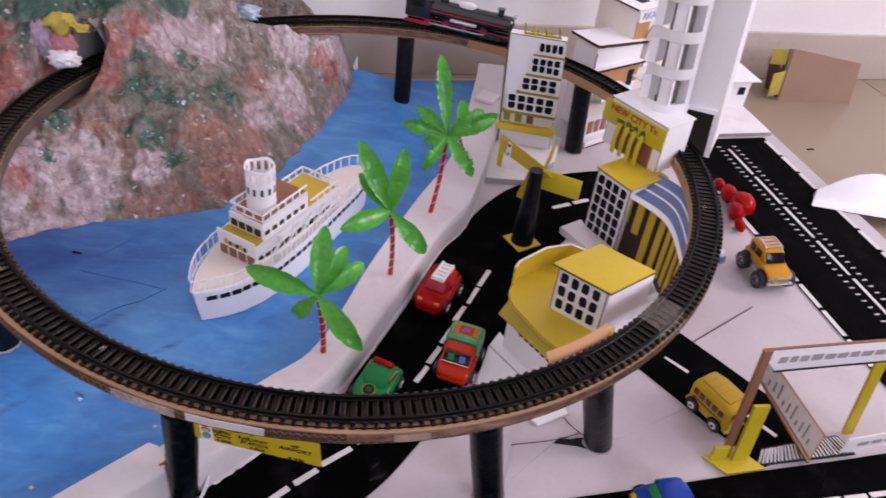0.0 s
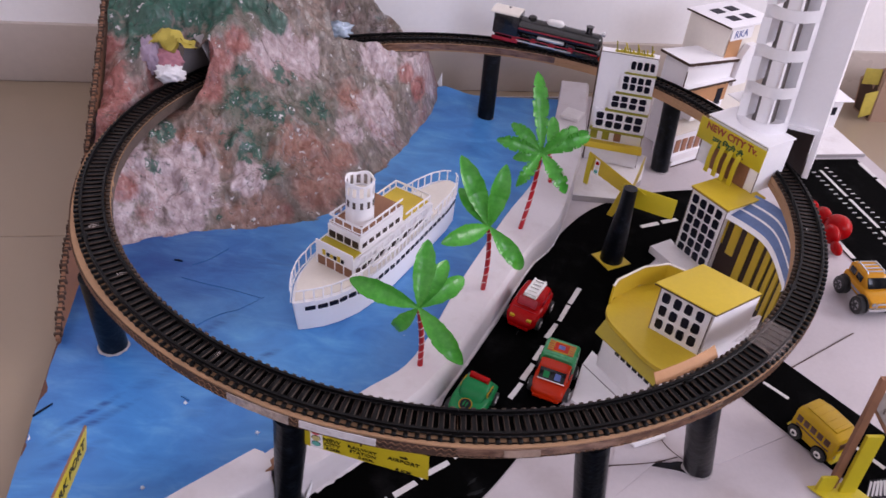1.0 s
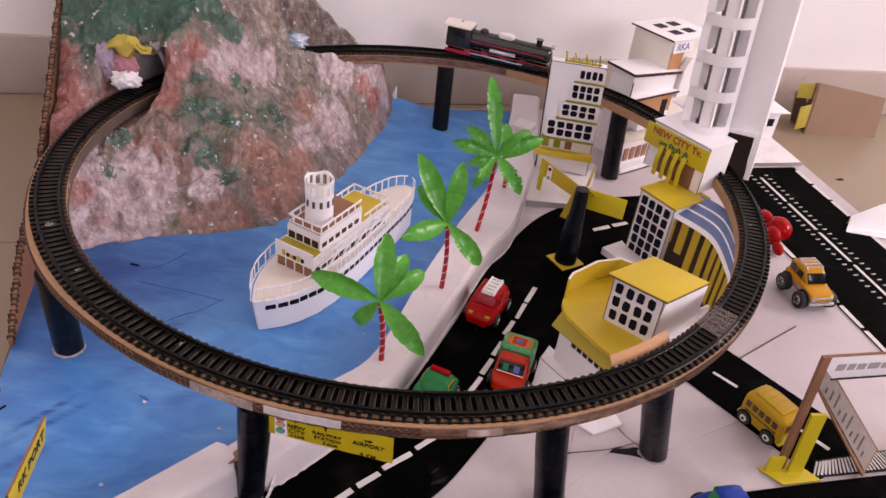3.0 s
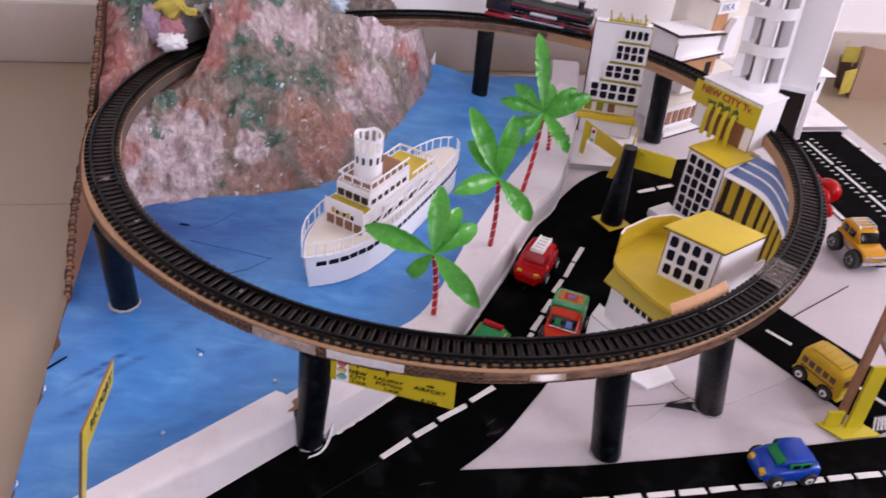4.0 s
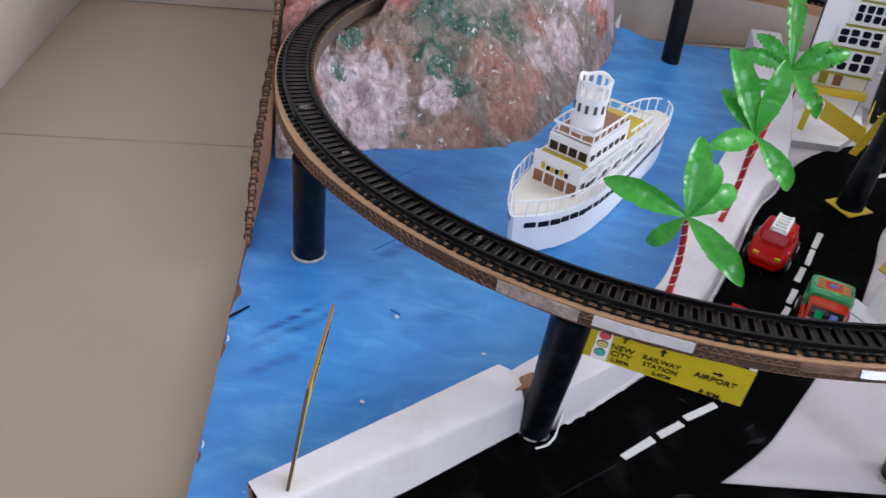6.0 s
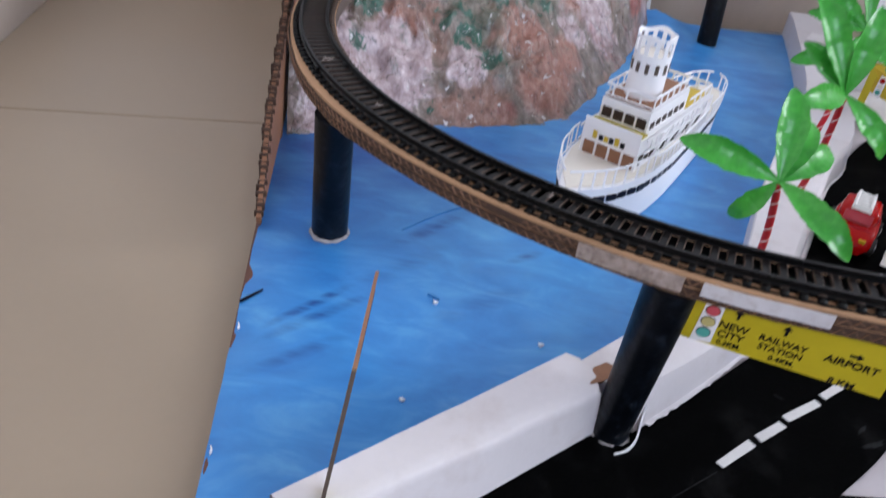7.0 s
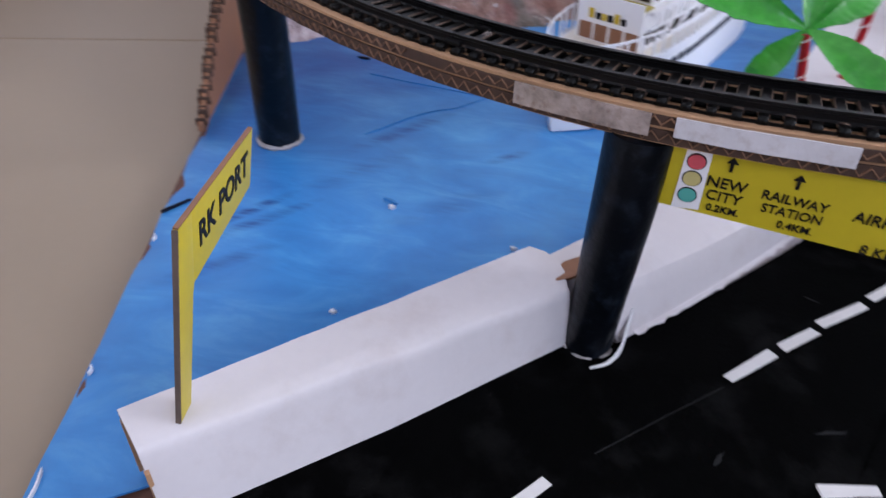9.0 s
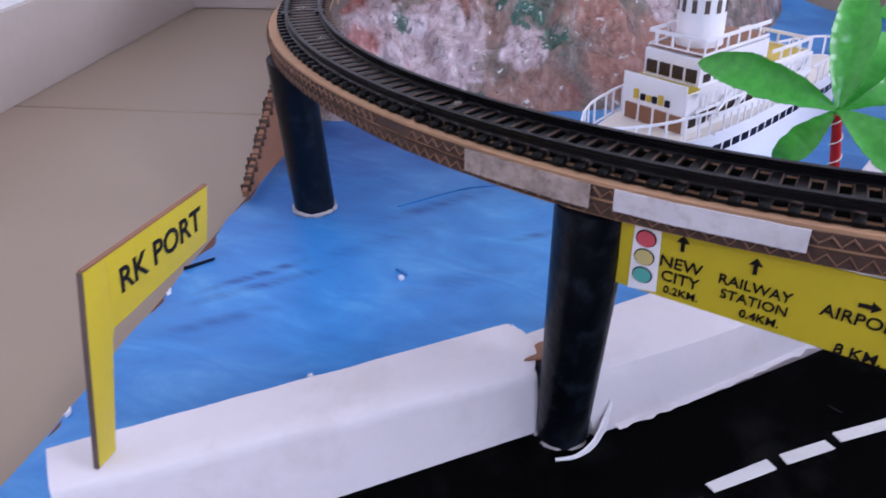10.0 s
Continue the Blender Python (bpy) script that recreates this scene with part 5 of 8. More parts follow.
# ---- ship ----
def ship():
    root = thing("ship", "white card model passenger ship on the blue sea", "ship", pose(-0.2445, 0.658, 0.0006, 0, 0, 60.6))
    xs = [0.0, 0.008, 0.02, 0.036, 0.06, 0.086, 0.12, 0.16, 0.20, 0.24, 0.265, 0.278, 0.284]
    hw = [0.0008, 0.0075, 0.0165, 0.0245, 0.0315, 0.034, 0.0335, 0.030, 0.026, 0.022, 0.0165, 0.0095, 0.002]
    DECK = 0.040

    def half(x):
        return float(np.interp(x, xs, hw))
    rings = []
    for x, w in zip(xs, hw):
        lean = 0.003 * (1 - x / 0.06) if x < 0.06 else 0.0
        rings.append([(x + lean, -w, 0.0), (x - lean, -w * 1.03 - 0.0004, DECK), (x - lean, w * 1.03 + 0.0004, DECK), (x + lean, w, 0.0)])
    bm = loft(rings)
    part("hull", bm, M_PAPER, root)
    rings = [[(x, -max(w - 0.0012, 0.0003), DECK + 0.0004), (x, max(w - 0.0012, 0.0003), DECK + 0.0004), (x, max(w - 0.0012, 0.0003), DECK + 0.0012), (x, -max(w - 0.0012, 0.0003), DECK + 0.0012)] for x, w in zip(xs, hw)]
    part("deck", loft(rings), M_CREAM, root, "cream card deck")
    # dark cut-out windows along the hull
    win = None
    for s in (-1, 1):
        x = 0.006
        while x < 0.272:
            x2 = x + 0.0078
            o = 0.0007 + (0.0016 if x < 0.03 else 0.0008 if x < 0.06 else 0.0)
            y0, y1 = half(x) * 1.022 + o, half(x2) * 1.022 + o
            bm = bmesh.new()
            q = [(x, s * y0, 0.0278), (x2, s * y1, 0.0278), (x2, s * y1, 0.0328), (x, s * y0, 0.0328)]
            vs = [bm.verts.new(p) for p in q] + [bm.verts.new((p[0], p[1] - s * 0.0012, p[2])) for p in q]
            for f in ((0, 1, 2, 3), (7, 6, 5, 4), (0, 4, 5, 1), (1, 5, 6, 2), (2, 6, 7, 3), (3, 7, 4, 0)):
                bm.faces.new([vs[k] for k in f])
            bmesh.ops.recalc_face_normals(bm, faces=bm.faces)
            part("porthole", bm, M_WIN, root)
            x += 0.0104

    def railing(line, z, h, post, name="railing", band=0.0016):
        bm = None
        acc = 0.0
        rail = part(name, strip(line, z + h - band, z + h, 0.0009), M_PAPER, root)
        part("foot_strip", strip(line, z, z + band * 0.8, 0.0009), M_PAPER, rail)
        for p, q in zip(line, line[1:]):
            d = Vector((q[0] - p[0], q[1] - p[1], 0))
            acc += d.length
            if acc >= post:
                acc = 0.0
                m = Matrix.Translation((q[0], q[1], 0)) @ Matrix.Rotation(math.atan2(d.y, d.x), 4, "Z")
                part("rail_post", box(-0.0007, 0.0007, -0.00044, 0.00044, z, z + h - band * 0.5, m=m), M_PAPER, rail)
        return rail
    # bow rail, leaning out a little, and side rails right round
    fine = [0.284 * k / 110 for k in range(111)]
    for s in (-1, 1):
        line = [(x - (0.004 if x < 0.05 else 0.0), s * (half(x) * 1.03 + 0.0012)) for x in fine if x < 0.075]
        railing(line, DECK, 0.017, 0.0085, "bow_railing")
        line = [(x, s * (half(x) * 1.03 + 0.0008)) for x in fine if 0.075 <= x < 0.20]
        railing(line, DECK, 0.0145, 0.0055, "side_railing", 0.0024)
        line = [(x, s * (half(x) * 1.03 + 0.0012)) for x in fine if x >= 0.20]
        railing(line, DECK, 0.016, 0.0095, "stern_railing")
    # deck houses
    def house(x0, x1, w0, w1, z0, z1, name, panes, lab=""):
        bm = loft([[(x0, -w0, z), (x1, -w1, z), (x1, w1, z), (x0, w0, z)] for z in (z0, z1)])
        ob = part(name, bm, M_PAPER, root, lab)
        for s in (-1, 1):
            n = int((x1 - x0) / 0.0105)
            for k in range(n):
                xa = x0 + 0.004 + k * (x1 - x0 - 0.006) / n
                ya = w0 + (w1 - w0) * (xa - x0) / (x1 - x0)
                m = Matrix.Translation((xa, s * ya, 0)) @ Matrix.Rotation(math.atan2(s * (w1 - w0), x1 - x0), 4, "Z")
                part("side_window", box(0, 0.0068, -0.0007, 0.0007, z0 + (z1 - z0) * panes[0], z0 + (z1 - z0) * panes[1], m=m), M_DARKBROWN if panes[2] else M_WIN, ob)
        return ob
    h1 = house(0.060, 0.198, 0.0245, 0.0248, DECK + 0.0012, 0.066, "deck_house", (0.16, 0.46, 1))
    for k in range(4):
        part("front_window", box(0.0592, 0.0608, -0.0225 + k * 0.0116, -0.0225 + k * 0.0116 + 0.0092, DECK + 0.002, DECK + 0.0125, 0.0002), M_BROWN, h1, "brown card window")
    # name on the front: plain bars
    for k, (y, hh, mt) in enumerate(((0.0135, 0.0060, M_YELLOW), (0.0080, 0.0040, M_INK), (0.0035, 0.0040, M_YELLOW), (-0.0010, 0.0042, M_INK), (-0.0058, 0.0060, M_YELLOW), (-0.0108, 0.0040, M_INK))):
        part("name_bar", box(0.0590, 0.0604, y - 0.0017, y + 0.0017, 0.0560, 0.0560 + hh), mt, h1)
    part("ledge", box(0.0610, 0.0745, -0.0230, 0.0230, 0.0662, 0.0672), M_OLIVEY, root, "olive yellow card ledge")
    part("ledge_front", strip([(0.0598, -0.0242), (0.0598, 0.0242)], 0.0640, 0.0715, 0.0008), M_PAPER, root)
    h2 = house(0.075, 0.148, 0.0210, 0.0213, 0.0665, 0.0835, "upper_house", (0.16, 0.44, 1))
    for k in range(4):
        part("front_window", box(0.0742, 0.0758, -0.0190 + k * 0.0100, -0.0190 + k * 0.0100 + 0.0078, 0.0690, 0.0770, 0.0002), M_DARKBROWN, h2, "brown card window")
    part("top_deck", box(0.077, 0.1485, -0.0195, 0.0195, 0.0847, 0.0855), M_BROWN, root, "brown card top deck")
    line = [(0.1475 - 0.0695 * k / 12, -0.0205) for k in range(13)] + [(0.0775, -0.0205 + 0.041 * k / 7) for k in range(1, 8)] + [(0.078 + 0.0695 * k / 12, 0.0205) for k in range(1, 13)]
    railing(line, 0.0846, 0.0105, 0.0085, "top_railing", 0.0022)
    part("yellow_roof", box(0.1490, 0.1960, -0.0225, 0.0225, 0.0661, 0.0670), M_YELLOW, root, "yellow paper roof behind the upper house")
    line = [(0.1495 + 0.047 * k / 8, -0.0238) for k in range(9)] + [(0.1970, -0.0238 + 0.0476 * k / 8) for k in range(1, 9)] + [(0.1970 - 0.047 * k / 8, 0.0238) for k in range(1, 9)]
    railing(line, 0.0658, 0.010, 0.0105, "after_railing", 0.0022)
    # slanted white stair strips along the right side
    for k in range(5):
        m = Matrix.Translation((0.082 + 0.023 * k, -0.0278, 0.046)) @ Matrix.Rotation(radians(-34), 4, "Y")
        part("stair", box(0, 0.025, -0.0009, 0.0009, 0, 0.0022, m=m), M_PAPER, root)
    line = [(0.066 + 0.130 * k / 26, -0.0272) for k in range(27)]
    railing(line, 0.0545, 0.0125, 0.0068, "gallery_railing", 0.0022)
    # funnel: a rolled card cylinder with two rows of slots
    fx, fr, z0 = 0.1005, 0.0146, 0.0856
    part("funnel", tube([(fx, 0, z0), (fx, 0, 0.104), (fx, 0, 0.1195)], [fr * 1.02, fr, fr], 36, cap=False), M_PAPER, root)
    bm = None
    n = 12
    for k in range(n):
        a = 2 * math.pi * k / n
        m = Matrix.Translation((fx, 0, 0)) @ Matrix.Rotation(a, 4, "Z")
        part("funnel_bar", box(fr - 0.0008, fr + 0.0002, -0.0016, 0.0016, 0.1185, 0.1315, m=m), M_PAPER, root)
    ring = [(fx + fr * math.cos(2 * math.pi * k / 36), fr * math.sin(2 * math.pi * k / 36)) for k in range(37)]
    part("funnel_rim", strip(ring, [0.1305 + 0.0008 * math.sin(k * 0.9) for k in range(37)], [0.1338 + 0.0012 * math.sin(k * 0.7 + 1) for k in range(37)], 0.001), M_PAPER, root)
    part("funnel_floor", tube([(fx, 0, 0.1170), (fx, 0, 0.1178)], [fr - 0.0012, fr - 0.0012], 30), M_CREAM, root)
    for k in range(n):
        a = 2 * math.pi * (k + 0.5) / n
        m = Matrix.Translation((fx, 0, 0)) @ Matrix.Rotation(a, 4, "Z")
        part("slot", box(fr - 0.0006, fr + 0.0004, -0.0015, 0.0015, 0.106, 0.1135, m=m), M_DULL, root)


ship()


# ---- palms ----
def leaf_mesh(tip, width, droop, seed, comb=0.0):
    """A pleated pointed leaf from the origin to tip."""
    tip = Vector(tip)
    L = tip.length
    d = tip.normalized()
    side = d.cross(Vector((0.05, -0.80, 0.60))).normalized()
    up = side.cross(d).normalized()
    if up.z < 0:
        up, side = -up, -side
    bm = bmesh.new()
    rows = []
    n, m = 60, 10
    for i in range(n + 1):
        t = i / n
        cut = comb * (noise.noise(Vector((i * 1.3, seed, 2))) > 0.22) * (t > 0.2)
        w = width * 0.86 * (0.10 + 0.90 * math.sin(math.pi / 2 * min(1.0, t / 0.60)) ** 1.05) * (1 - max(0.0, (t - 0.56) / 0.443) ** 2.2) ** 0.72
        c = d * (L * t) + up * (droop * L * (4 * t * (1 - t) + 0.55 * math.sin(2 * math.pi * t) * -1 * (t > 0.5)))
        row = []
        for j in range(m + 1):
            s = (j / m) * 2 - 1
            fold = (0.32 * abs(s) - 0.10 * math.sin(math.pi * abs(s))) * w * 0.5
            rag = 1.0 + (0.10 * noise.noise(Vector((i * 0.2, s * 2, seed))) + 0.015 * (i % 3 - 1) - cut) * (abs(s) > 0.75)
            rip = 0.00014 * math.sin(i * 1.05 - abs(s) * 4.0) * abs(s) ** 0.5
            sweep = d * (abs(s) * w * 0.14)
            row.append(bm.verts.new(c + side * (s * w * 0.5 * rag) + up * (fold + rip) - sweep * (1 - t)))
        rows.append(row)
    for r0, r1 in zip(rows, rows[1:]):
        for k in range(m):
            bm.faces.new((r0[k], r0[k + 1], r1[k + 1], r1[k]))
    res = bmesh.ops.extrude_face_region(bm, geom=bm.faces[:])
    for v in res["geom"]:
        if isinstance(v, bmesh.types.BMVert):
            v.co -= up * 0.0005
    bmesh.ops.recalc_face_normals(bm, faces=bm.faces)
    return bm


def palm(base, crown, tips, width, label, comb=0.0):
    root = thing("palm_tree", label, "palm tree", pose(*base), "palms along the promenade")
    c = Vector(crown) - Vector(base)
    pts = [c * (k / 8 * 0.96) + Vector((0.002 * math.sin(math.pi * k / 8), 0, 0)) for k in range(9)]
    part("trunk", tube([p.to_tuple() for p in pts], [0.0027 - 0.0005 * k / 8 for k in range(9)], 10), M_TRUNK, root)
    # silver-white thread wound round the trunk
    hel = []
    for k in range(61):
        t = k / 60
        p = c * (0.05 + 0.9 * t) + Vector((0.002 * math.sin(math.pi * t), 0, 0))
        a = t * 2 * math.pi * 7
        hel.append((p.x + 0.0027 * math.cos(a), p.y + 0.0027 * math.sin(a), p.z))
    part("thread", tube(hel, 0.0004, 5), M_TOYWHITE, root, "pale thread wound round the trunk")
    for i, t in enumerate(tips):
        ob = part("leaf", leaf_mesh(t, width * random.uniform(0.92, 1.08) * min(1.0, max(0.62, Vector(t).length / 0.056)), 0.07 if t[2] > -0.02 else 0.12, i * 3.1 + base[0] * 50, comb), M_LEAF, root, angle=80)
        ob.matrix_basis = Matrix.Translation(c + Vector((0, 0, -0.001)))


palm((-0.1163, 0.6020, 0.0310), (-0.1232, 0.6009, 0.1035), [(-0.063, 0.0136, 0.012), (0.001, 0.037, 0.047), (0.037, 0.036, 0.010), (0.043, -0.036, -0.027), (-0.020, 0.006, -0.032), (0.020, 0.038, 0.026)], 0.0225, "artificial palm with glossy green leaves and red thread-wound trunk")
palm((-0.0600, 0.7220, 0.0310), (-0.0664, 0.6975, 0.1300), [(-0.035, 0.023, 0.060), (0.008, 0.022, 0.057), (-0.044, -0.040, 0.003), (0.037, -0.011, -0.038), (-0.033, 0.020, 0.026)], 0.0215, "artificial palm with broad green leaves and plain red trunk")
palm((-0.020, 0.838, 0.0295), (-0.010, 0.845, 0.130), [(-0.014, 0.052, 0.072), (0.052, 0.016, 0.018), (-0.051, 0.005, 0.008), (0.031, -0.025, -0.034), (-0.024, -0.024, -0.032), (0.040, 0.040, 0.014), (0.026, 0.004, 0.030), (-0.036, 0.020, 0.022)], 0.021, "leaning artificial palm with drooping green leaves and red spiral trunk", 0.35)
palm((0.019, 0.948, 0.0295), (0.010, 0.935, 0.080), [(0.046, 0.021, 0.024), (-0.044, -0.004, -0.010), (0.002, 0.040, 0.030)], 0.022, "short artificial palm with green leaves on a red trunk")


# ---- signs ----
def port_sign():
    """One flat piece of card, leaning a little, with a flag on top of a narrow post."""
    base, head, far = Vector((-0.3402, 0.3606, 0.0345)), Vector((-0.3340, 0.3690, 0.1090)), Vector((-0.3393, 0.4345, 0.1065))
    n = Vector((0.988, 0.080, -0.133)).normalized()
    x = (far - head - n * (far - head).dot(n)).normalized()
    y = n.cross(x)
    root = thing("port_sign", "yellow card flag sign lettered RK PORT on the sea wall", "sign",
                 Matrix(((x.x, y.x, n.x, head.x), (x.y, y.y, n.y, head.y), (x.z, y.z, n.z, head.z), (0, 0, 0, 1))))
    q = root.matrix_basis.inverted() @ base
    H, L, bx = q.y, (far - head).length, q.x
    post = [(bx, H), (bx + 0.0085, H + 0.0005), (0.0088, -0.030), (0.0100, -0.0268), (0.0100, 0.0), (0.0, 0.0)]
    part("post", prism(post, -0.0009, 0.0009, 0.0002), M_YELLOWB, root)
    part("post_edge", prism([(bx - 0.0007, H), (bx - 0.0001, H), (-0.0001, 0.0), (-0.0007, 0.0)], -0.0009, 0.0009), M_DULL, root, "card edge, darker than along the flag")
    part("flag", prism([(0.0101, -0.0268), (L - 0.0015, -0.0225), (L, 0.0), (0.0101, 0.0)], -0.0008, 0.0008, 0.0002), M_YELLOWB, root)
    part("flag_edge", prism([(0.0, 0.0001), (L, 0.0001), (L, 0.0007), (0.0, 0.0007)], -0.0008, 0.0008), M_BROWN, root)
    words("lettering", "RK PORT", 0.0128, pose(0.0375, -0.0115, 0.0009, 0, 0, 2.0) @ Matrix.Diagonal((0.88, 1.0, 1, 1)), M_INK, root, thick=0.0002, weight=0.018)


def distance_sign():
    # hung from the outer edge of the ring, its lower edge swung a little inwards
    A, B, low = Vector((-0.1940, 0.4560, 0.1085)), Vector((-0.1025, 0.4405, 0.1085)), Vector((-0.1926, 0.4597, 0.0800))
    x = (B - A).normalized()
    n = x.cross((A - low).normalized()).normalized()
    y = n.cross(x)
    root = thing("distance_sign", "yellow paper road sign hanging under the railway bridge", "sign",
                 Matrix(((x.x, y.x, n.x, A.x), (x.y, y.y, n.y, A.y), (x.z, y.z, n.z, A.z), (0, 0, 0, 1))))
    L = (B - A).length
    part("panel", prism([(0.0, -0.0270), (L + 0.001, -0.0318), (L, 0.0), (-0.001, 0.0)], -0.0006, 0.0, 0.0), M_YELLOWB, root)
    sl = -2.5
    part("light_patch", prism([(0.0045, -0.0272), (0.0142, -0.0262), (0.0142, -0.0008), (0.0056, -0.0012)], 0.0001, 0.0005), M_PAPER, root, "white patch with three coloured dots")
    for k, mt in enumerate((M_DOTRED, M_DOTYEL, M_GREENTEAL)):
        z = -0.0052 - k * 0.0075
        part("dot", tube([(0.0096 - 0.0002 * k, z, 0.0003), (0.0096 - 0.0002 * k, z, 0.0008)], 0.0034, 20), M_INK, root)
        part("dot", tube([(0.0096 - 0.0002 * k, z, 0.0006), (0.0096 - 0.0002 * k, z, 0.0011)], 0.0030, 20), mt, root)

    def arrow(x, y, turn=0):
        poly = [(-0.0006, -0.003), (0.0006, -0.003), (0.0006, 0.0005), (0.0019, 0.0005), (0, 0.003), (-0.0019, 0.0005), (-0.0006, 0.0005)]
        part("arrow", prism(poly, 0.0001, 0.0006, m=pose(x, y, 0, 0, 0, turn)), M_INK, root)
    arrow(0.0212, -0.0040)
    arrow(0.0432, -0.0058)
    arrow(0.0750, -0.0100, -88)
    for txt, x, y, sz in (("NEW", 0.0212, -0.0128, 0.0064), ("CITY", 0.0214, -0.0187, 0.0062), ("0.2KM.", 0.0222, -0.0243, 0.0044),
                          ("RAILWAY", 0.0440, -0.0142, 0.0055), ("STATION", 0.0445, -0.0198, 0.0053), ("0.4KM.", 0.0470, -0.0256, 0.0046),
                          ("AIRPORT", 0.0750, -0.0158, 0.0064), ("8 KM.", 0.0758, -0.0290, 0.0060)):
        words("lettering", txt, sz, pose(x, y, 0.0003, 0, 0, sl) @ Matrix.Diagonal((0.92, 1.0, 1, 1)), M_INK, root, thick=0.0002, weight=0.004)


M_DOTRED = paint("rose_red_ink", (0.58, 0.085, 0.11), 0.5, 0.12, 90, 400, 0.05)
M_DOTYEL = paint("pale_yellow_ink", (0.58, 0.50, 0.20), 0.5, 0.12, 90, 400, 0.05)
M_GREENTEAL = paint("teal_ink", (0.12, 0.42, 0.36), 0.5, 0.1, 60, 300, 0.05)
port_sign()
distance_sign()


# ---- toy vehicles ----
def wheel(parent, x, y, r, w, rim, hub=True):
    """x ahead, y to the left."""
    s = 1 if y > 0 else -1
    wh = part("wheel", tube([(x, y - w / 2, r), (x, y - w * 0.38, r), (x, y + w * 0.38, r), (x, y + w / 2, r)], [r * 0.9, r, r, r * 0.9], 20), M_TYRE, parent, "black rubber wheel")
    part("rim", tube([(x, y + s * w * 0.42, r), (x, y + s * w * 0.56, r), (x, y + s * w * 0.56 + s * 0.0004, r)], [r * 0.56, r * 0.52, r * 0.2], 18), rim, wh)
    part("hub", tube([(x, y + s * w * 0.56, r), (x, y + s * (w * 0.56 + 0.0007), r)], [r * 0.26, r * 0.22], 12), M_TYRE, wh)


def body_loft(sections):
    """Rounded shell from sections (x, half width, z low, z high, roundness)."""
    rings = []
    for x, w, z0, z1, rd in sections:
        ring = []
        for k in range(20):
            a = 2 * math.pi * k / 20
            c, s = math.cos(a), math.sin(a)
            e = rd
            yy = math.copysign(abs(c) ** e, c) * w
            zz = (z0 + z1) / 2 + math.copysign(abs(s) ** e, s) * (z1 - z0) / 2
            ring.append((x, yy, zz))
        rings.append(ring)
    return loft(rings)


def vehicle(name, label, x, y, dx, dy, z=0.002):
    return thing(name, label, "toy car" if "car" in name or name == "toy_jeep" else "toy " + name.split("_")[-1], pose(x, y, z, 0, 0, math.degrees(math.atan2(dy, dx))), "toy vehicles")


def red_car():
    r = vehicle("toy_car", "red plastic toy fire car with a white roof ladder", -0.0085, 0.7195, -0.42, -0.91)
    part("body", body_loft([(-0.028, 0.011, 0.006, 0.016, 0.6), (-0.0265, 0.0155, 0.004, 0.0205, 0.5), (-0.012, 0.0178, 0.003, 0.0225, 0.45), (0.008, 0.0180, 0.003, 0.021, 0.45), (0.022, 0.0170, 0.003, 0.0165, 0.5), (0.0275, 0.0135, 0.004, 0.0125, 0.6), (0.029, 0.008, 0.006, 0.010, 0.7)]), M_REDTOY, r)
    part("cabin", body_loft([(-0.0235, 0.0115, 0.016, 0.0250, 0.5), (-0.020, 0.0142, 0.016, 0.0295, 0.45), (-0.004, 0.0148, 0.016, 0.0305, 0.45), (0.0055, 0.0140, 0.016, 0.0285, 0.5), (0.0125, 0.0110, 0.015, 0.0200, 0.6)]), M_REDTOY, r)
    lad = part("ladder", box(-0.0225, 0.0065, -0.0068, -0.0048, 0.0306, 0.0332, 0.0004, box(-0.0225, 0.0065, 0.0048, 0.0068, 0.0306, 0.0332, 0.0004)), M_TOYWHITE, r, "white plastic roof ladder")
    for k in range(5):
        part("rung", box(-0.0215 + k * 0.0062, -0.0195 + k * 0.0062, -0.0048, 0.0048, 0.0308, 0.0326, 0.0003), M_TOYWHITE, lad)
    part("ladder_bed", box(-0.0225, 0.0070, -0.0074, 0.0074, 0.0290, 0.0308, 0.0003), M_TOYWHITE, lad)
    for s in (-1, 1):
        part("headlight", box(0.0225, 0.0262, s * 0.0095 - 0.0026, s * 0.0095 + 0.0026, 0.0120, 0.0152, 0.0006, m=Matrix.Rotation(0, 4, "Z")), M_YELTOY, r, "small yellow headlight")
        part("side_window", box(-0.014, 0.002, s * 0.0142 - 0.0006, s * 0.0142 + 0.0008, 0.0195, 0.0255, 0.0005), M_CRIMSON, r)
        for xx in (-0.0165, 0.0155):
            wheel(r, xx, s * 0.0172, 0.0072, 0.0052, M_TOYWHITE)
    part("grille", box(0.0262, 0.0288, -0.003, 0.003, 0.0085, 0.0105, 0.0004), M_YELTOY, r)
    mw = Matrix.Translation((0.0100, 0, 0.0248)) @ Matrix.Rotation(radians(52), 4, "Y")
    part("windscreen", box(-0.0042, 0.0042, -0.0104, 0.0104, -0.0006, 0.0008, 0.0006, m=mw), M_CRIMSON, r, "dark crimson windscreen")
    part("bonnet_seam", box(0.0150, 0.0156, -0.0130, 0.0130, 0.0186, 0.0190), M_CRIMSON, r)
    part("bumper", box(0.0262, 0.0300, -0.0115, 0.0115, 0.0040, 0.0068, 0.0010), M_REDTOY, r)
    part("rear_bumper", box(-0.0300, -0.0262, -0.0115, 0.0115, 0.0050, 0.0078, 0.0010), M_REDTOY, r)


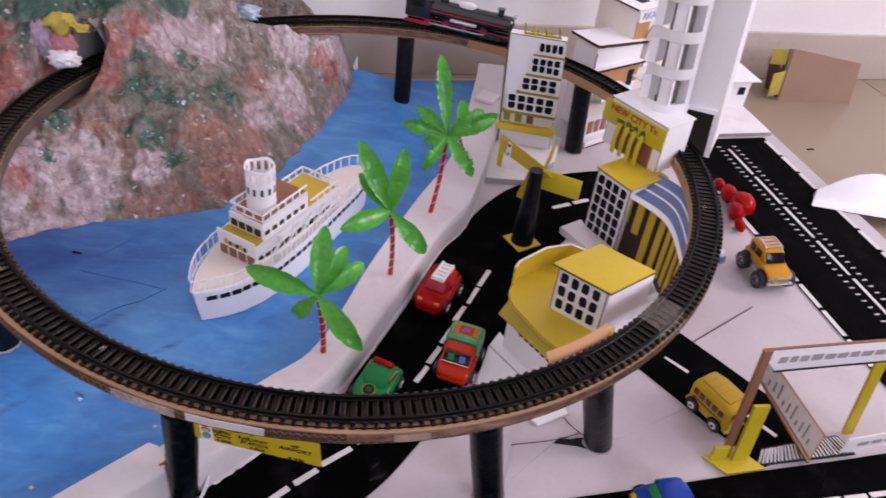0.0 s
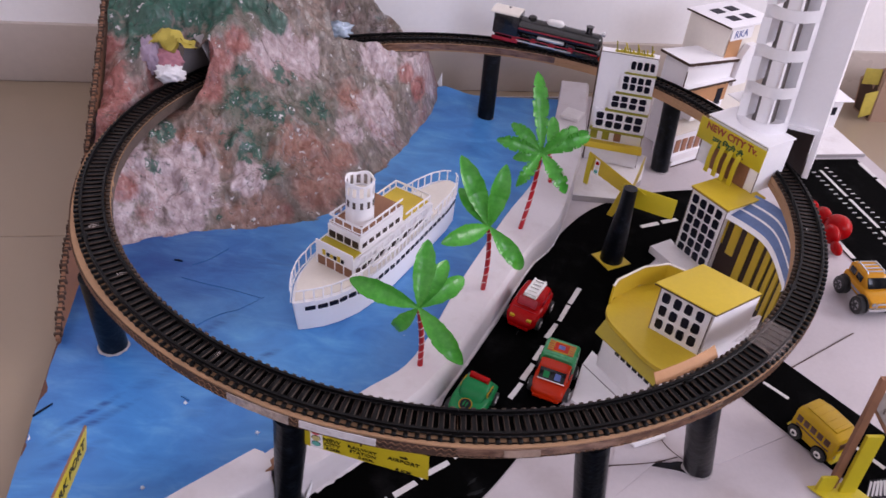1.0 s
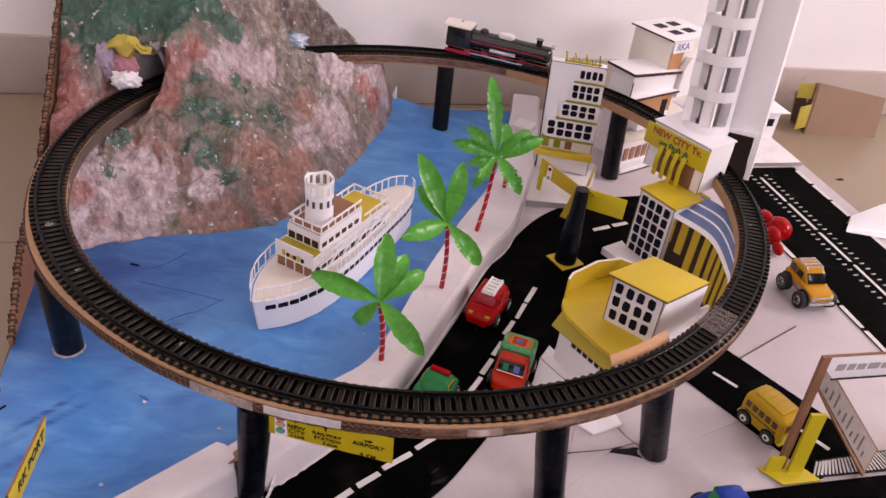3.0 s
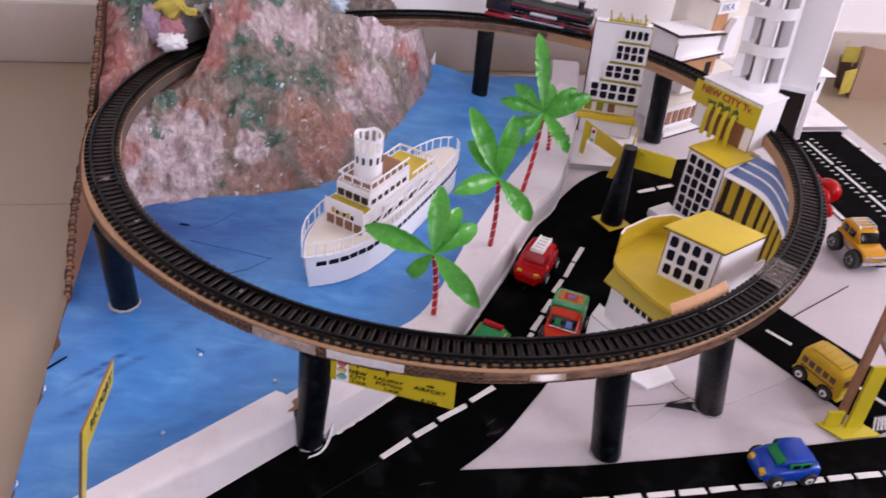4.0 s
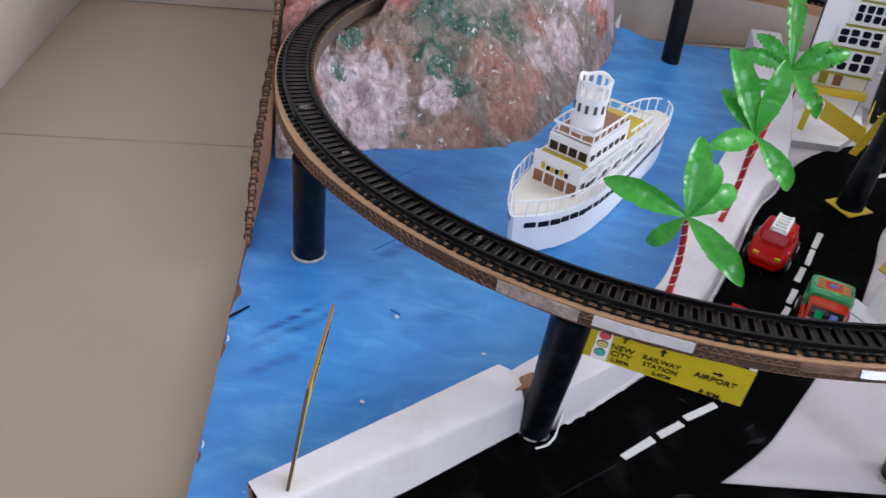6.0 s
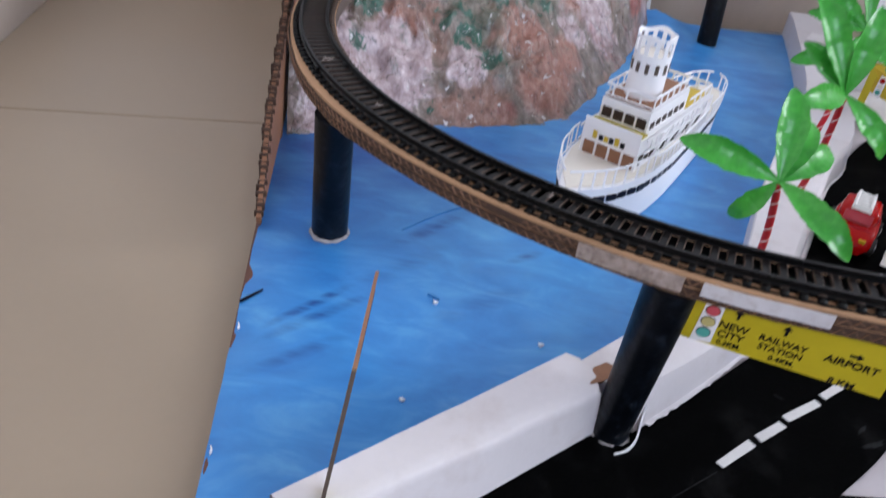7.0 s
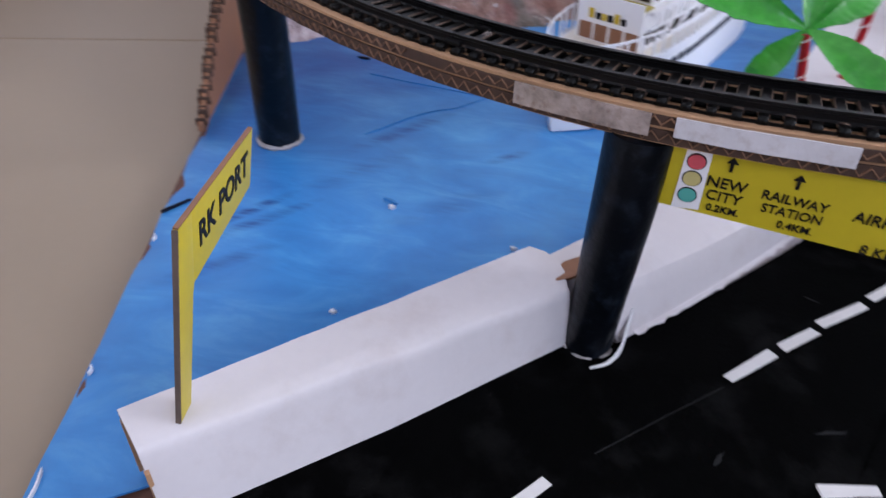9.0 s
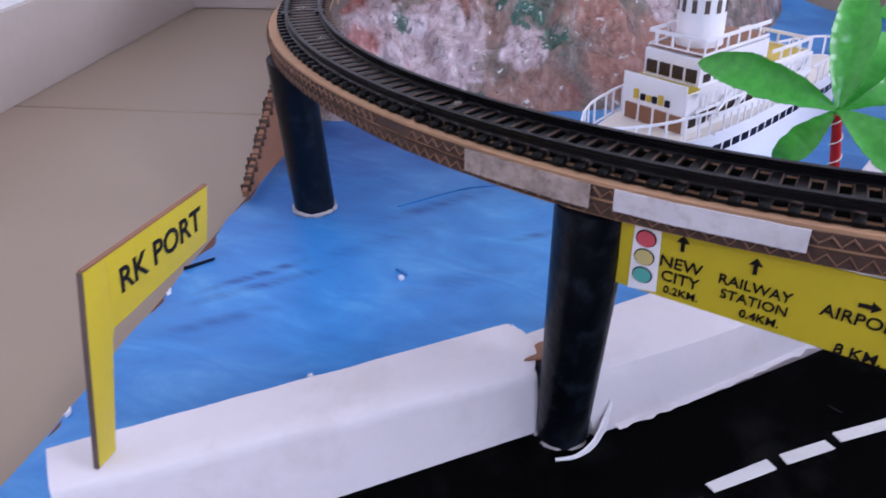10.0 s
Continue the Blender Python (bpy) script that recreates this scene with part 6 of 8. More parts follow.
def truck():
    r = vehicle("toy_truck", "orange plastic toy van with a green rear box", 0.0133, 0.6238, -0.31, -0.95)
    r.scale = (0.86, 0.95, 0.84)
    part("body", body_loft([(-0.031, 0.0150, 0.005, 0.018, 0.4), (-0.028, 0.0178, 0.003, 0.020, 0.35), (0.004, 0.0182, 0.003, 0.0205, 0.35), (0.020, 0.0178, 0.003, 0.0195, 0.38), (0.028, 0.0160, 0.003, 0.0145, 0.45), (0.0305, 0.012, 0.005, 0.011, 0.6)]), M_ORANGETOY, r)
    part("cab", body_loft([(-0.004, 0.0152, 0.018, 0.0325, 0.4), (-0.002, 0.0162, 0.018, 0.0345, 0.38), (0.0095, 0.0160, 0.018, 0.0338, 0.4), (0.0195, 0.0150, 0.017, 0.0215, 0.5)]), M_ORANGETOY, r)
    bx = part("rear_box", body_loft([(-0.0325, 0.0155, 0.014, 0.0360, 0.3), (-0.0300, 0.0178, 0.012, 0.0395, 0.28), (-0.006, 0.0180, 0.012, 0.0395, 0.28), (-0.0035, 0.0160, 0.014, 0.0370, 0.3)]), M_GREENTOY2, r, "green plastic rear box")
    st = part("sticker", box(-0.0265, -0.0095, -0.0135, 0.0135, 0.0393, 0.0398), M_YELTOY, bx, "printed yellow and red roof sticker")
    part("sticker_panel", box(-0.0248, -0.0112, -0.0075, 0.0075, 0.0397, 0.0401), M_ORANGETOY, st)
    part("sticker_mark", box(-0.0212, -0.0150, -0.0032, 0.0032, 0.0400, 0.0404, 0.0002), M_BLUEINK, st)
    for k in range(5):
        for s in (-1, 1):
            part("sticker_bar", box(-0.0255 + k * 0.0036, -0.0240 + k * 0.0036, s * 0.0106 - 0.0026, s * 0.0106 + 0.0026, 0.0397, 0.0401), M_CRIMSON, st)
    sh = Matrix.Translation((0.0148, 0, 0.0272)) @ Matrix.Rotation(radians(52), 4, "Y")
    part("windscreen", box(-0.0062, 0.0062, -0.0132, 0.0132, -0.0006, 0.0010, 0.0005, m=sh), M_GLASSDK, r, "dark windscreen with a white edge")
    part("windscreen_edge", box(0.0064, 0.0072, -0.0138, 0.0138, -0.0004, 0.0012, m=sh), M_TOYWHITE, r)
    for s in (-1, 1):
        # plain coloured patch standing in for a figure in the windscreen
        part("driver_seat", box(-0.0030, 0.0045, s * 0.0058 - 0.0030, s * 0.0058 + 0.0030, 0.0008, 0.0014, 0.0004, m=sh), M_BLUEINK if s > 0 else M_GREENTOY, r)
        part("side_window", box(-0.0005, 0.0100, s * 0.0160 - 0.0006, s * 0.0160 + 0.0008, 0.0225, 0.0305, 0.0005), M_GLASSDK, r)
        for xx in (-0.0185, 0.0185):
            wheel(r, xx, s * 0.0182, 0.0082, 0.0056, M_TOYWHITE)
    part("bumper", box(0.0275, 0.0318, -0.0140, 0.0140, 0.0035, 0.0075, 0.0012), M_ORANGETOY, r)


def green_car():
    r = vehicle("toy_car", "green plastic toy beetle car with a red roof rack", -0.0640, 0.5825, -0.42, -0.91)
    part("body", body_loft([(-0.0255, 0.010, 0.006, 0.014, 0.6), (-0.023, 0.0155, 0.004, 0.0175, 0.5), (-0.010, 0.0172, 0.003, 0.0190, 0.45), (0.008, 0.0172, 0.003, 0.0185, 0.48), (0.019, 0.0150, 0.003, 0.0165, 0.6), (0.0245, 0.0105, 0.004, 0.0125, 0.7), (0.0260, 0.0050, 0.006, 0.0095, 0.8)]), M_GREENTOY, r)
    part("cabin", body_loft([(-0.0205, 0.0095, 0.014, 0.0205, 0.6), (-0.016, 0.0132, 0.014, 0.0262, 0.5), (-0.003, 0.0136, 0.014, 0.0275, 0.5), (0.0055, 0.0120, 0.014, 0.0235, 0.55), (0.0095, 0.0090, 0.014, 0.0185, 0.6)]), M_GREENTOY, r)
    part("roof_rack", tube([(-0.0125, -0.0095, 0.0278), (-0.0125, 0.0095, 0.0278)], 0.0031, 12), M_REDTOY, r, "red rolled roof rack")
    m = Matrix.Translation((0.0150, 0, 0.0176)) @ Matrix.Rotation(radians(12), 4, "Y")
    bd = part("bonnet_badge", tube([(0, 0, 0), (0, 0, 0.0010)], 0.0062, 24, m=m), M_YELTOY, r, "round badge on the bonnet")
    part("badge_centre", tube([(0, 0, 0.0006), (0, 0, 0.0014)], 0.0054, 24, m=m), M_INK, bd)
    for s in (-1, 1):
        part("badge_bar", box(-0.0025, 0.0025, s * 0.0014 - 0.0006, s * 0.0014 + 0.0006, 0.0013, 0.0017, m=m), M_GREENTOY, bd)
        part("side_window", box(-0.0135, -0.0010, s * 0.0134 - 0.0006, s * 0.0134 + 0.0008, 0.0185, 0.0238, 0.0005), M_YELTOY, r)
        part("side_glass", box(-0.0122, -0.0022, s * 0.0136 - 0.0006, s * 0.0136 + 0.0010, 0.0192, 0.0231, 0.0004), M_GLASSDK, r)
        for xx in (-0.0145, 0.0145):
            wheel(r, xx, s * 0.0160, 0.0068, 0.0052, M_TOYWHITE)


def bus():
    r = vehicle("toy_bus", "yellow plastic toy bus on the side road", 0.2575, 0.5845, 0.52, -0.854, 0.0028)
    r.scale = (0.86, 0.90, 0.84)
    part("body", body_loft([(-0.0270, 0.0130, 0.008, 0.034, 0.35), (-0.0255, 0.0170, 0.005, 0.0385, 0.3), (-0.010, 0.0180, 0.004, 0.0415, 0.28), (0.016, 0.0180, 0.004, 0.0410, 0.28), (0.0255, 0.0168, 0.004, 0.0375, 0.32), (0.0275, 0.0140, 0.006, 0.033, 0.4)]), M_YELTOY, r)
    part("roof_panel", box(-0.020, 0.018, -0.0115, 0.0115, 0.0405, 0.0425, 0.0009), M_YELTOY, r)
    for k in range(4):
        part("roof_rib", box(-0.0165 + k * 0.0095, -0.0150 + k * 0.0095, -0.0105, 0.0105, 0.0424, 0.0430, 0.0002), M_YELTOY, r)
    part("bumper", box(0.0260, 0.0300, -0.0150, 0.0150, 0.0050, 0.0080, 0.0010), M_YELLOWB, r)
    part("rear_bumper", box(-0.0295, -0.0255, -0.0150, 0.0150, 0.0050, 0.0080, 0.0010), M_YELLOWB, r)
    for s in (-1, 1):
        for k in range(5):
            part("side_window", box(-0.0215 + k * 0.0088, -0.0215 + k * 0.0088 + 0.0066, s * 0.0180 - 0.0006, s * 0.0180 + 0.0004, 0.0245, 0.0325, 0.0006), M_BROWNGLASS, r)
        part("side_stripe", box(-0.0200, 0.0220, s * 0.0179 - 0.0004, s * 0.0179 + 0.0004, 0.0190, 0.0208), M_BROWNGLASS, r)
        part("headlight", tube([(0.0255, s * 0.0105, 0.0130), (0.0278, s * 0.0105, 0.0130)], 0.0024, 12), M_CHROME, r)
        for xx in (-0.0165, 0.0155):
            part("wheel_arch", tube([(xx, s * 0.0174, 0.0085), (xx, s * 0.0184, 0.0085)], 0.0094, 20), M_GLASSDK, r)
            wheel(r, xx, s * 0.0176, 0.0080, 0.0052, M_TOYWHITE)
    part("windscreen", box(0.0262, 0.0276, -0.0130, 0.0130, 0.0230, 0.0335, 0.0006), M_BROWNGLASS, r)
    for k in range(3):
        part("grille_bar", box(0.0262, 0.0284, -0.0105, 0.0105, 0.0085 + k * 0.0034, 0.0104 + k * 0.0034, 0.0005), M_YELLOWB, r)


def jeep():
    r = vehicle("toy_jeep", "amber plastic toy jeep with big black wheels", 0.3800, 0.8050, 0.19, -0.98, 0.0022)
    r.scale = (0.92, 0.88, 0.9)
    part("chassis", box(-0.030, 0.031, -0.0130, 0.0130, 0.0110, 0.0170, 0.001), M_GLASSDK, r)
    part("body", body_loft([(-0.0310, 0.0165, 0.015, 0.027, 0.3), (-0.029, 0.0185, 0.015, 0.0295, 0.25), (0.010, 0.0188, 0.015, 0.0295, 0.25), (0.028, 0.0182, 0.015, 0.0265, 0.28), (0.0310, 0.0165, 0.016, 0.0245, 0.35)]), M_ORTOY, r)
    part("cabin", body_loft([(-0.0285, 0.0150, 0.027, 0.0420, 0.3), (-0.0260, 0.0162, 0.027, 0.0445, 0.28), (-0.003, 0.0162, 0.027, 0.0450, 0.28), (0.0030, 0.0152, 0.027, 0.0425, 0.32), (0.0120, 0.0145, 0.027, 0.0300, 0.4)]), M_ORTOY, r)
    m = Matrix.Translation((0.0082, 0, 0.0365)) @ Matrix.Rotation(radians(55), 4, "Y")
    part("windscreen", box(-0.0070, 0.0070, -0.0128, 0.0128, -0.0012, 0.0010, 0.0006, m=m), M_GLASSDK, r)
    for s in (-1, 1):
        for k in range(2):
            part("side_window", box(-0.0245 + k * 0.0135, -0.0130 + k * 0.0135, s * 0.0161 - 0.0006, s * 0.0161 + 0.0008, 0.0315, 0.0405, 0.0008), M_GLASSDK, r)
        part("roof_bar", tube([(-0.022, s * 0.0115, 0.0450), (-0.020, s * 0.0120, 0.0478), (-0.002, s * 0.0120, 0.0478), (0.0, s * 0.0115, 0.0450)], 0.0009, 8), M_CHROME, r)
        part("sill_stripe", box(-0.027, 0.024, s * 0.0186 - 0.0004, s * 0.0186 + 0.0005, 0.0195, 0.0225), M_CHROME, r)
        part("headlight", tube([(0.0300, s * 0.0125, 0.0215), (0.0322, s * 0.0125, 0.0215)], 0.0028, 14), M_CHROME, r)
        for xx in (-0.0195, 0.0195):
            part("wheel_arch", tube([(xx, s * 0.0172, 0.0135), (xx, s * 0.0196, 0.0135)], 0.0125, 20), M_TYRE, r)
            wh_y = s * 0.0215
            wheel(r, xx, wh_y, 0.0115, 0.0105, M_CHROME)
            for k in range(5):
                mm = Matrix.Translation((xx, wh_y + s * 0.0062, 0.0115)) @ Matrix.Rotation(2 * math.pi * k / 5, 4, "Y")
                part("spoke_gap", box(0.0024, 0.0058, -0.0004, 0.0004, -0.0013, 0.0013, 0.0003, m=mm), M_TYRE, r)
    for k in range(4):
        part("roof_rail", tube([(-0.021 + k * 0.0065, -0.0120, 0.0480), (-0.021 + k * 0.0065, 0.0120, 0.0480)], 0.0008, 6), M_CHROME, r)
    part("bumper", box(0.0305, 0.0345, -0.0185, 0.0185, 0.0125, 0.0165, 0.0012), M_CHROME, r, "silver plastic bull bar")
    part("bull_bar", tube([(0.0335, -0.0110, 0.0150), (0.0350, -0.0105, 0.0255), (0.0350, 0.0105, 0.0255), (0.0335, 0.0110, 0.0150)], 0.0011, 8), M_CHROME, r)


def blue_car():
    r = vehicle("toy_car", "glossy blue plastic toy car on the front road", 0.1820, 0.4760, -0.975, -0.20, 0.0026)
    r.scale = (0.92, 0.92, 0.90)
    part("body", body_loft([(-0.0290, 0.0100, 0.006, 0.0150, 0.6), (-0.0265, 0.0155, 0.004, 0.0190, 0.5), (-0.010, 0.0176, 0.003, 0.0215, 0.45), (0.010, 0.0176, 0.003, 0.0205, 0.48), (0.0225, 0.0155, 0.003, 0.0175, 0.55), (0.0280, 0.0115, 0.004, 0.0135, 0.65), (0.0295, 0.0060, 0.006, 0.0105, 0.8)]), M_BLUETOY, r)
    part("cabin", body_loft([(-0.0225, 0.0105, 0.016, 0.0235, 0.6), (-0.017, 0.0140, 0.016, 0.0300, 0.5), (-0.001, 0.0145, 0.016, 0.0315, 0.48), (0.0085, 0.0125, 0.016, 0.0265, 0.55), (0.0130, 0.0095, 0.016, 0.0205, 0.6)]), M_BLUETOY, r)
    for s in (-1, 1):
        gl = part("side_window", box(-0.0150, 0.0065, s * 0.0144 - 0.0006, s * 0.0144 + 0.0010, 0.0205, 0.0272, 0.0008), M_GREENTOY, r, "green printed window sticker")
        for k in range(2):
            part("window_mark", box(-0.0130 + k * 0.0095, -0.0060 + k * 0.0095, s * 0.0146 - 0.0006, s * 0.0146 + 0.0012, 0.0215, 0.0262, 0.0006), M_GLASSDK, gl)
        part("headlight", tube([(0.0245, s * 0.0085, 0.0120), (0.0288, s * 0.0080, 0.0115)], [0.0042, 0.0034], 14), M_YELTOY, r, "yellow headlight")
        for xx in (-0.0160, 0.0155):
            wheel(r, xx, s * 0.0168, 0.0074, 0.0052, M_TOYWHITE)
    m = Matrix.Translation((0.0112, 0, 0.0245)) @ Matrix.Rotation(radians(48), 4, "Y")
    part("windscreen", box(-0.0045, 0.0045, -0.0098, 0.0098, -0.0004, 0.0010, 0.0005, m=m), M_GREENTOY, r)


M_GREENTOY2 = paint("mint_plastic", (0.04, 0.31, 0.11), 0.28, 0.06, 30, 300, 0.03, coat=0.3)
M_BROWNGLASS = paint("brown_print", (0.085, 0.034, 0.016), 0.35, 0.2, 60, 300, 0.03)
red_car()
truck()
green_car()
bus()
jeep()
blue_car()


# ---- locomotive, on the far side of the loop ----
def locomotive(deg):
    a = radians(deg)
    # clockwise round the circle: it heads along minus the tangent
    head = Vector((math.sin(a), -math.cos(a), 0))
    p = ring_pt(deg, R - 0.0045, BED + 0.0068)
    r = thing("locomotive", "black plastic toy steam locomotive with cream cab roof on track", "locomotive", pose(p.x, p.y, p.z, 0, 0, math.degrees(math.atan2(head.y, head.x))))
    part("running_board", box(-0.078, 0.082, -0.0125, 0.0125, 0.0095, 0.0115, 0.0006), M_LOCO, r)
    part("boiler", tube([(0.076, 0, 0.0250), (0.075, 0, 0.0250), (0.040, 0, 0.0250), (-0.044, 0, 0.0255)], [0.0108, 0.0122, 0.0124, 0.0128], 30), M_LOCO, r)
    for x in (0.050, 0.022, -0.006, -0.030):
        part("boiler_band", tube([(x - 0.0010, 0, 0.0251), (x + 0.0010, 0, 0.0251)], 0.0131, 30), M_LOCO, r)
    part("smokebox_door", tube([(0.0755, 0, 0.0250), (0.0785, 0, 0.0250), (0.0800, 0, 0.0250)], [0.0110, 0.0085, 0.0030], 26), M_LOCO, r)
    part("headlight", tube([(0.0760, 0, 0.0385), (0.0815, 0, 0.0385)], [0.0032, 0.0036], 14), M_CHROME, r)
    part("chimney", tube([(0.058, 0, 0.0350), (0.058, 0, 0.0440), (0.058, 0, 0.0455)], [0.0044, 0.0048, 0.0060], 18), M_LOCO, r)
    part("dome", body_loft([(-0.004, 0.0030, 0.034, 0.0405, 0.7), (0.000, 0.0062, 0.033, 0.0430, 0.6), (0.016, 0.0066, 0.033, 0.0435, 0.6), (0.021, 0.0032, 0.034, 0.0405, 0.7)]), M_TOYWHITE, r, "long cream steam dome")
    part("sand_dome", tube([(-0.026, 0, 0.0350), (-0.026, 0, 0.0410), (-0.026, 0, 0.0428)], [0.0068, 0.0062, 0.0030], 20), M_LOCO, r)
    part("cab", box(-0.080, -0.042, -0.0145, 0.0145, 0.0110, 0.0420, 0.001), M_LOCO, r)
    rings = []
    for x in (-0.085, -0.043):
        rings.append([(x, 0.0168 * math.cos(math.pi * k / 10), 0.0420 + 0.0038 * math.sin(math.pi * k / 10)) for k in range(11)] + [(x, -0.0168, 0.0408), (x, 0.0168, 0.0408)])
    rf = part("cab_roof", loft(rings), M_CREAM, r, "curved cream cab roof")
    part("roof_hole", tube([(-0.062, 0.003, 0.0450), (-0.062, 0.003, 0.0462)], 0.0022, 14), M_LOCO, rf)
    for s in (-1, 1):
        part("cab_window", box(-0.072, -0.052, s * 0.0146 - 0.0006, s * 0.0146 + 0.0006, 0.0270, 0.0365, 0.0005), M_GLASSDK, r)
        part("side_stripe", box(-0.076, 0.078, s * 0.0129 - 0.0004, s * 0.0129 + 0.0004, 0.0098, 0.0112), M_CRIMSON, r, "dark red side stripe")
        part("boiler_stripe", box(-0.042, 0.070, s * 0.0132 - 0.0006, s * 0.0132 + 0.0006, 0.0236, 0.0252), M_CRIMSON, r, "dark red boiler stripe")
        part("air_tank", tube([(-0.012, s * 0.0125, 0.0165), (-0.010, s * 0.0125, 0.0165), (0.026, s * 0.0125, 0.0165), (0.028, s * 0.0125, 0.0165)], [0.0020, 0.0030, 0.0030, 0.0020], 14), M_CHROME, r, "silver air tank")
        part("cylinder", box(0.044, 0.066, s * 0.0130 - 0.0032, s * 0.0130 + 0.0032, 0.0030, 0.0105, 0.0014), M_LOCO, r)
        part("coupling_rod", box(-0.044, 0.040, s * 0.0122 - 0.0006, s * 0.0122 + 0.0006, 0.0044, 0.0070, 0.0004), M_CHROME, r, "silver coupling rod")
        part("firebox_side", box(-0.080, -0.040, s * 0.0126 - 0.0008, s * 0.0126 + 0.0008, 0.0010, 0.0062, 0.0006), M_CRIMSON, r, "red lower side under the cab")
        for xx in (-0.046, -0.018, 0.010, 0.038):
            wh = part("wheel", tube([(xx, s * 0.0088, 0.0086), (xx, s * 0.0112, 0.0086)], 0.0086, 24), M_LOCO, r)
            part("rim", tube([(xx, s * 0.0111, 0.0086), (xx, s * 0.0116, 0.0086)], [0.0046, 0.0042], 18), M_CRIMSON, wh)
    part("buffer_beam", box(0.0800, 0.0840, -0.0125, 0.0125, 0.0045, 0.0105, 0.0008), M_ORANGETOY, r, "orange-red buffer beam")
    part("undercarriage", box(-0.078, 0.078, -0.0070, 0.0070, 0.0026, 0.0096, 0.0006), M_LOCO, r)


locomotive(73.0)


def tunnel_scrap():
    """Crumpled paper stuck beside the tunnel mouths."""
    def crumple(at, sc, seed):
        bm = bmesh.new()
        bmesh.ops.create_icosphere(bm, subdivisions=4, radius=1)
        for v in bm.verts:
            n = noise.noise(v.co * 2.2 + Vector(at) * 30)
            f = 0.9 + 0.40 * n + 0.30 * (1 - 2.4 * abs(noise.noise(v.co * 3.1 + Vector(at) * 4))) + 0.16 * (1 - 2 * abs(noise.noise(v.co * 6.5 + Vector((seed, 0, 0)))))
            v.co = Vector((v.co.x * sc[0], v.co.y * sc[1], v.co.z * sc[2])) * f
        return bm
    for nm, mt, at, sc, lab in (("tissue_scrap", M_PINK, (-0.4600, 0.9480, 0.1440), (0.014, 0.007, 0.014), "crumpled rose tissue paper at the tunnel mouth"),
                                ("tissue_scrap", M_PAPER, (-0.4575, 0.9400, 0.1305), (0.0150, 0.009, 0.0095), "crumpled white tissue paper at the tunnel mouth"),
                                ("tissue_scrap", M_LILAC, (-0.4800, 0.9450, 0.1500), (0.0085, 0.008, 0.0190), "crumpled lilac tissue paper at the tunnel mouth"),
                                ("plastic_scrap", M_FILMBLUE, (-0.2990, 1.1460, 0.1230), (0.024, 0.012, 0.010), "crumpled clear bluish plastic beside the track")):
        ob = part(nm, crumple(at, sc, at[0] * 50), mt, angle=14)
        ob.matrix_basis = pose(*at, 0, 0, 8)
        tagged(ob, lab, "paper" if mt is not M_FILMBLUE else "plastic")
    # limp yellow sheet over the mouth, one tongue hanging down
    rows = []
    for i in range(15):
        t = i / 14
        x = -0.4790 + 0.054 * t
        top = 0.1700 + 0.014 * math.sin(math.pi * min(1.0, t * 1.15)) + 0.002 * noise.noise(Vector((t * 9, 1, 0)))
        drop = 0.010 + 0.022 * math.exp(-((t - 0.45) / 0.16) ** 2) - 0.005 * t
        rows.append([(x + 0.003 * k / 5 * math.sin(i), 0.9500 - 0.010 * math.sin(math.pi * k / 6) + 0.0075 * noise.noise(Vector((t * 7, k * 0.8, 4))), top - drop * k / 5) for k in range(6)])
    bm = loft(rows, closed=False)
    res = bmesh.ops.extrude_face_region(bm, geom=bm.faces[:])
    for v in res["geom"]:
        if isinstance(v, bmesh.types.BMVert):
            v.co.y += 0.0008
    bmesh.ops.recalc_face_normals(bm, faces=bm.faces)
    ob = part("paper_scrap", bm, M_YELLOWDULL, angle=30)
    tagged(ob, "limp dull yellow paper hanging over the tunnel mouth", "paper")


M_PINK = paint("pink_tissue", (0.50, 0.22, 0.27), 0.7, 0.2, 40, 200, 0.2)
M_LILAC = paint("lilac_tissue", (0.44, 0.34, 0.44), 0.7, 0.2, 40, 200, 0.2)
M_FILMBLUE = paint("bluish_clear_plastic", (0.42, 0.50, 0.60), 0.12, 0.35, 60, 200, 0.3, coat=0.5, dirt_or_glint=(0.12, 0.20, 0.28))
M_YELLOWDULL = paint("dull_yellow_paper", (0.48, 0.38, 0.06), 0.6, 0.2, 40, 200, 0.2)
tunnel_scrap()


# ---- model buildings ----
def panel_box(root, name, a, b, depth, z0, z1, mt, lab="", bev=0.0006):
    """A box whose front runs from a to b (front on the right of a->b), going back by depth."""
    m = face_frame(a, b, 0.0)
    L = (Vector(b) - Vector(a)).length
    bm = box(0, L, z0, z1, -depth, 0, bev, m=m)
    wobble(bm, 0.0006, 25, a[0] * 40)
    return part(name, bm, mt, root, lab), m, L


def windows(parent, m, xs, ys, w, h, mt, name="window", jit=0.0005):
    """Windows brushed in ink, each with rounded, uneven corners, slightly proud of a face frame."""
    for y in ys:
        for x in xs:
            cx, cy, poly = x + w / 2 + random.uniform(-jit, jit), y + h / 2 + random.uniform(-jit, jit), []
            for k in range(12):
                a = 2 * math.pi * (k + 0.5) / 12
                c, s = math.cos(a), math.sin(a)
                q = 1 + random.uniform(-0.07, 0.07)
                poly.append((cx + math.copysign(abs(c) ** 0.45, c) * w / 2 * q, cy + math.copysign(abs(s) ** 0.45, s) * h / 2 * q))
            part(name, prism(poly, 0.0002, 0.0008, m=m), mt, parent)


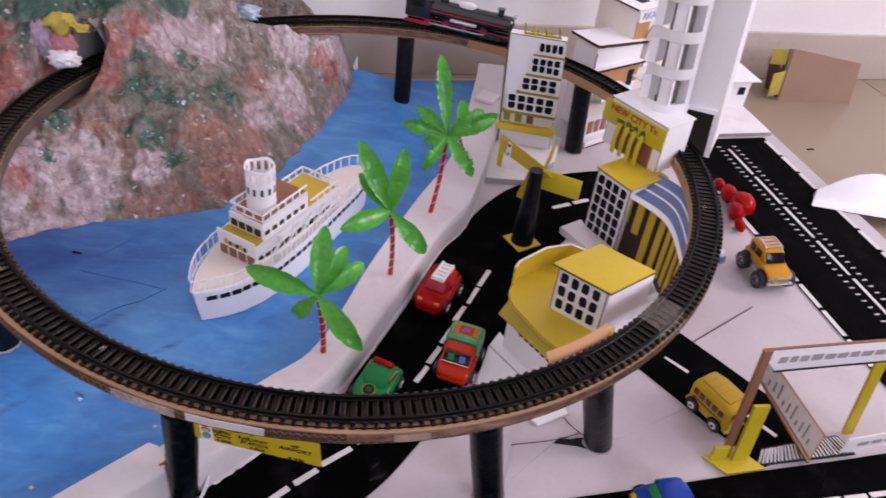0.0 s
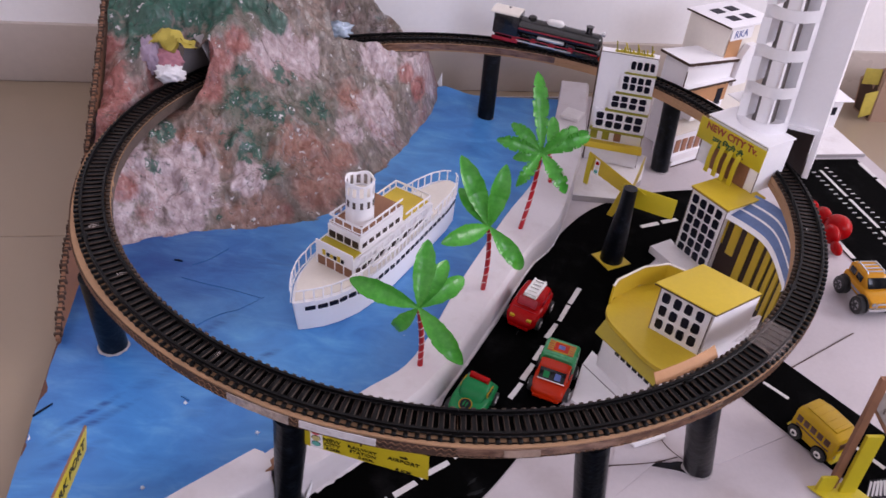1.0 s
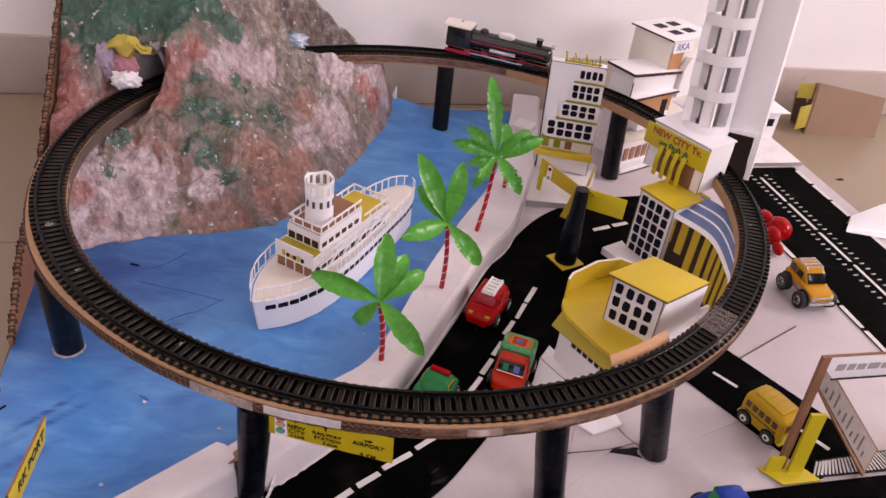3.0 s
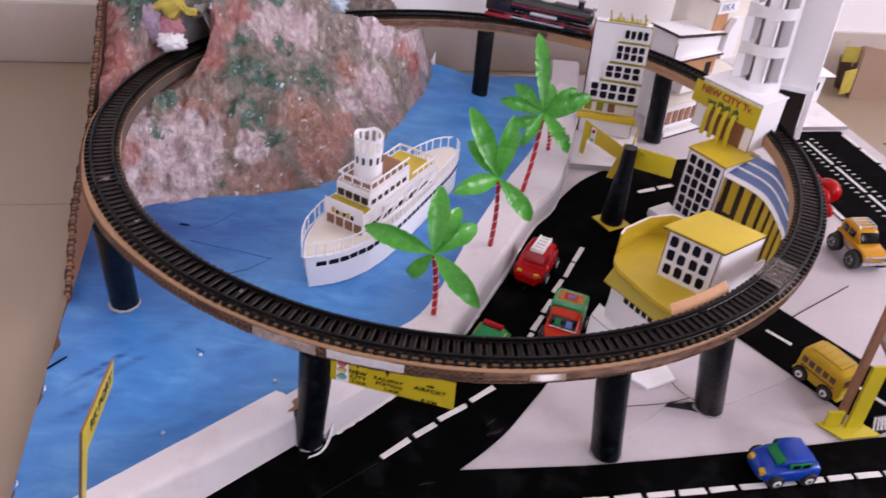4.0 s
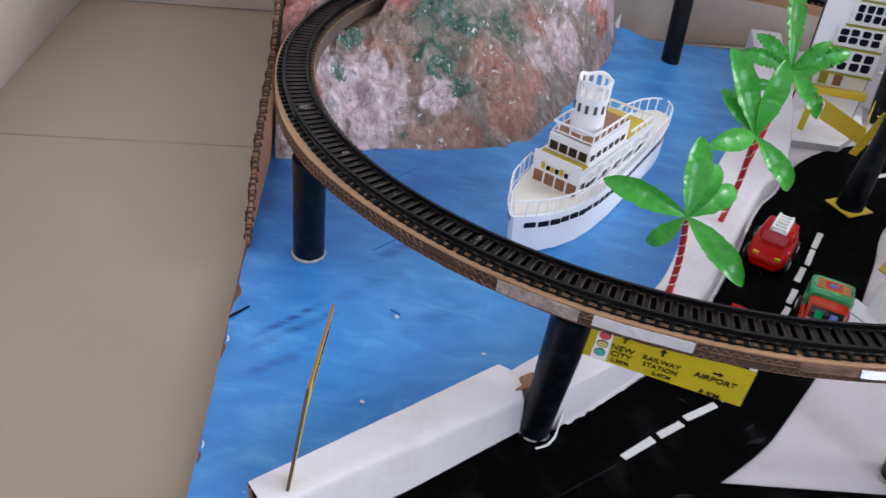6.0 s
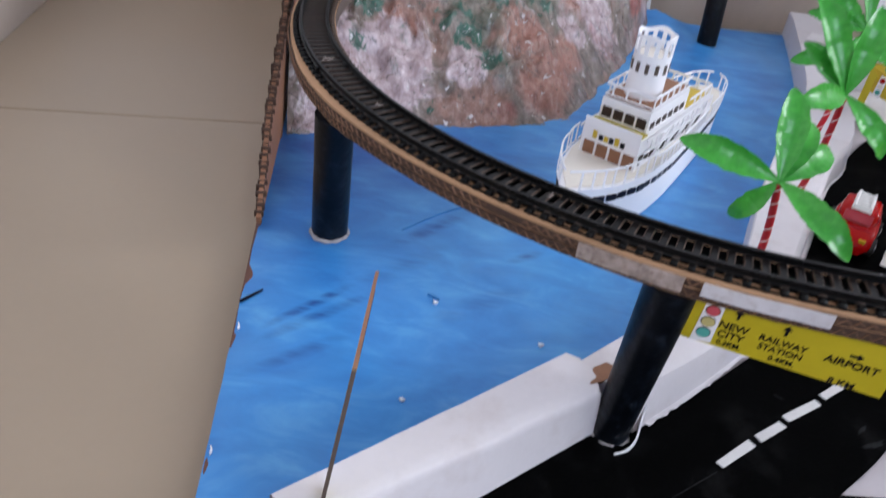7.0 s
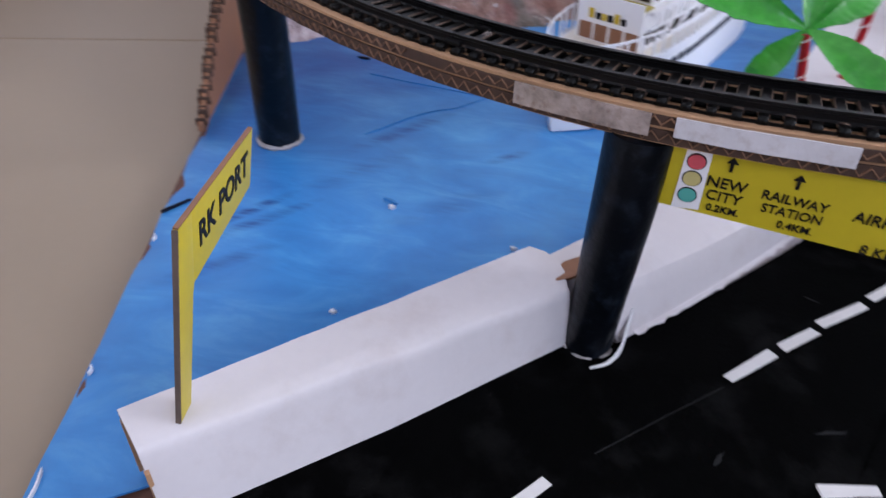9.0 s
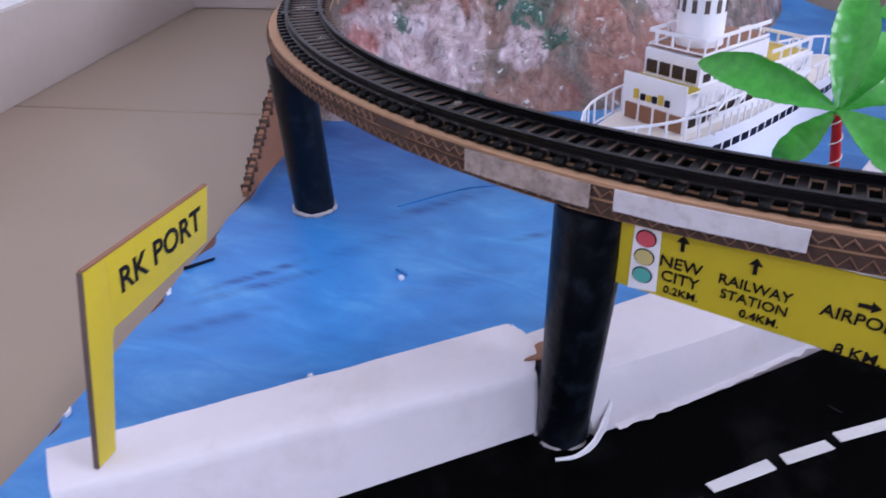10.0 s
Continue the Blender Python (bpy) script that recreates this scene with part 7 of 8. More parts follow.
def outline(parent, m, L, z0, z1, top=True):
    """Raw grey-brown card edge showing along the corners of a front."""
    part("card_edge", box(-0.0003, 0.0004, z0, z1, -0.0004, 0.0005, m=m), M_EDGE, parent)
    part("card_edge", box(L - 0.0004, L + 0.0003, z0, z1, -0.0004, 0.0005, m=m), M_EDGE, parent)
    if top:
        part("card_edge", box(0.0004, L - 0.0004, z1 - 0.0006, z1 + 0.0003, -0.0004, 0.0005, m=m), M_EDGE, parent)


def hotel():
    root = thing("hotel", "tall white card hotel with inked windows and yellow lettering", "model building",
                 pose(0.0735, 1.056, 0.0185, 0, -2.2, 0) @ Matrix.Diagonal((0.95, 0.95, 0.86, 1)) @ pose(-0.068, -1.056, 0))
    A, B = (0.068, 1.056), (0.143, 1.038)
    body, m, L = panel_box(root, "body", A, B, 0.016, -0.012, 0.175, M_PAPER)
    # stepped window bays, deeper towards the ground
    bays = [(0.149, 0.171, 0.040, 0.0010, (4, 1)), (0.116, 0.146, 0.033, 0.0030, (4, 2)), (0.086, 0.113, 0.023, 0.0050, (4, 2)), (0.051, 0.083, 0.006, 0.0070, (5, 2))]
    for z0, z1, x0, d, (nc, nr) in bays:
        bay = part("bay", box(x0, L + 0.001, z0, z1, 0.0, d, 0.0006, m=m), M_PAPER, root)
        w = (L - x0 - 0.004) / nc
        mm = m @ Matrix.Translation((0, 0, d))
        windows(bay, mm, [x0 + 0.003 + k * w for k in range(nc)], [z0 + 0.005 + k * ((z1 - z0 - 0.006) / nr) for k in range(nr)], w * 0.76, (z1 - z0 - 0.008) / nr * 0.92, M_WIN)
        part("ledge", box(x0 - 0.004, L + 0.002, z0 - 0.0022, z0 - 0.0008, 0.0, d + 0.0035, 0.0004, m=m), M_OLIVE if z0 < 0.15 else M_GREY, root, "olive painted ledge")
    outline(root, m, L, -0.012, 0.175)
    part("ledge", box(-0.002, L + 0.003, 0.0250, 0.0275, 0.0, 0.012, 0.0004, m=m), M_YELLOW, root, "yellow entrance canopy")
    for k in range(3):
        part("door", box(0.004 + k * 0.017, 0.014 + k * 0.017, 0.030, 0.0475, 0.0003, 0.0015, 0.0003, m=m), M_OLIVE if k < 2 else M_BROWN, root, "olive and brown painted door")
    part("side_edge", box(-0.0016, 0.0, -0.012, 0.178, -0.004, 0.0008, 0.0004, m=m), M_CARDDK, root, "raw corrugated card edge")
    part("canopy_front", box(-0.004, L + 0.004, 0.0150, 0.0245, 0.018, 0.0192, 0.0003, m=m @ pose(0, 0, 0, -16, 0, 0)), M_YELLOW, root, "yellow card canopy front")
    # scribbled yellow name on the roof: unreadable, plain strokes
    for k in range(16):
        x = 0.021 + k * 0.0031
        h = random.uniform(0.005, 0.012) if k % 5 else 0.017
        mm = m @ pose(x, 0.175, -0.004, 0, 0, random.choice((-24, 20, 8)))
        part("name_stroke", box(-0.0009, 0.0009, 0, h, -0.0005, 0.0005, m=mm), M_YELLOWB if k % 3 else M_OLIVE, root)
    part("name_bar", box(0.018, 0.070, 0.1755, 0.1785, -0.0048, -0.0036, m=m), M_YELLOWB, root)
    pl = thing("plinth", "low white card plinth in front of the hotel", "plinth")
    part("slab", wobble(prism([(0.053, 0.956), (0.110, 0.958), (0.150, 1.012), (0.168, 1.078), (0.10, 1.125), (0.062, 1.075)], 0.0006, 0.0095, 0.0006), 0.0008, 30), M_WHITE, pl)
    part("edge", strip([(0.0528, 0.9552), (0.1102, 0.9572), (0.150, 1.0112)], 0.001, 0.0090, 0.0008), M_GREY, pl, "grey cut edge")


def apartment():
    root = thing("apartment_block", "white card apartment block with a grid of black windows", "model building")
    A, B = (0.171, 0.864), (0.2005, 0.8215)
    body, m, L = panel_box(root, "body", A, B, 0.050, 0.0006, 0.0945, M_PAPER)
    outline(root, m, L, 0.001, 0.0945)
    w = (L - 0.006) / 4
    windows(root, m, [0.0042 + k * w for k in range(4)], [0.010 + k * 0.0136 for k in range(6)], w * 0.76, 0.0112, M_WIN)
    part("rooftop", box(-0.002, L + 0.002, 0.0948, 0.0968, -0.060, 0.002, 0.0005, m=m), M_YELLOW, root, "yellow card rooftop")
    part("rooftop_edge", box(-0.002, L + 0.002, 0.0935, 0.0947, -0.001, 0.0012, m=m), M_BROWN, root)
    part("forecourt", wobble(prism([(0.140, 0.856), (0.168, 0.876), (0.172, 0.862), (0.205, 0.812), (0.182, 0.795)], 0.0006, 0.012, 0.001), 0.001, 40), M_WHITE, root, "white crumpled paper step")
    # television station standing on the roof
    st = thing("television_station", "white card station with a yellow sign and yellow columns", "model building")
    S1, S2 = (0.1845, 0.9260), (0.2345, 0.8590)
    body, ms, LS = panel_box(st, "body", S1, S2, 0.046, 0.0970, 0.1560, M_PAPER)
    outline(st, ms, LS, 0.0970, 0.1560)
    part("entrance", box(0.018, LS - 0.012, 0.0972, 0.126, 0.0003, 0.0012, m=ms), M_BROWN, st, "dark open entrance")
    part("roof", box(-0.001, LS + 0.001, 0.1562, 0.1580, -0.048, 0.001, 0.0005, m=ms), M_PAPER, st)
    sg = part("sign", box(-0.006, LS + 0.003, 0.1275, 0.1545, 0.004, 0.0052, 0.0003, m=ms), M_YELLOWB, st, "yellow sign board")
    mw = ms @ pose(LS / 2 - 0.001, 0.1475, 0.0054)
    words("lettering", "NEW CITY Tv.", 0.0116, mw, M_REDINK, sg, thick=0.0002, weight=0.034)
    words("lettering", "\u0928\u094d\u092f\u0942 \u093f\u0938\u091f\u0940 \u091f\u0940.", 0.0105, ms @ pose(LS / 2 - 0.002, 0.1345, 0.0054), M_GREENINK, sg, thick=0.0002, weight=0.030)
    for k in range(4):
        x = 0.020 + k * 0.0115
        p0, p1 = Vector((x + 0.004, 0.0970, 0.0105)), Vector((x + 0.004, 0.1300, 0.0062))
        rings = []
        for j in range(9):
            t = j / 8
            c = p0.lerp(p1, t) + Vector((0, 0.004 * t * t, 0.0026 * math.sin(math.pi * t ** 1.6)))
            rings.append([c + Vector((-0.0028, 0, -0.0006)), c + Vector((0.0028, 0, -0.0006)), c + Vector((0.0028, 0, 0.0006)), c + Vector((-0.0028, 0, 0.0006))])
        bm = loft(rings)
        bmesh.ops.transform(bm, matrix=ms, verts=bm.verts)
        part("column", bm, M_YELLOWB, st, "curved yellow card strip column")
    # bowed market hall: yellow slats, striped blue awning
    mk = thing("market_hall", "bowed card hall with yellow slats and blue striped awning", "model building")
    line = smooth_line([(0.2035, 0.8320), (0.238, 0.786), (0.240, 0.722), (0.236, 0.708)], 12)
    part("back_wall", strip(line, 0.003, 0.080, 0.0016), M_DARKBROWN, mk, "dark brown wall behind the slats")
    pts = [Vector((p[0], p[1], 0)) for p in line]
    acc = [0.0]
    for a, b in zip(pts, pts[1:]):
        acc.append(acc[-1] + (b - a).length)
    s, k = 0.004, 0
    while s < acc[-1] - 0.004:
        i = max(j for j in range(len(acc) - 1) if acc[j] <= s)
        p = pts[i].lerp(pts[i + 1], (s - acc[i]) / (acc[i + 1] - acc[i]))
        d = (pts[i + 1] - pts[i]).normalized()
        mm = Matrix.Translation((p.x, p.y, 0)) @ Matrix.Rotation(math.atan2(d.y, d.x), 4, "Z")
        part("slat", box(-0.0048, 0.0048, -0.0022, -0.0008, (0.046 if s < 0.012 else 0.040 if s < 0.035 else 0.012) + 0.003 * math.sin(s * 300), 0.082, 0.0003, m=mm), M_YELLOW, mk)
        s += 0.0168
    # awning sloping out from the station side to the slats, in stripes
    inner = [(0.196, 0.8290), (0.232, 0.7805), (0.2325, 0.716), (0.228, 0.700)]
    outer = [(0.2400, 0.8560), (0.263, 0.822), (0.258, 0.752), (0.245, 0.705)]
    li, lo = smooth_line(inner, 10), smooth_line(outer, 10)
    bands = [(0.0, 0.14, M_PAPER), (0.14, 0.40, M_STRIPE), (0.40, 0.46, M_PAPER), (0.46, 0.68, M_STRIPE), (0.68, 0.74, M_PAPER), (0.74, 1.0, M_STRIPE)]
    for t0, t1, mt in bands:
        rings = []
        for (x0, y0), (x1, y1) in zip(li, lo):
            z = lambda t: 0.0838 + 0.013 * t
            pt = lambda t, dz: (x0 + (x1 - x0) * t, y0 + (y1 - y0) * t, z(t) + dz)
            rings.append([pt(t0, 0), pt(t1, 0), pt(t1, 0.0010), pt(t0, 0.0010)])
        part("awning_stripe", loft(rings), mt, mk, "blue stripe" if mt is M_STRIPE else "white stripe")


def mall():
    root = thing("shopping_mall", "white card mall with yellow terraces and a yellow roof", "model building")
    # lower floor with awning
    low = [(0.058, 0.652), (0.101, 0.594), (0.150, 0.615), (0.142, 0.690), (0.095, 0.690)]
    part("lower_floor", prism(low, 0.0006, 0.0668), M_PAPER, root)
    m = face_frame((0.0575, 0.6525), (0.1015, 0.5935), 0)
    L = math.hypot(0.044, 0.059)
    for k in range(7):
        part("shop_window", box(0.0190 + k * 0.0078, 0.0246 + k * 0.0078, 0.037, 0.0475, 0.0003, 0.0012, 0.0003, m=m), M_WIN, root)
    slope = loft([[(x, 0.0662, 0.0006), (x, 0.0532, 0.0112), (x, 0.0520, 0.0112), (x, 0.0650, 0.0006)] for x in (-0.002, L + 0.002)])
    bmesh.ops.transform(slope, matrix=m, verts=slope.verts)
    part("awning", slope, M_OLIVEY, root, "olive yellow awning strip")
    # rounded yellow terrace
    ter = smooth_line([(0.1500, 0.6120), (0.100, 0.5865), (0.066, 0.628), (0.0555, 0.652), (0.0615, 0.674), (0.092, 0.702), (0.124, 0.716)], 6) + [(0.168, 0.68)]
    part("terrace", prism(ter, 0.0670, 0.0715, 0.0006), M_YELLOW, root, "rounded yellow terrace floor")
    # parapet on the far side
    par = [(0.0590, 0.6690), (0.0640, 0.6790), (0.0930, 0.7040), (0.1180, 0.7130), (0.1420, 0.7000)]
    part("parapet", strip(par, 0.0715, 0.0935, 0.0018), M_YELLOW, root, "yellow card parapet")
    part("parapet_edge", strip(par, 0.0936, 0.0946, 0.0022), M_CREAM, root)
    # upper block
    A, B, C = (0.0930, 0.6410), (0.1325, 0.6105), (0.1790, 0.6450)
    C, D = (0.1785, 0.6420), (0.1390, 0.6725)
    mu = face_frame(A, B, 0)
    LU = (Vector(B) - Vector(A)).length
    up = part("upper_block", wobble(prism([A, B, C, D], 0.0716, 0.1235), 0.0005, 25), M_PAPER, root)
    w = (LU - 0.006) / 4
    windows(up, mu, [0.0040 + k * w for k in range(4)], [0.0770 + k * 0.0150 for k in range(3)], w * 0.66, 0.0110, M_WIN)
    outline(up, mu, LU, 0.0716, 0.1235, False)
    part("roof", prism([(0.0865, 0.6420), (0.1335, 0.6060), (0.1815, 0.6420), (0.1360, 0.6770)], 0.1237, 0.1252, 0.0003), M_YELLOW, root, "flat yellow card roof")
    part("roof_edge", strip([(0.0865, 0.6418), (0.1335, 0.6057), (0.1817, 0.6419)], 0.1229, 0.1240, 0.0008), M_CARDDK, root)
    # tall white wall closing the side, down past the terrace
    ms = face_frame(B, C, 0)
    LS = (Vector(C) - Vector(B)).length
    part("side_wall", box(0.0008, LS + 0.002, 0.030, 0.1225, 0.0004, 0.0018, 0.0003, m=ms), M_PAPER, root)
    part("side_wall", box(LS + 0.002, LS + 0.020, 0.030, 0.0900, -0.002, 0.0010, 0.0003, m=ms), M_WHITE, root)
    fl = thing("forecourt_sheet", "white paper forecourt beside the mall", "paper")
    part("sheet", wobble(prism([(0.030, 0.602), (0.044, 0.650), (0.056, 0.672), (0.064, 0.66), (0.105, 0.60), (0.115, 0.57), (0.085, 0.555)], 0.0022, 0.0052, 0.0005), 0.0008, 40), M_PAPER, fl)
    part("sheet_edge", strip([(0.0440, 0.6510), (0.0600, 0.6300), (0.0740, 0.6120)], 0.0052, 0.0058, 0.0009), M_GREY, fl, "grey cut line")


def tower():
    foot = Vector((0.270, 0.910, 0.160))
    root = thing("tower", "tall white paper tower with open window flaps, over the track", "model building",
                 Matrix.Translation(foot) @ Matrix.Rotation(radians(-3.8), 4, "Y") @ Matrix.Translation(-foot))
    P, Q = (0.2520, 0.9195), (0.3022, 0.8939)
    m = face_frame(P, Q, 0)
    L = (Vector(Q) - Vector(P)).length
    part("right_wall", box(0, L, 0.164, 0.640, -0.0012, 0.0, 0.0004, m=m), M_PAPER, root)
    part("side_wall", box(L - 0.0012, L, 0.104, 0.640, -0.062, -0.0012, 0.0004, m=m), M_PAPER, root)
    part("back_wall", box(0, L - 0.0012, 0.164, 0.640, -0.062, -0.0608, 0.0004, m=m), M_PAPER, root)
    part("leg", box(L - 0.006, L + 0.0005, 0.102, 0.1645, -0.0012, 0.0006, 0.0004, m=m), M_PAPER, root)
    part("leg", box(-0.004, 0.000, 0.158, 0.1645, -0.060, 0.0, 0.0004, m=m), M_PAPER, root)
    # closed passage for the railway behind the wall
    def passage(r, z0, z1, a_0, a_1, name):
        line = [drawn_ring(a_0 + (a_1 - a_0) * k / 10, r).to_tuple()[:2] for k in range(11)]
        part(name, strip(line, z0, z1, 0.0012), M_DARKBROWN, root, "bare dark brown card")
    passage(0.3905, 0.098, 0.1638, 11.5, 26, "passage_wall")
    passage(0.3330, 0.098, 0.1638, 13.0, 17.5, "passage_wall")
    rows = [[drawn_ring(12 + 14 * k / 10, r, z) for r, z in ((0.3325, 0.1640), (0.3910, 0.1640), (0.3910, 0.1652), (0.3325, 0.1652))] for k in range(11)]
    part("passage_roof", loft(rows), M_PAPER, root)
    part("flap", box(-0.004, L - 0.004, 0.160, 0.1655, 0.0, 0.006, 0.0004, m=m), M_PAPER, root)
    # rounded bay: bands and mullions leave real openings
    cx, cy, rr = 0.2432, 0.9190, 0.0285
    a0, a1 = math.radians(150), math.radians(320)
    zs0, pitch, hole = 0.172, 0.0425, 0.0300

    def arc(b0, b1, z0, z1, n=8, r=rr, th=0.0010):
        rows = []
        for k in range(n + 1):
            a = b0 + (b1 - b0) * k / n
            c, s = math.cos(a), math.sin(a)
            rows.append([(cx + (r - th) * c, cy + (r - th) * s, z0), (cx + r * c, cy + r * s, z0), (cx + r * c, cy + r * s, z1), (cx + (r - th) * c, cy + (r - th) * s, z1)])
        return loft(rows)
    gaps = [(math.radians(205), math.radians(233)), (math.radians(264), math.radians(301))]
    for k in range(11):
        z0 = zs0 + k * pitch
        part("band", arc(a0, a1, z0 - pitch + hole, z0 if k else z0 + 0.0, 16), M_PAPER, root)
        prev = a0
        for g0, g1 in gaps + [(a1, a1)]:
            part("mullion", arc(prev, g0, z0 + 0.0003, z0 + hole - 0.0003, 5), M_PAPER, root)
            prev = g1
        for a, turn, long in ((gaps[0][0], -30, 0.0090), (gaps[0][0], 188, 0.0150), (gaps[1][0], -60, 0.0035)):
            c, s = math.cos(a), math.sin(a)
            mm = Matrix.Translation((cx + rr * c, cy + rr * s, 0)) @ Matrix.Rotation(a + radians(turn + random.uniform(-5, 5)), 4, "Z")
            part("flap", box(0, long, -0.0005, 0.0005, z0 + 0.001, z0 + hole - 0.001, m=mm), M_PAPER, root)
    # Inner paper is coloured grey to carry the shade inside the openings.
    part("inner_wall", arc(a0, a1, 0.160, 0.640, 16, rr - 0.016), M_INNER, root, "inner paper with its shade put into the grey")
    part("base_ring", arc(math.radians(140), a1, 0.1585, 0.1705, 16, rr + 0.0006), M_PAPER, root)


def back_houses():
    A = thing("house", "two-level white card house with a tan band", "model building")
    F, Rr = (0.202, 1.120), (0.280, 1.174)
    body, m, L = panel_box(A, "body", F, Rr, 0.045, 0.001, 0.128, M_PAPER)
    mr = m @ pose(L, 0.1285, 0, 0, 0, -4.5) @ pose(-L, -0.1285, 0)
    part("roof", box(-0.005, L + 0.004, 0.1285, 0.1320, -0.052, 0.004, 0.0005, m=mr), M_PAPER, A)
    part("roof_edge", box(-0.005, L + 0.004, 0.1288, 0.1316, 0.004, 0.0046, m=mr), M_CARDDK, A, "raw card edge")
    part("gable", prism([(0.0, 0.1275), (L, 0.1275), (L, 0.1284), (0.0, 0.1355)], -0.044, -0.0005, m=m), M_PAPER, A)
    part("band", box(0.004, L, 0.068, 0.100, 0.0004, 0.0016, m=m), M_TAN, A, "tan card band")
    part("ledge", box(-0.003, L + 0.002, 0.1000, 0.1028, -0.002, 0.009, 0.0004, m=m), M_PAPER, A)
    part("ledge_edge", box(-0.003, L + 0.002, 0.1003, 0.1025, 0.009, 0.0096, m=m), M_CARDDK, A)
    # ragged flutes along the cut card edges
    for name, x0, z0, z1, y, mm in (("roof_flute", -0.005, 0.1274, 0.1328, 0.0042, mr), ("ledge_flute", -0.003, 0.0990, 0.1030, 0.0092, m)):
        x = x0 + 0.0004
        while x < L + 0.001:
            wide = random.uniform(0.0016, 0.0026)
            part(name, box(x, x + wide, z0 + random.uniform(0.0, 0.0012), z1 - random.uniform(0.0004, 0.0012), y, y + random.uniform(0.0006, 0.0012), m=mm), M_CARDDK, A)
            x += wide + random.uniform(0.0004, 0.0010)
    part("side_roof_edge", box(-0.0058, -0.0051, 0.1284, 0.1320, -0.052, 0.004, m=mr), M_CARDDK, A, "raw card edge")
    part("corner_edge", box(-0.0012, 0.0002, 0.050, 0.126, 0.0003, 0.0012, m=m), M_CARDDK, A)
    arch = [(0.012, 0.055)] + [(0.012 + 0.030 - 0.030 * math.cos(math.pi * k / 10), 0.062 + 0.014 * math.sin(math.pi * k / 10)) for k in range(11)] + [(0.072, 0.055)]
    part("arched_porch", prism(arch, 0.0, 0.018, m=m), M_PAPER, A)
    part("black_door", box(0.074, 0.086, 0.062, 0.088, 0.0012, 0.0024, m=m), M_WIN, A)

    H = thing("house", "white card house with square roof holes and a tan front", "model building")
    F2, R2 = (0.258, 1.165), (0.330, 1.218)
    body, m, L = panel_box(H, "body", F2, R2, 0.075, 0.001, 0.176, M_CREAM)
    part("roof", box(-0.004, L + 0.004, 0.1765, 0.1795, -0.080, 0.004, 0.0005, m=m), M_PAPER, H)
    part("roof_edge", box(-0.0046, -0.004, 0.1768, 0.1792, -0.080, 0.004, m=m), M_CARDDK, H)
    for i in range(2):
        for j in range(2):
            part("roof_hole", box(0.020 + i * 0.030, 0.038 + i * 0.030, 0.1796, 0.1802, -0.030 - j * 0.030, -0.014 - j * 0.030, m=m), M_WIN, H, "black square roof opening")
    part("tan_front", box(0.002, 0.030, 0.100, 0.160, 0.0004, 0.0014, m=m), M_TAN, H, "tan card front")
    sg = part("name_board", box(0.003, 0.048, 0.158, 0.1745, 0.0006, 0.0022, m=m), M_PAPER, H, "white name board")
    words("lettering", "RKA", 0.0150, m @ pose(0.0235, 0.1662, 0.0024), M_BLUEINK, sg, thick=0.0002)
    part("white_porch", prism([(0.026, 0.09), (0.030, 0.135), (0.040, 0.150), (0.056, 0.150), (0.056, 0.09)], 0.0015, 0.012, m=m), M_PAPER, H)

    D = thing("shop_row", "low white card shop row with brown doors", "model building")
    a, b = (0.196, 1.080), (0.290, 1.148)
    body, m, L = panel_box(D, "body", a, b, 0.030, 0.001, 0.046, M_PAPER)
    for k in range(6):
        part("door", box(0.010 + k * 0.0135, 0.0195 + k * 0.0135, 0.016, 0.036, 0.0004, 0.0014, 0.0003, m=m), M_BROWNDOOR, D, "brown card door")
    part("step", box(-0.002, L + 0.002, 0.001, 0.010, 0.0, 0.012, 0.0004, m=m), M_PAPER, D)
    part("step_edge", box(-0.002, L + 0.002, 0.001, 0.003, 0.012, 0.0126, m=m), M_CARDDK, D)
    part("roof_strip", box(-0.002, L + 0.002, 0.0462, 0.0485, -0.031, 0.003, 0.0004, m=m), M_CREAM, D)
    # small white block left of the hotel, at the end of the embankment
    W = thing("kiosk", "small plain white card block beside the hotel", "model building")
    panel_box(W, "body", (0.040, 1.130), (0.066, 1.118), 0.030, 0.0305, 0.036, M_WHITE)
    # airport hut by the runway
    K = thing("airport_hut", "small white card hut with one black window", "model building", ROOM)
    part("plinth", box(0.930, 1.076, 0.592, 0.757, 0.0006, 0.0075, 0.0005), M_WHITE, K)
    part("plinth_edge", box(0.930, 1.076, 0.5905, 0.592, 0.0026, 0.0078), M_GREY, K)
    part("body", box(0.988, 1.074, 0.676, 0.751, 0.0076, 0.0560, 0.0005), M_PAPER, K)
    part("roof", box(0.982, 1.084, 0.666, 0.756, 0.0562, 0.0580, 0.0005), M_PAPER, K)
    part("window", box(1.054, 1.066, 0.6748, 0.6758, 0.030, 0.043), M_WIN, K)


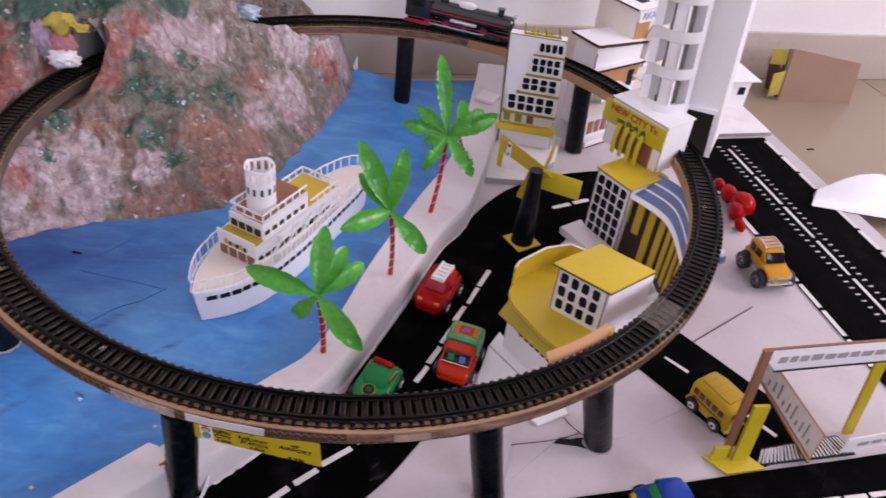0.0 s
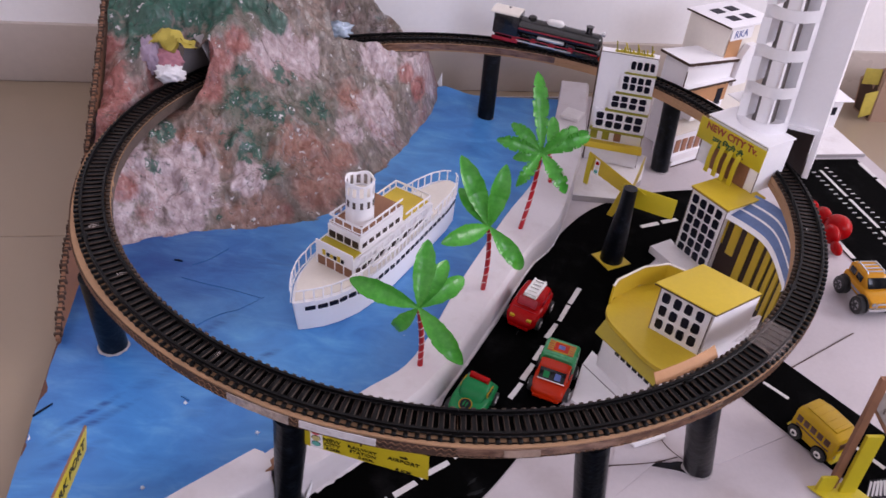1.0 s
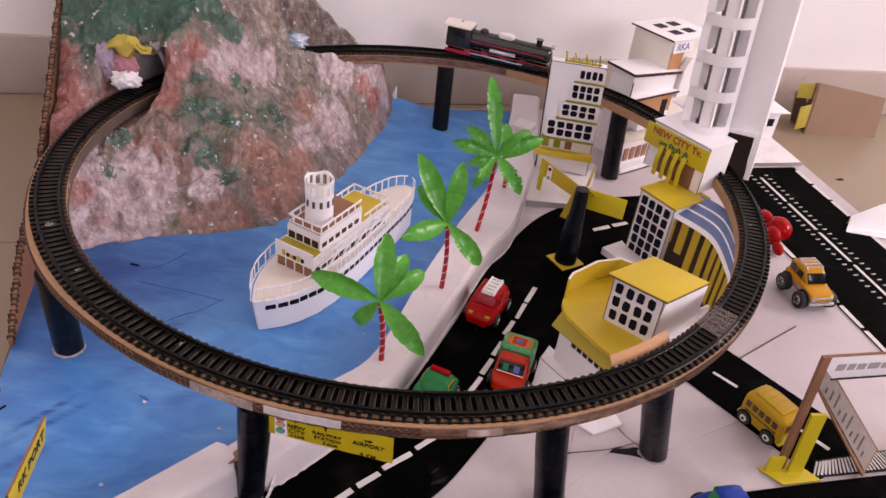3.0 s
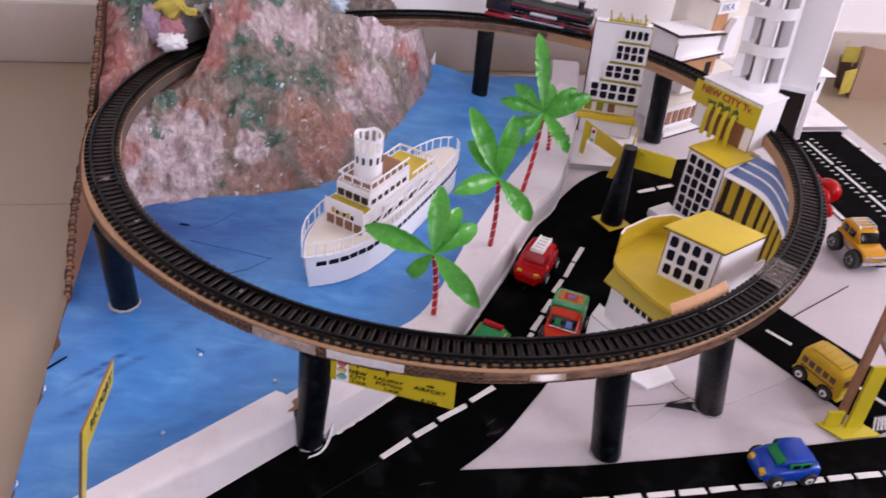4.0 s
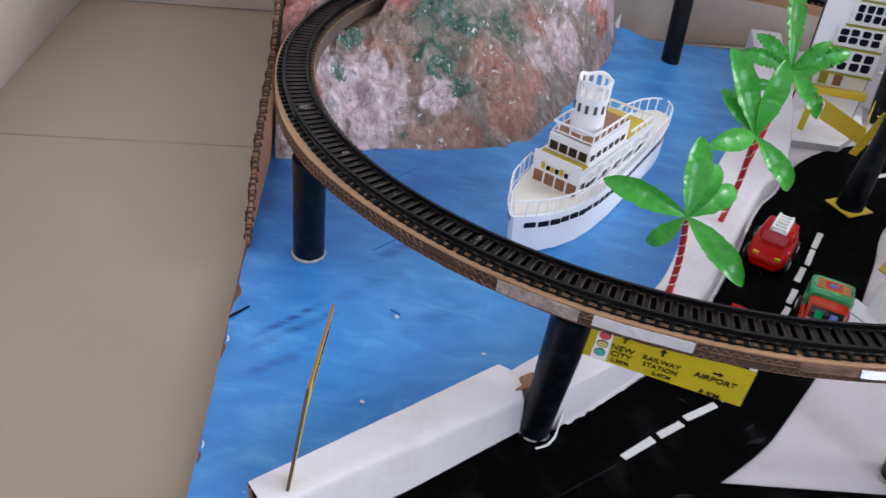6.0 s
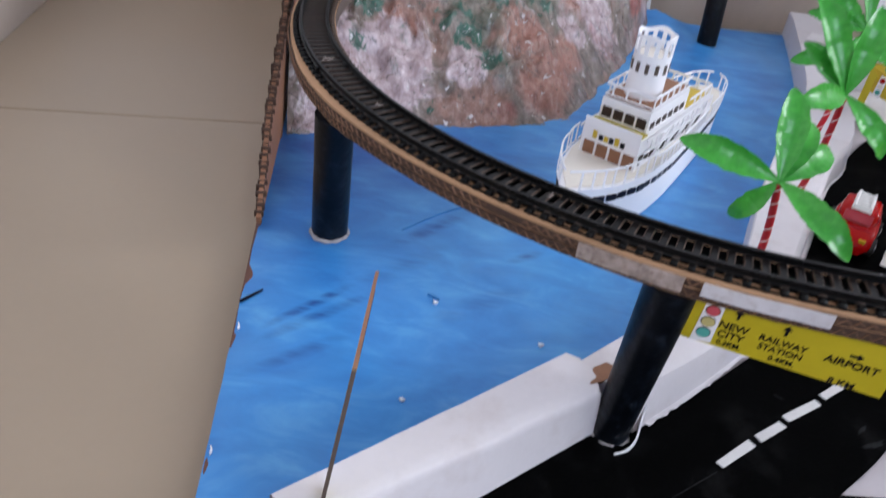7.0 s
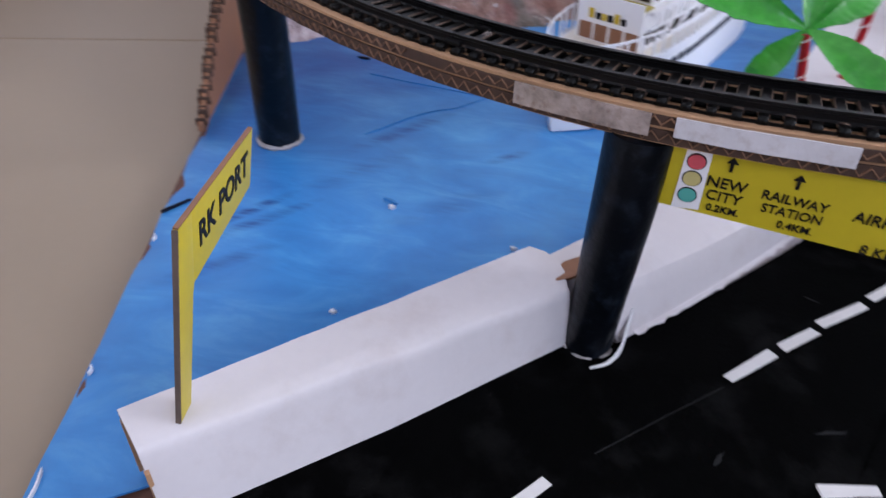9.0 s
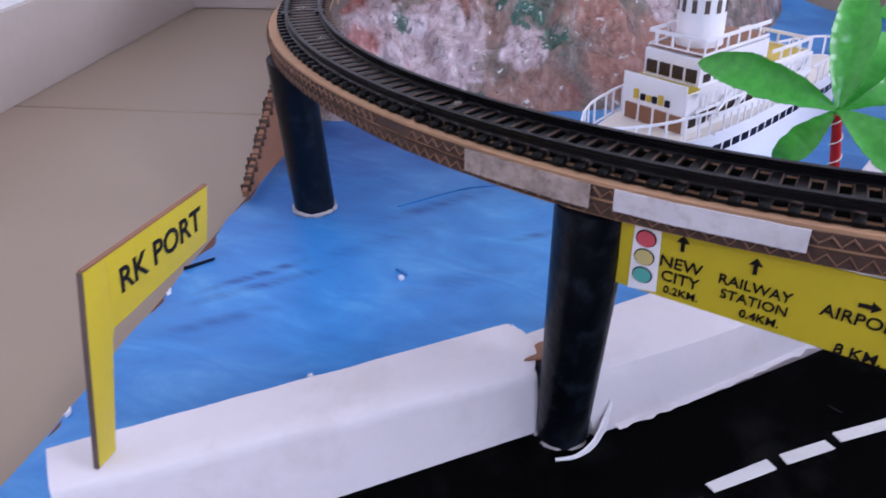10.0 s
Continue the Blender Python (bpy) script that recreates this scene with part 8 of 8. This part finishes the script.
def gantry_signs():
    # black signpost on a yellow foot, standing on the road
    r = thing("signpost", "black paper cone post on a yellow foot by the road", "signpost", pose(0.092, 0.833, 0.002))
    part("foot", box(-0.0165, 0.0165, -0.0165, 0.0165, 0, 0.0014, 0.0003, m=pose(0, 0, 0, 0, 0, 32)), M_YELLOW, r, "yellow square foot")
    part("cone", tube([(0, 0, 0.0014), (0.0005, 0, 0.035), (0.001, 0, 0.075), (0.001, 0, 0.101)], [0.0135, 0.0120, 0.0088, 0.0078], 26), M_BLACK, r)
    part("panel", box(0, 0.049, 0, 0.026, -0.0010, 0.0, 0.0003, m=r.matrix_basis.inverted() @ face_frame((0.1000, 0.8450), (0.1440, 0.8260), 0.0720)), M_YELLOWB, r, "yellow card panel")
    bm = loft([[(0.006, 0.010, 0.098), (-0.003, 0.014, 0.098), (-0.003, 0.015, 0.098), (0.006, 0.011, 0.098)], [(-0.006, 0.022, 0.046), (-0.012, 0.026, 0.046), (-0.012, 0.027, 0.046), (-0.006, 0.023, 0.046)]])
    part("brace", bm, M_YELLOW, r, "slanted yellow card brace")
    bm = loft([[(0.006, 0.008, 0.100), (0.020, 0.003, 0.092), (0.020, 0.0045, 0.092), (0.006, 0.0095, 0.100)], [(-0.006, 0.017, 0.092), (0.010, 0.012, 0.080), (0.010, 0.0135, 0.080), (-0.006, 0.0185, 0.092)]])
    part("top_fold", bm, M_YELLOWB, r)
    # yellow sign with a traffic light patch
    g = thing("yellow_sign", "bent yellow card sign with a traffic light patch", "sign")
    a, b, c = (0.0690, 0.9900), (0.1240, 0.9440), (0.1450, 1.0000)
    m = face_frame(a, b, 0)
    L = (Vector(b) - Vector(a)).length
    part("panel", prism([(0.0, 0.034), (L, 0.020), (L, 0.040), (0.0, 0.057)], -0.0010, 0.0, m=m), M_YELLOW, g)
    part("leg", prism([(0.0, 0.0095), (0.0070, 0.0095), (0.0085, 0.050), (0.0, 0.055)], 0.0002, 0.0012, m=m), M_YELLOWB, g)
    part("light_patch", prism([(0.011, 0.030), (0.019, 0.028), (0.019, 0.050), (0.012, 0.052)], 0.0003, 0.0008, m=m), M_PAPER, g)
    for k, mt in enumerate((M_REDTOY, M_CREAM, M_GREENTEAL)):
        part("dot", tube([(0.0153, 0.0465 - 0.0062 * k, 0.0006), (0.0153, 0.0465 - 0.0062 * k, 0.0014)], 0.0026, 14, m=m), mt, g)
    m = face_frame(b, c, 0)
    L = (Vector(c) - Vector(b)).length
    part("panel", prism([(0.0, 0.020), (L, 0.030), (L, 0.052), (0.0, 0.040)], -0.0010, 0.0, m=m), M_YELLOW, g)
    part("leg", prism([(0.001, 0.0095), (0.008, 0.0095), (0.008, 0.022), (0.001, 0.022)], -0.0010, 0.0, m=m), M_YELLOW, g)


def crossing_gate():
    r = thing("road_gate", "brown and white card road gate with yellow posts", "gate", pose(0, 0, 0))
    z = 0.003
    head = Vector((0.2465, 0.5405, 0.1405))

    def leaning(a, b, w, d, turn, mt, name, lab=""):
        """A flat bar from a to b, w by d across."""
        x, y = Vector((math.cos(radians(turn)), math.sin(radians(turn)), 0)), Vector((-math.sin(radians(turn)), math.cos(radians(turn)), 0))
        rings = [[Vector(p) + x * sx * w / 2 + y * sy * d / 2 for sx, sy in ((-1, -1), (1, -1), (1, 1), (-1, 1))] for p in (a, b)]
        return part(name, loft(rings), mt, r, lab)
    part("base_plate", prism([(0.237, 0.537), (0.255, 0.5195), (0.295, 0.5285), (0.277, 0.5470)], z, z + 0.0014, 0.0003), M_YELLOWB, r, "yellow base plate")
    leaning((0.2590, 0.5395, z), head, 0.0072, 0.0040, 8, M_BROWN, "post")
    leaning((0.2715, 0.5360, z + 0.0014), (0.2650, 0.5370, 0.078), 0.0150, 0.0030, 8, M_YELLOWB, "yellow_stay", "tall yellow card stay")
    leaning((0.2500, 0.5350, z + 0.0014), (0.2495, 0.5350, 0.022), 0.0150, 0.0030, 8, M_YELLOWB, "yellow_stay", "short yellow card stay")
    # leaning poster board, from the upper part of the post down to the kerb
    c = [Vector((0.2500, 0.5400, 0.1080)), Vector((0.2475, 0.5425, 0.1370)), Vector((0.3720, 0.5730, 0.0036)), Vector((0.3400, 0.5380, 0.0036))]

    def quad(t0, t1, s0, s1, off, th):
        rows = []
        for k in range(17):
            t = t0 + (t1 - t0) * k / 16
            e = [c[0].lerp(c[3], t).lerp(c[1].lerp(c[2], t), s0 + (s1 - s0) * j / 4) for j in range(5)]
            n = (c[3] - c[0]).cross(e[4] - e[0]).normalized()
            n = n if n.z > 0 else -n
            rows.append([p + n * off for p in e] + [p + n * (off + th) for p in reversed(e)])
        return loft(rows)
    part("poster_frame", quad(0.0, 1.0, 0.0, 1.0, -0.0022, 0.0020), M_BROWN, r, "brown card frame")
    pp = part("poster", quad(0.03, 0.96, 0.10, 0.90, 0.0003, 0.0006), M_POSTER, r, "grey paper poster")
    for k in range(10):
        t = 0.12 + k * 0.078
        part("writing_bar", quad(t, t + 0.018, 0.24, 0.42 + 0.32 * ((k * 7) % 3) / 2, 0.0010, 0.0004), M_DULL, pp)
    # banner across the top, and a second post
    a, b = (head.x, head.y), (head.x + 0.176, head.y + 0.038)
    m = face_frame(a, b, 0)
    L = (Vector(b) - Vector(a)).length
    part("banner", box(0.0, L, 0.1140, 0.1395, -0.0012, 0.0, 0.0003, m=m), M_PAPER, r, "white paper banner")
    part("banner_edge", box(0.0, L, 0.1397, 0.1410, -0.0016, 0.0006, m=m), M_BROWN, r)
    part("banner_edge", box(0.012, L, 0.1123, 0.1138, -0.0016, 0.0006, m=m), M_INK, r)
    x = 0.016
    while x < L - 0.012:
        w = random.uniform(0.006, 0.011)
        part("writing_bar", box(x, x + w, 0.1235, 0.1300 + random.uniform(-0.001, 0.001), 0.0002, 0.0006, m=m), M_GREY, r)
        x += w + 0.0030
    leaning((0.3960, 0.5790, z), (0.3705, 0.5670, 0.1125), 0.0120, 0.0030, 12, M_YELLOWB, "post", "yellow card post")
    m2 = face_frame((0.377, 0.553), (0.475, 0.579), 0)
    part("low_board", box(0.0, 0.10, 0.003, 0.024, -0.0012, 0.0, 0.0003, m=m2), M_PAPER, r, "low white lettered board")
    for k in range(5):
        part("writing_bar", box(0.016 + k * 0.016, 0.028 + k * 0.016, 0.011, 0.0160, 0.0002, 0.0006, m=m2), M_GREY, r)


def clutter():
    # kraft box on the floor by the wall
    r = thing("cardboard_box", "open brown kraft cardboard box lying on the floor", "box", pose(0.6235, 1.3665, FLOOR, 0, 0, 8.5))
    front = [(0.0, 0.0), (0.151, 0.0), (0.143, 0.040), (0.1345, 0.080), (0.070, 0.0885), (-0.0135, 0.1005), (-0.007, 0.050)]
    part("body", wobble(loft([[(x, y, z * sink) for x, z in front] for y, sink in ((0.0, 1.0), (0.016, 0.90), (0.034, 0.76), (0.052, 0.60))]), 0.0008, 30), M_BOX, r)
    part("opening", loft([[(-0.0008, y, 0.004), (-0.0120, y, 0.094 * sink), (-0.0130, y, 0.094 * sink), (-0.0018, y, 0.004)] for y, sink in ((0.004, 0.97), (0.048, 0.62))]), M_CARDDK, r, "dark open end")
    part("folded_flap", loft([[(0.001, y, 0.003), (0.034, y, 0.066), (-0.0105, y, 0.097)] for y in (-0.0016, -0.0006)]), M_BOX, r, "creased kraft flap folded over the front")
    part("flap", box(-0.027, 0, -0.0010, 0.0010, 0.0, 0.046, 0.0004, m=pose(-0.001, 0.002, 0.013, 0, -9, 14)), M_YELLOWDULL, r, "yellow lining flap")
    part("flap", box(-0.027, 0, -0.0010, 0.0010, 0.0, 0.028, 0.0004, m=pose(-0.010, 0.006, 0.067, 0, -6, -16)), M_YELLOWDULL, r, "yellow lining flap")
    # white paper aeroplane-like folded sheet beside the runway
    r = thing("folded_paper", "folded white glossy paper sheet lying beside the runway", "paper")
    rows = []
    for i in range(13):
        t = i / 12
        row = []
        for j in range(11):
            s = j / 10
            wide = 0.25 + 0.75 * min(1.0, t * 2.2)
            x = 0.505 + 0.197 * t + 0.040 * s * wide + 0.012 * math.sin(s * 5) * t
            y = 0.968 - 0.028 * t + 0.098 * s * wide
            ridge = max(0.0, 1 - abs(s - 0.62) / 0.42)
            z = 0.001 + 0.042 * ridge ** 1.4 * math.exp(-((t - 0.3) / 0.35) ** 2) + 0.005 * noise.noise(Vector((t * 5, s * 5, 2)))
            row.append((x, y, max(0.0018, z)))
        rows.append(row)
    bm = loft(rows, closed=False)
    res = bmesh.ops.extrude_face_region(bm, geom=bm.faces[:])
    for v in res["geom"]:
        if isinstance(v, bmesh.types.BMVert):
            v.co.z += 0.0008
    part("sheet", bm, M_PAPER, r, angle=25)
    # red glossy toy of joined bulbs
    bm = bmesh.new()
    for c, rad, sc in (((0.375, 0.984, 0.013), 0.0085, (0.9, 1.3, 1)), ((0.381, 0.960, 0.015), 0.0115, (0.9, 1.35, 1.0)), ((0.392, 0.936, 0.016), 0.0155, (1.05, 1.25, 1.0)), ((0.380, 0.922, 0.013), 0.012, (0.8, 1.3, 1.0)), ((0.379, 0.897, 0.009), 0.0075, (0.8, 1.7, 1.0))):
        b = bmesh.new()
        bmesh.ops.create_uvsphere(b, u_segments=24, v_segments=16, radius=rad)
        bmesh.ops.transform(b, matrix=Matrix.Translation(c) @ Matrix.Diagonal((*sc, 1)), verts=b.verts)
        merge(bm, b)
    ob = part("plastic_toy", bm, M_REDTOY, angle=80)
    tagged(ob, "shiny red plastic toy of joined round bulbs beside the track", "toy")
    # scrap of printed paper and a card bracket under the city side of the bed
    sc = thing("paper_scrap", "crumpled blue and white scrap of paper under the track", "paper")
    bm = bmesh.new()
    bmesh.ops.create_icosphere(bm, subdivisions=3, radius=0.010)
    for v in bm.verts:
        v.co *= 1 + 0.5 * noise.noise(v.co * 160)
        v.co += Vector((0.3270, 0.8260, 0.0095))
        v.co.z = max(0.0012, v.co.z)
    part("scrap", bm, M_PAPER, sc, angle=50)
    part("print", wobble(box(-0.005, 0.005, -0.0105, -0.0085, -0.004, 0.005, 0.0005, m=pose(0.3275, 0.8255, 0.0105, 0, 0, 25)), 0.001, 90), M_STRIPE, sc, "printed blue patch")
    br = part("card_bracket", box(-0.0010, 0.0010, -0.012, 0.012, 0.0008, 0.0945, 0.0003, m=pose(0.2660, 0.7650, 0, 0, 0, 62)), M_TAN)
    tagged(br, "tan card bracket standing under the track bed", "bracket")
    # small dark scraps on the floor
    for x, y, s in ((0.615, 1.190, 0.006), (0.83, 1.15, 0.003), (-0.53, 1.10, 0.004)):
        ob = part("floor_scrap", wobble(box(-s, s, -s * 0.4, s * 0.4, 0, 0.001), 0.001, 300), M_INK)
        ob.matrix_basis = pose(x, y, FLOOR + 0.0003, 0, 0, 20)
        tagged(ob, "tiny dark scrap lying on the floor tiles", "scrap")


M_POSTER = paint("grey_printed_poster", (0.27, 0.235, 0.215), 0.45, 0.2, 90, 300, 0.15, dirt_or_glint=(0.15, 0.12, 0.11))
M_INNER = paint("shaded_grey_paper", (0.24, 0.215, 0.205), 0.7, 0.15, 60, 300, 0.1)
M_EDGE = paint("raw_card_edge", (0.16, 0.12, 0.10), 0.8, 0.4, 200, 600, 0.3)
M_OLIVE = paint("olive_paint", (0.30, 0.28, 0.02), 0.5, 0.2, 60, 300, 0.1)
M_BROWNDOOR = paint("brown_door_paper", (0.33, 0.15, 0.085), 0.6, 0.25, 60, 300, 0.1, rand=0.4)
hotel()
apartment()
mall()
tower()
back_houses()
gantry_signs()
crossing_gate()
clutter()


# ---- from the drawing to the model as it stands ----
bpy.context.view_layer.update()
SET_OUT = ("airport_hut", "apartment_block", "card_bracket", "folded_paper", "forecourt_sheet", "ground", "hotel", "house", "kiosk", "market_hall", "mountain",
           "paper_curl", "paper_scrap", "paper_sheet", "plastic_toy", "plinth", "promenade", "road", "road_bus", "road_front", "runway", "ship",
           "shop_row", "shopping_mall", "signpost", "television_station", "plastic_scrap", "tissue_scrap", "tower", "toy_bus", "toy_car", "toy_jeep", "toy_truck", "water", "yellow_sign")
for ob in [o for o in bpy.data.objects if o.parent is None]:
    kind = ob.name.split(".")[0]
    if kind in SET_OUT or ob.name in ("palm_tree.002", "palm_tree.003"):
        settle(ob)
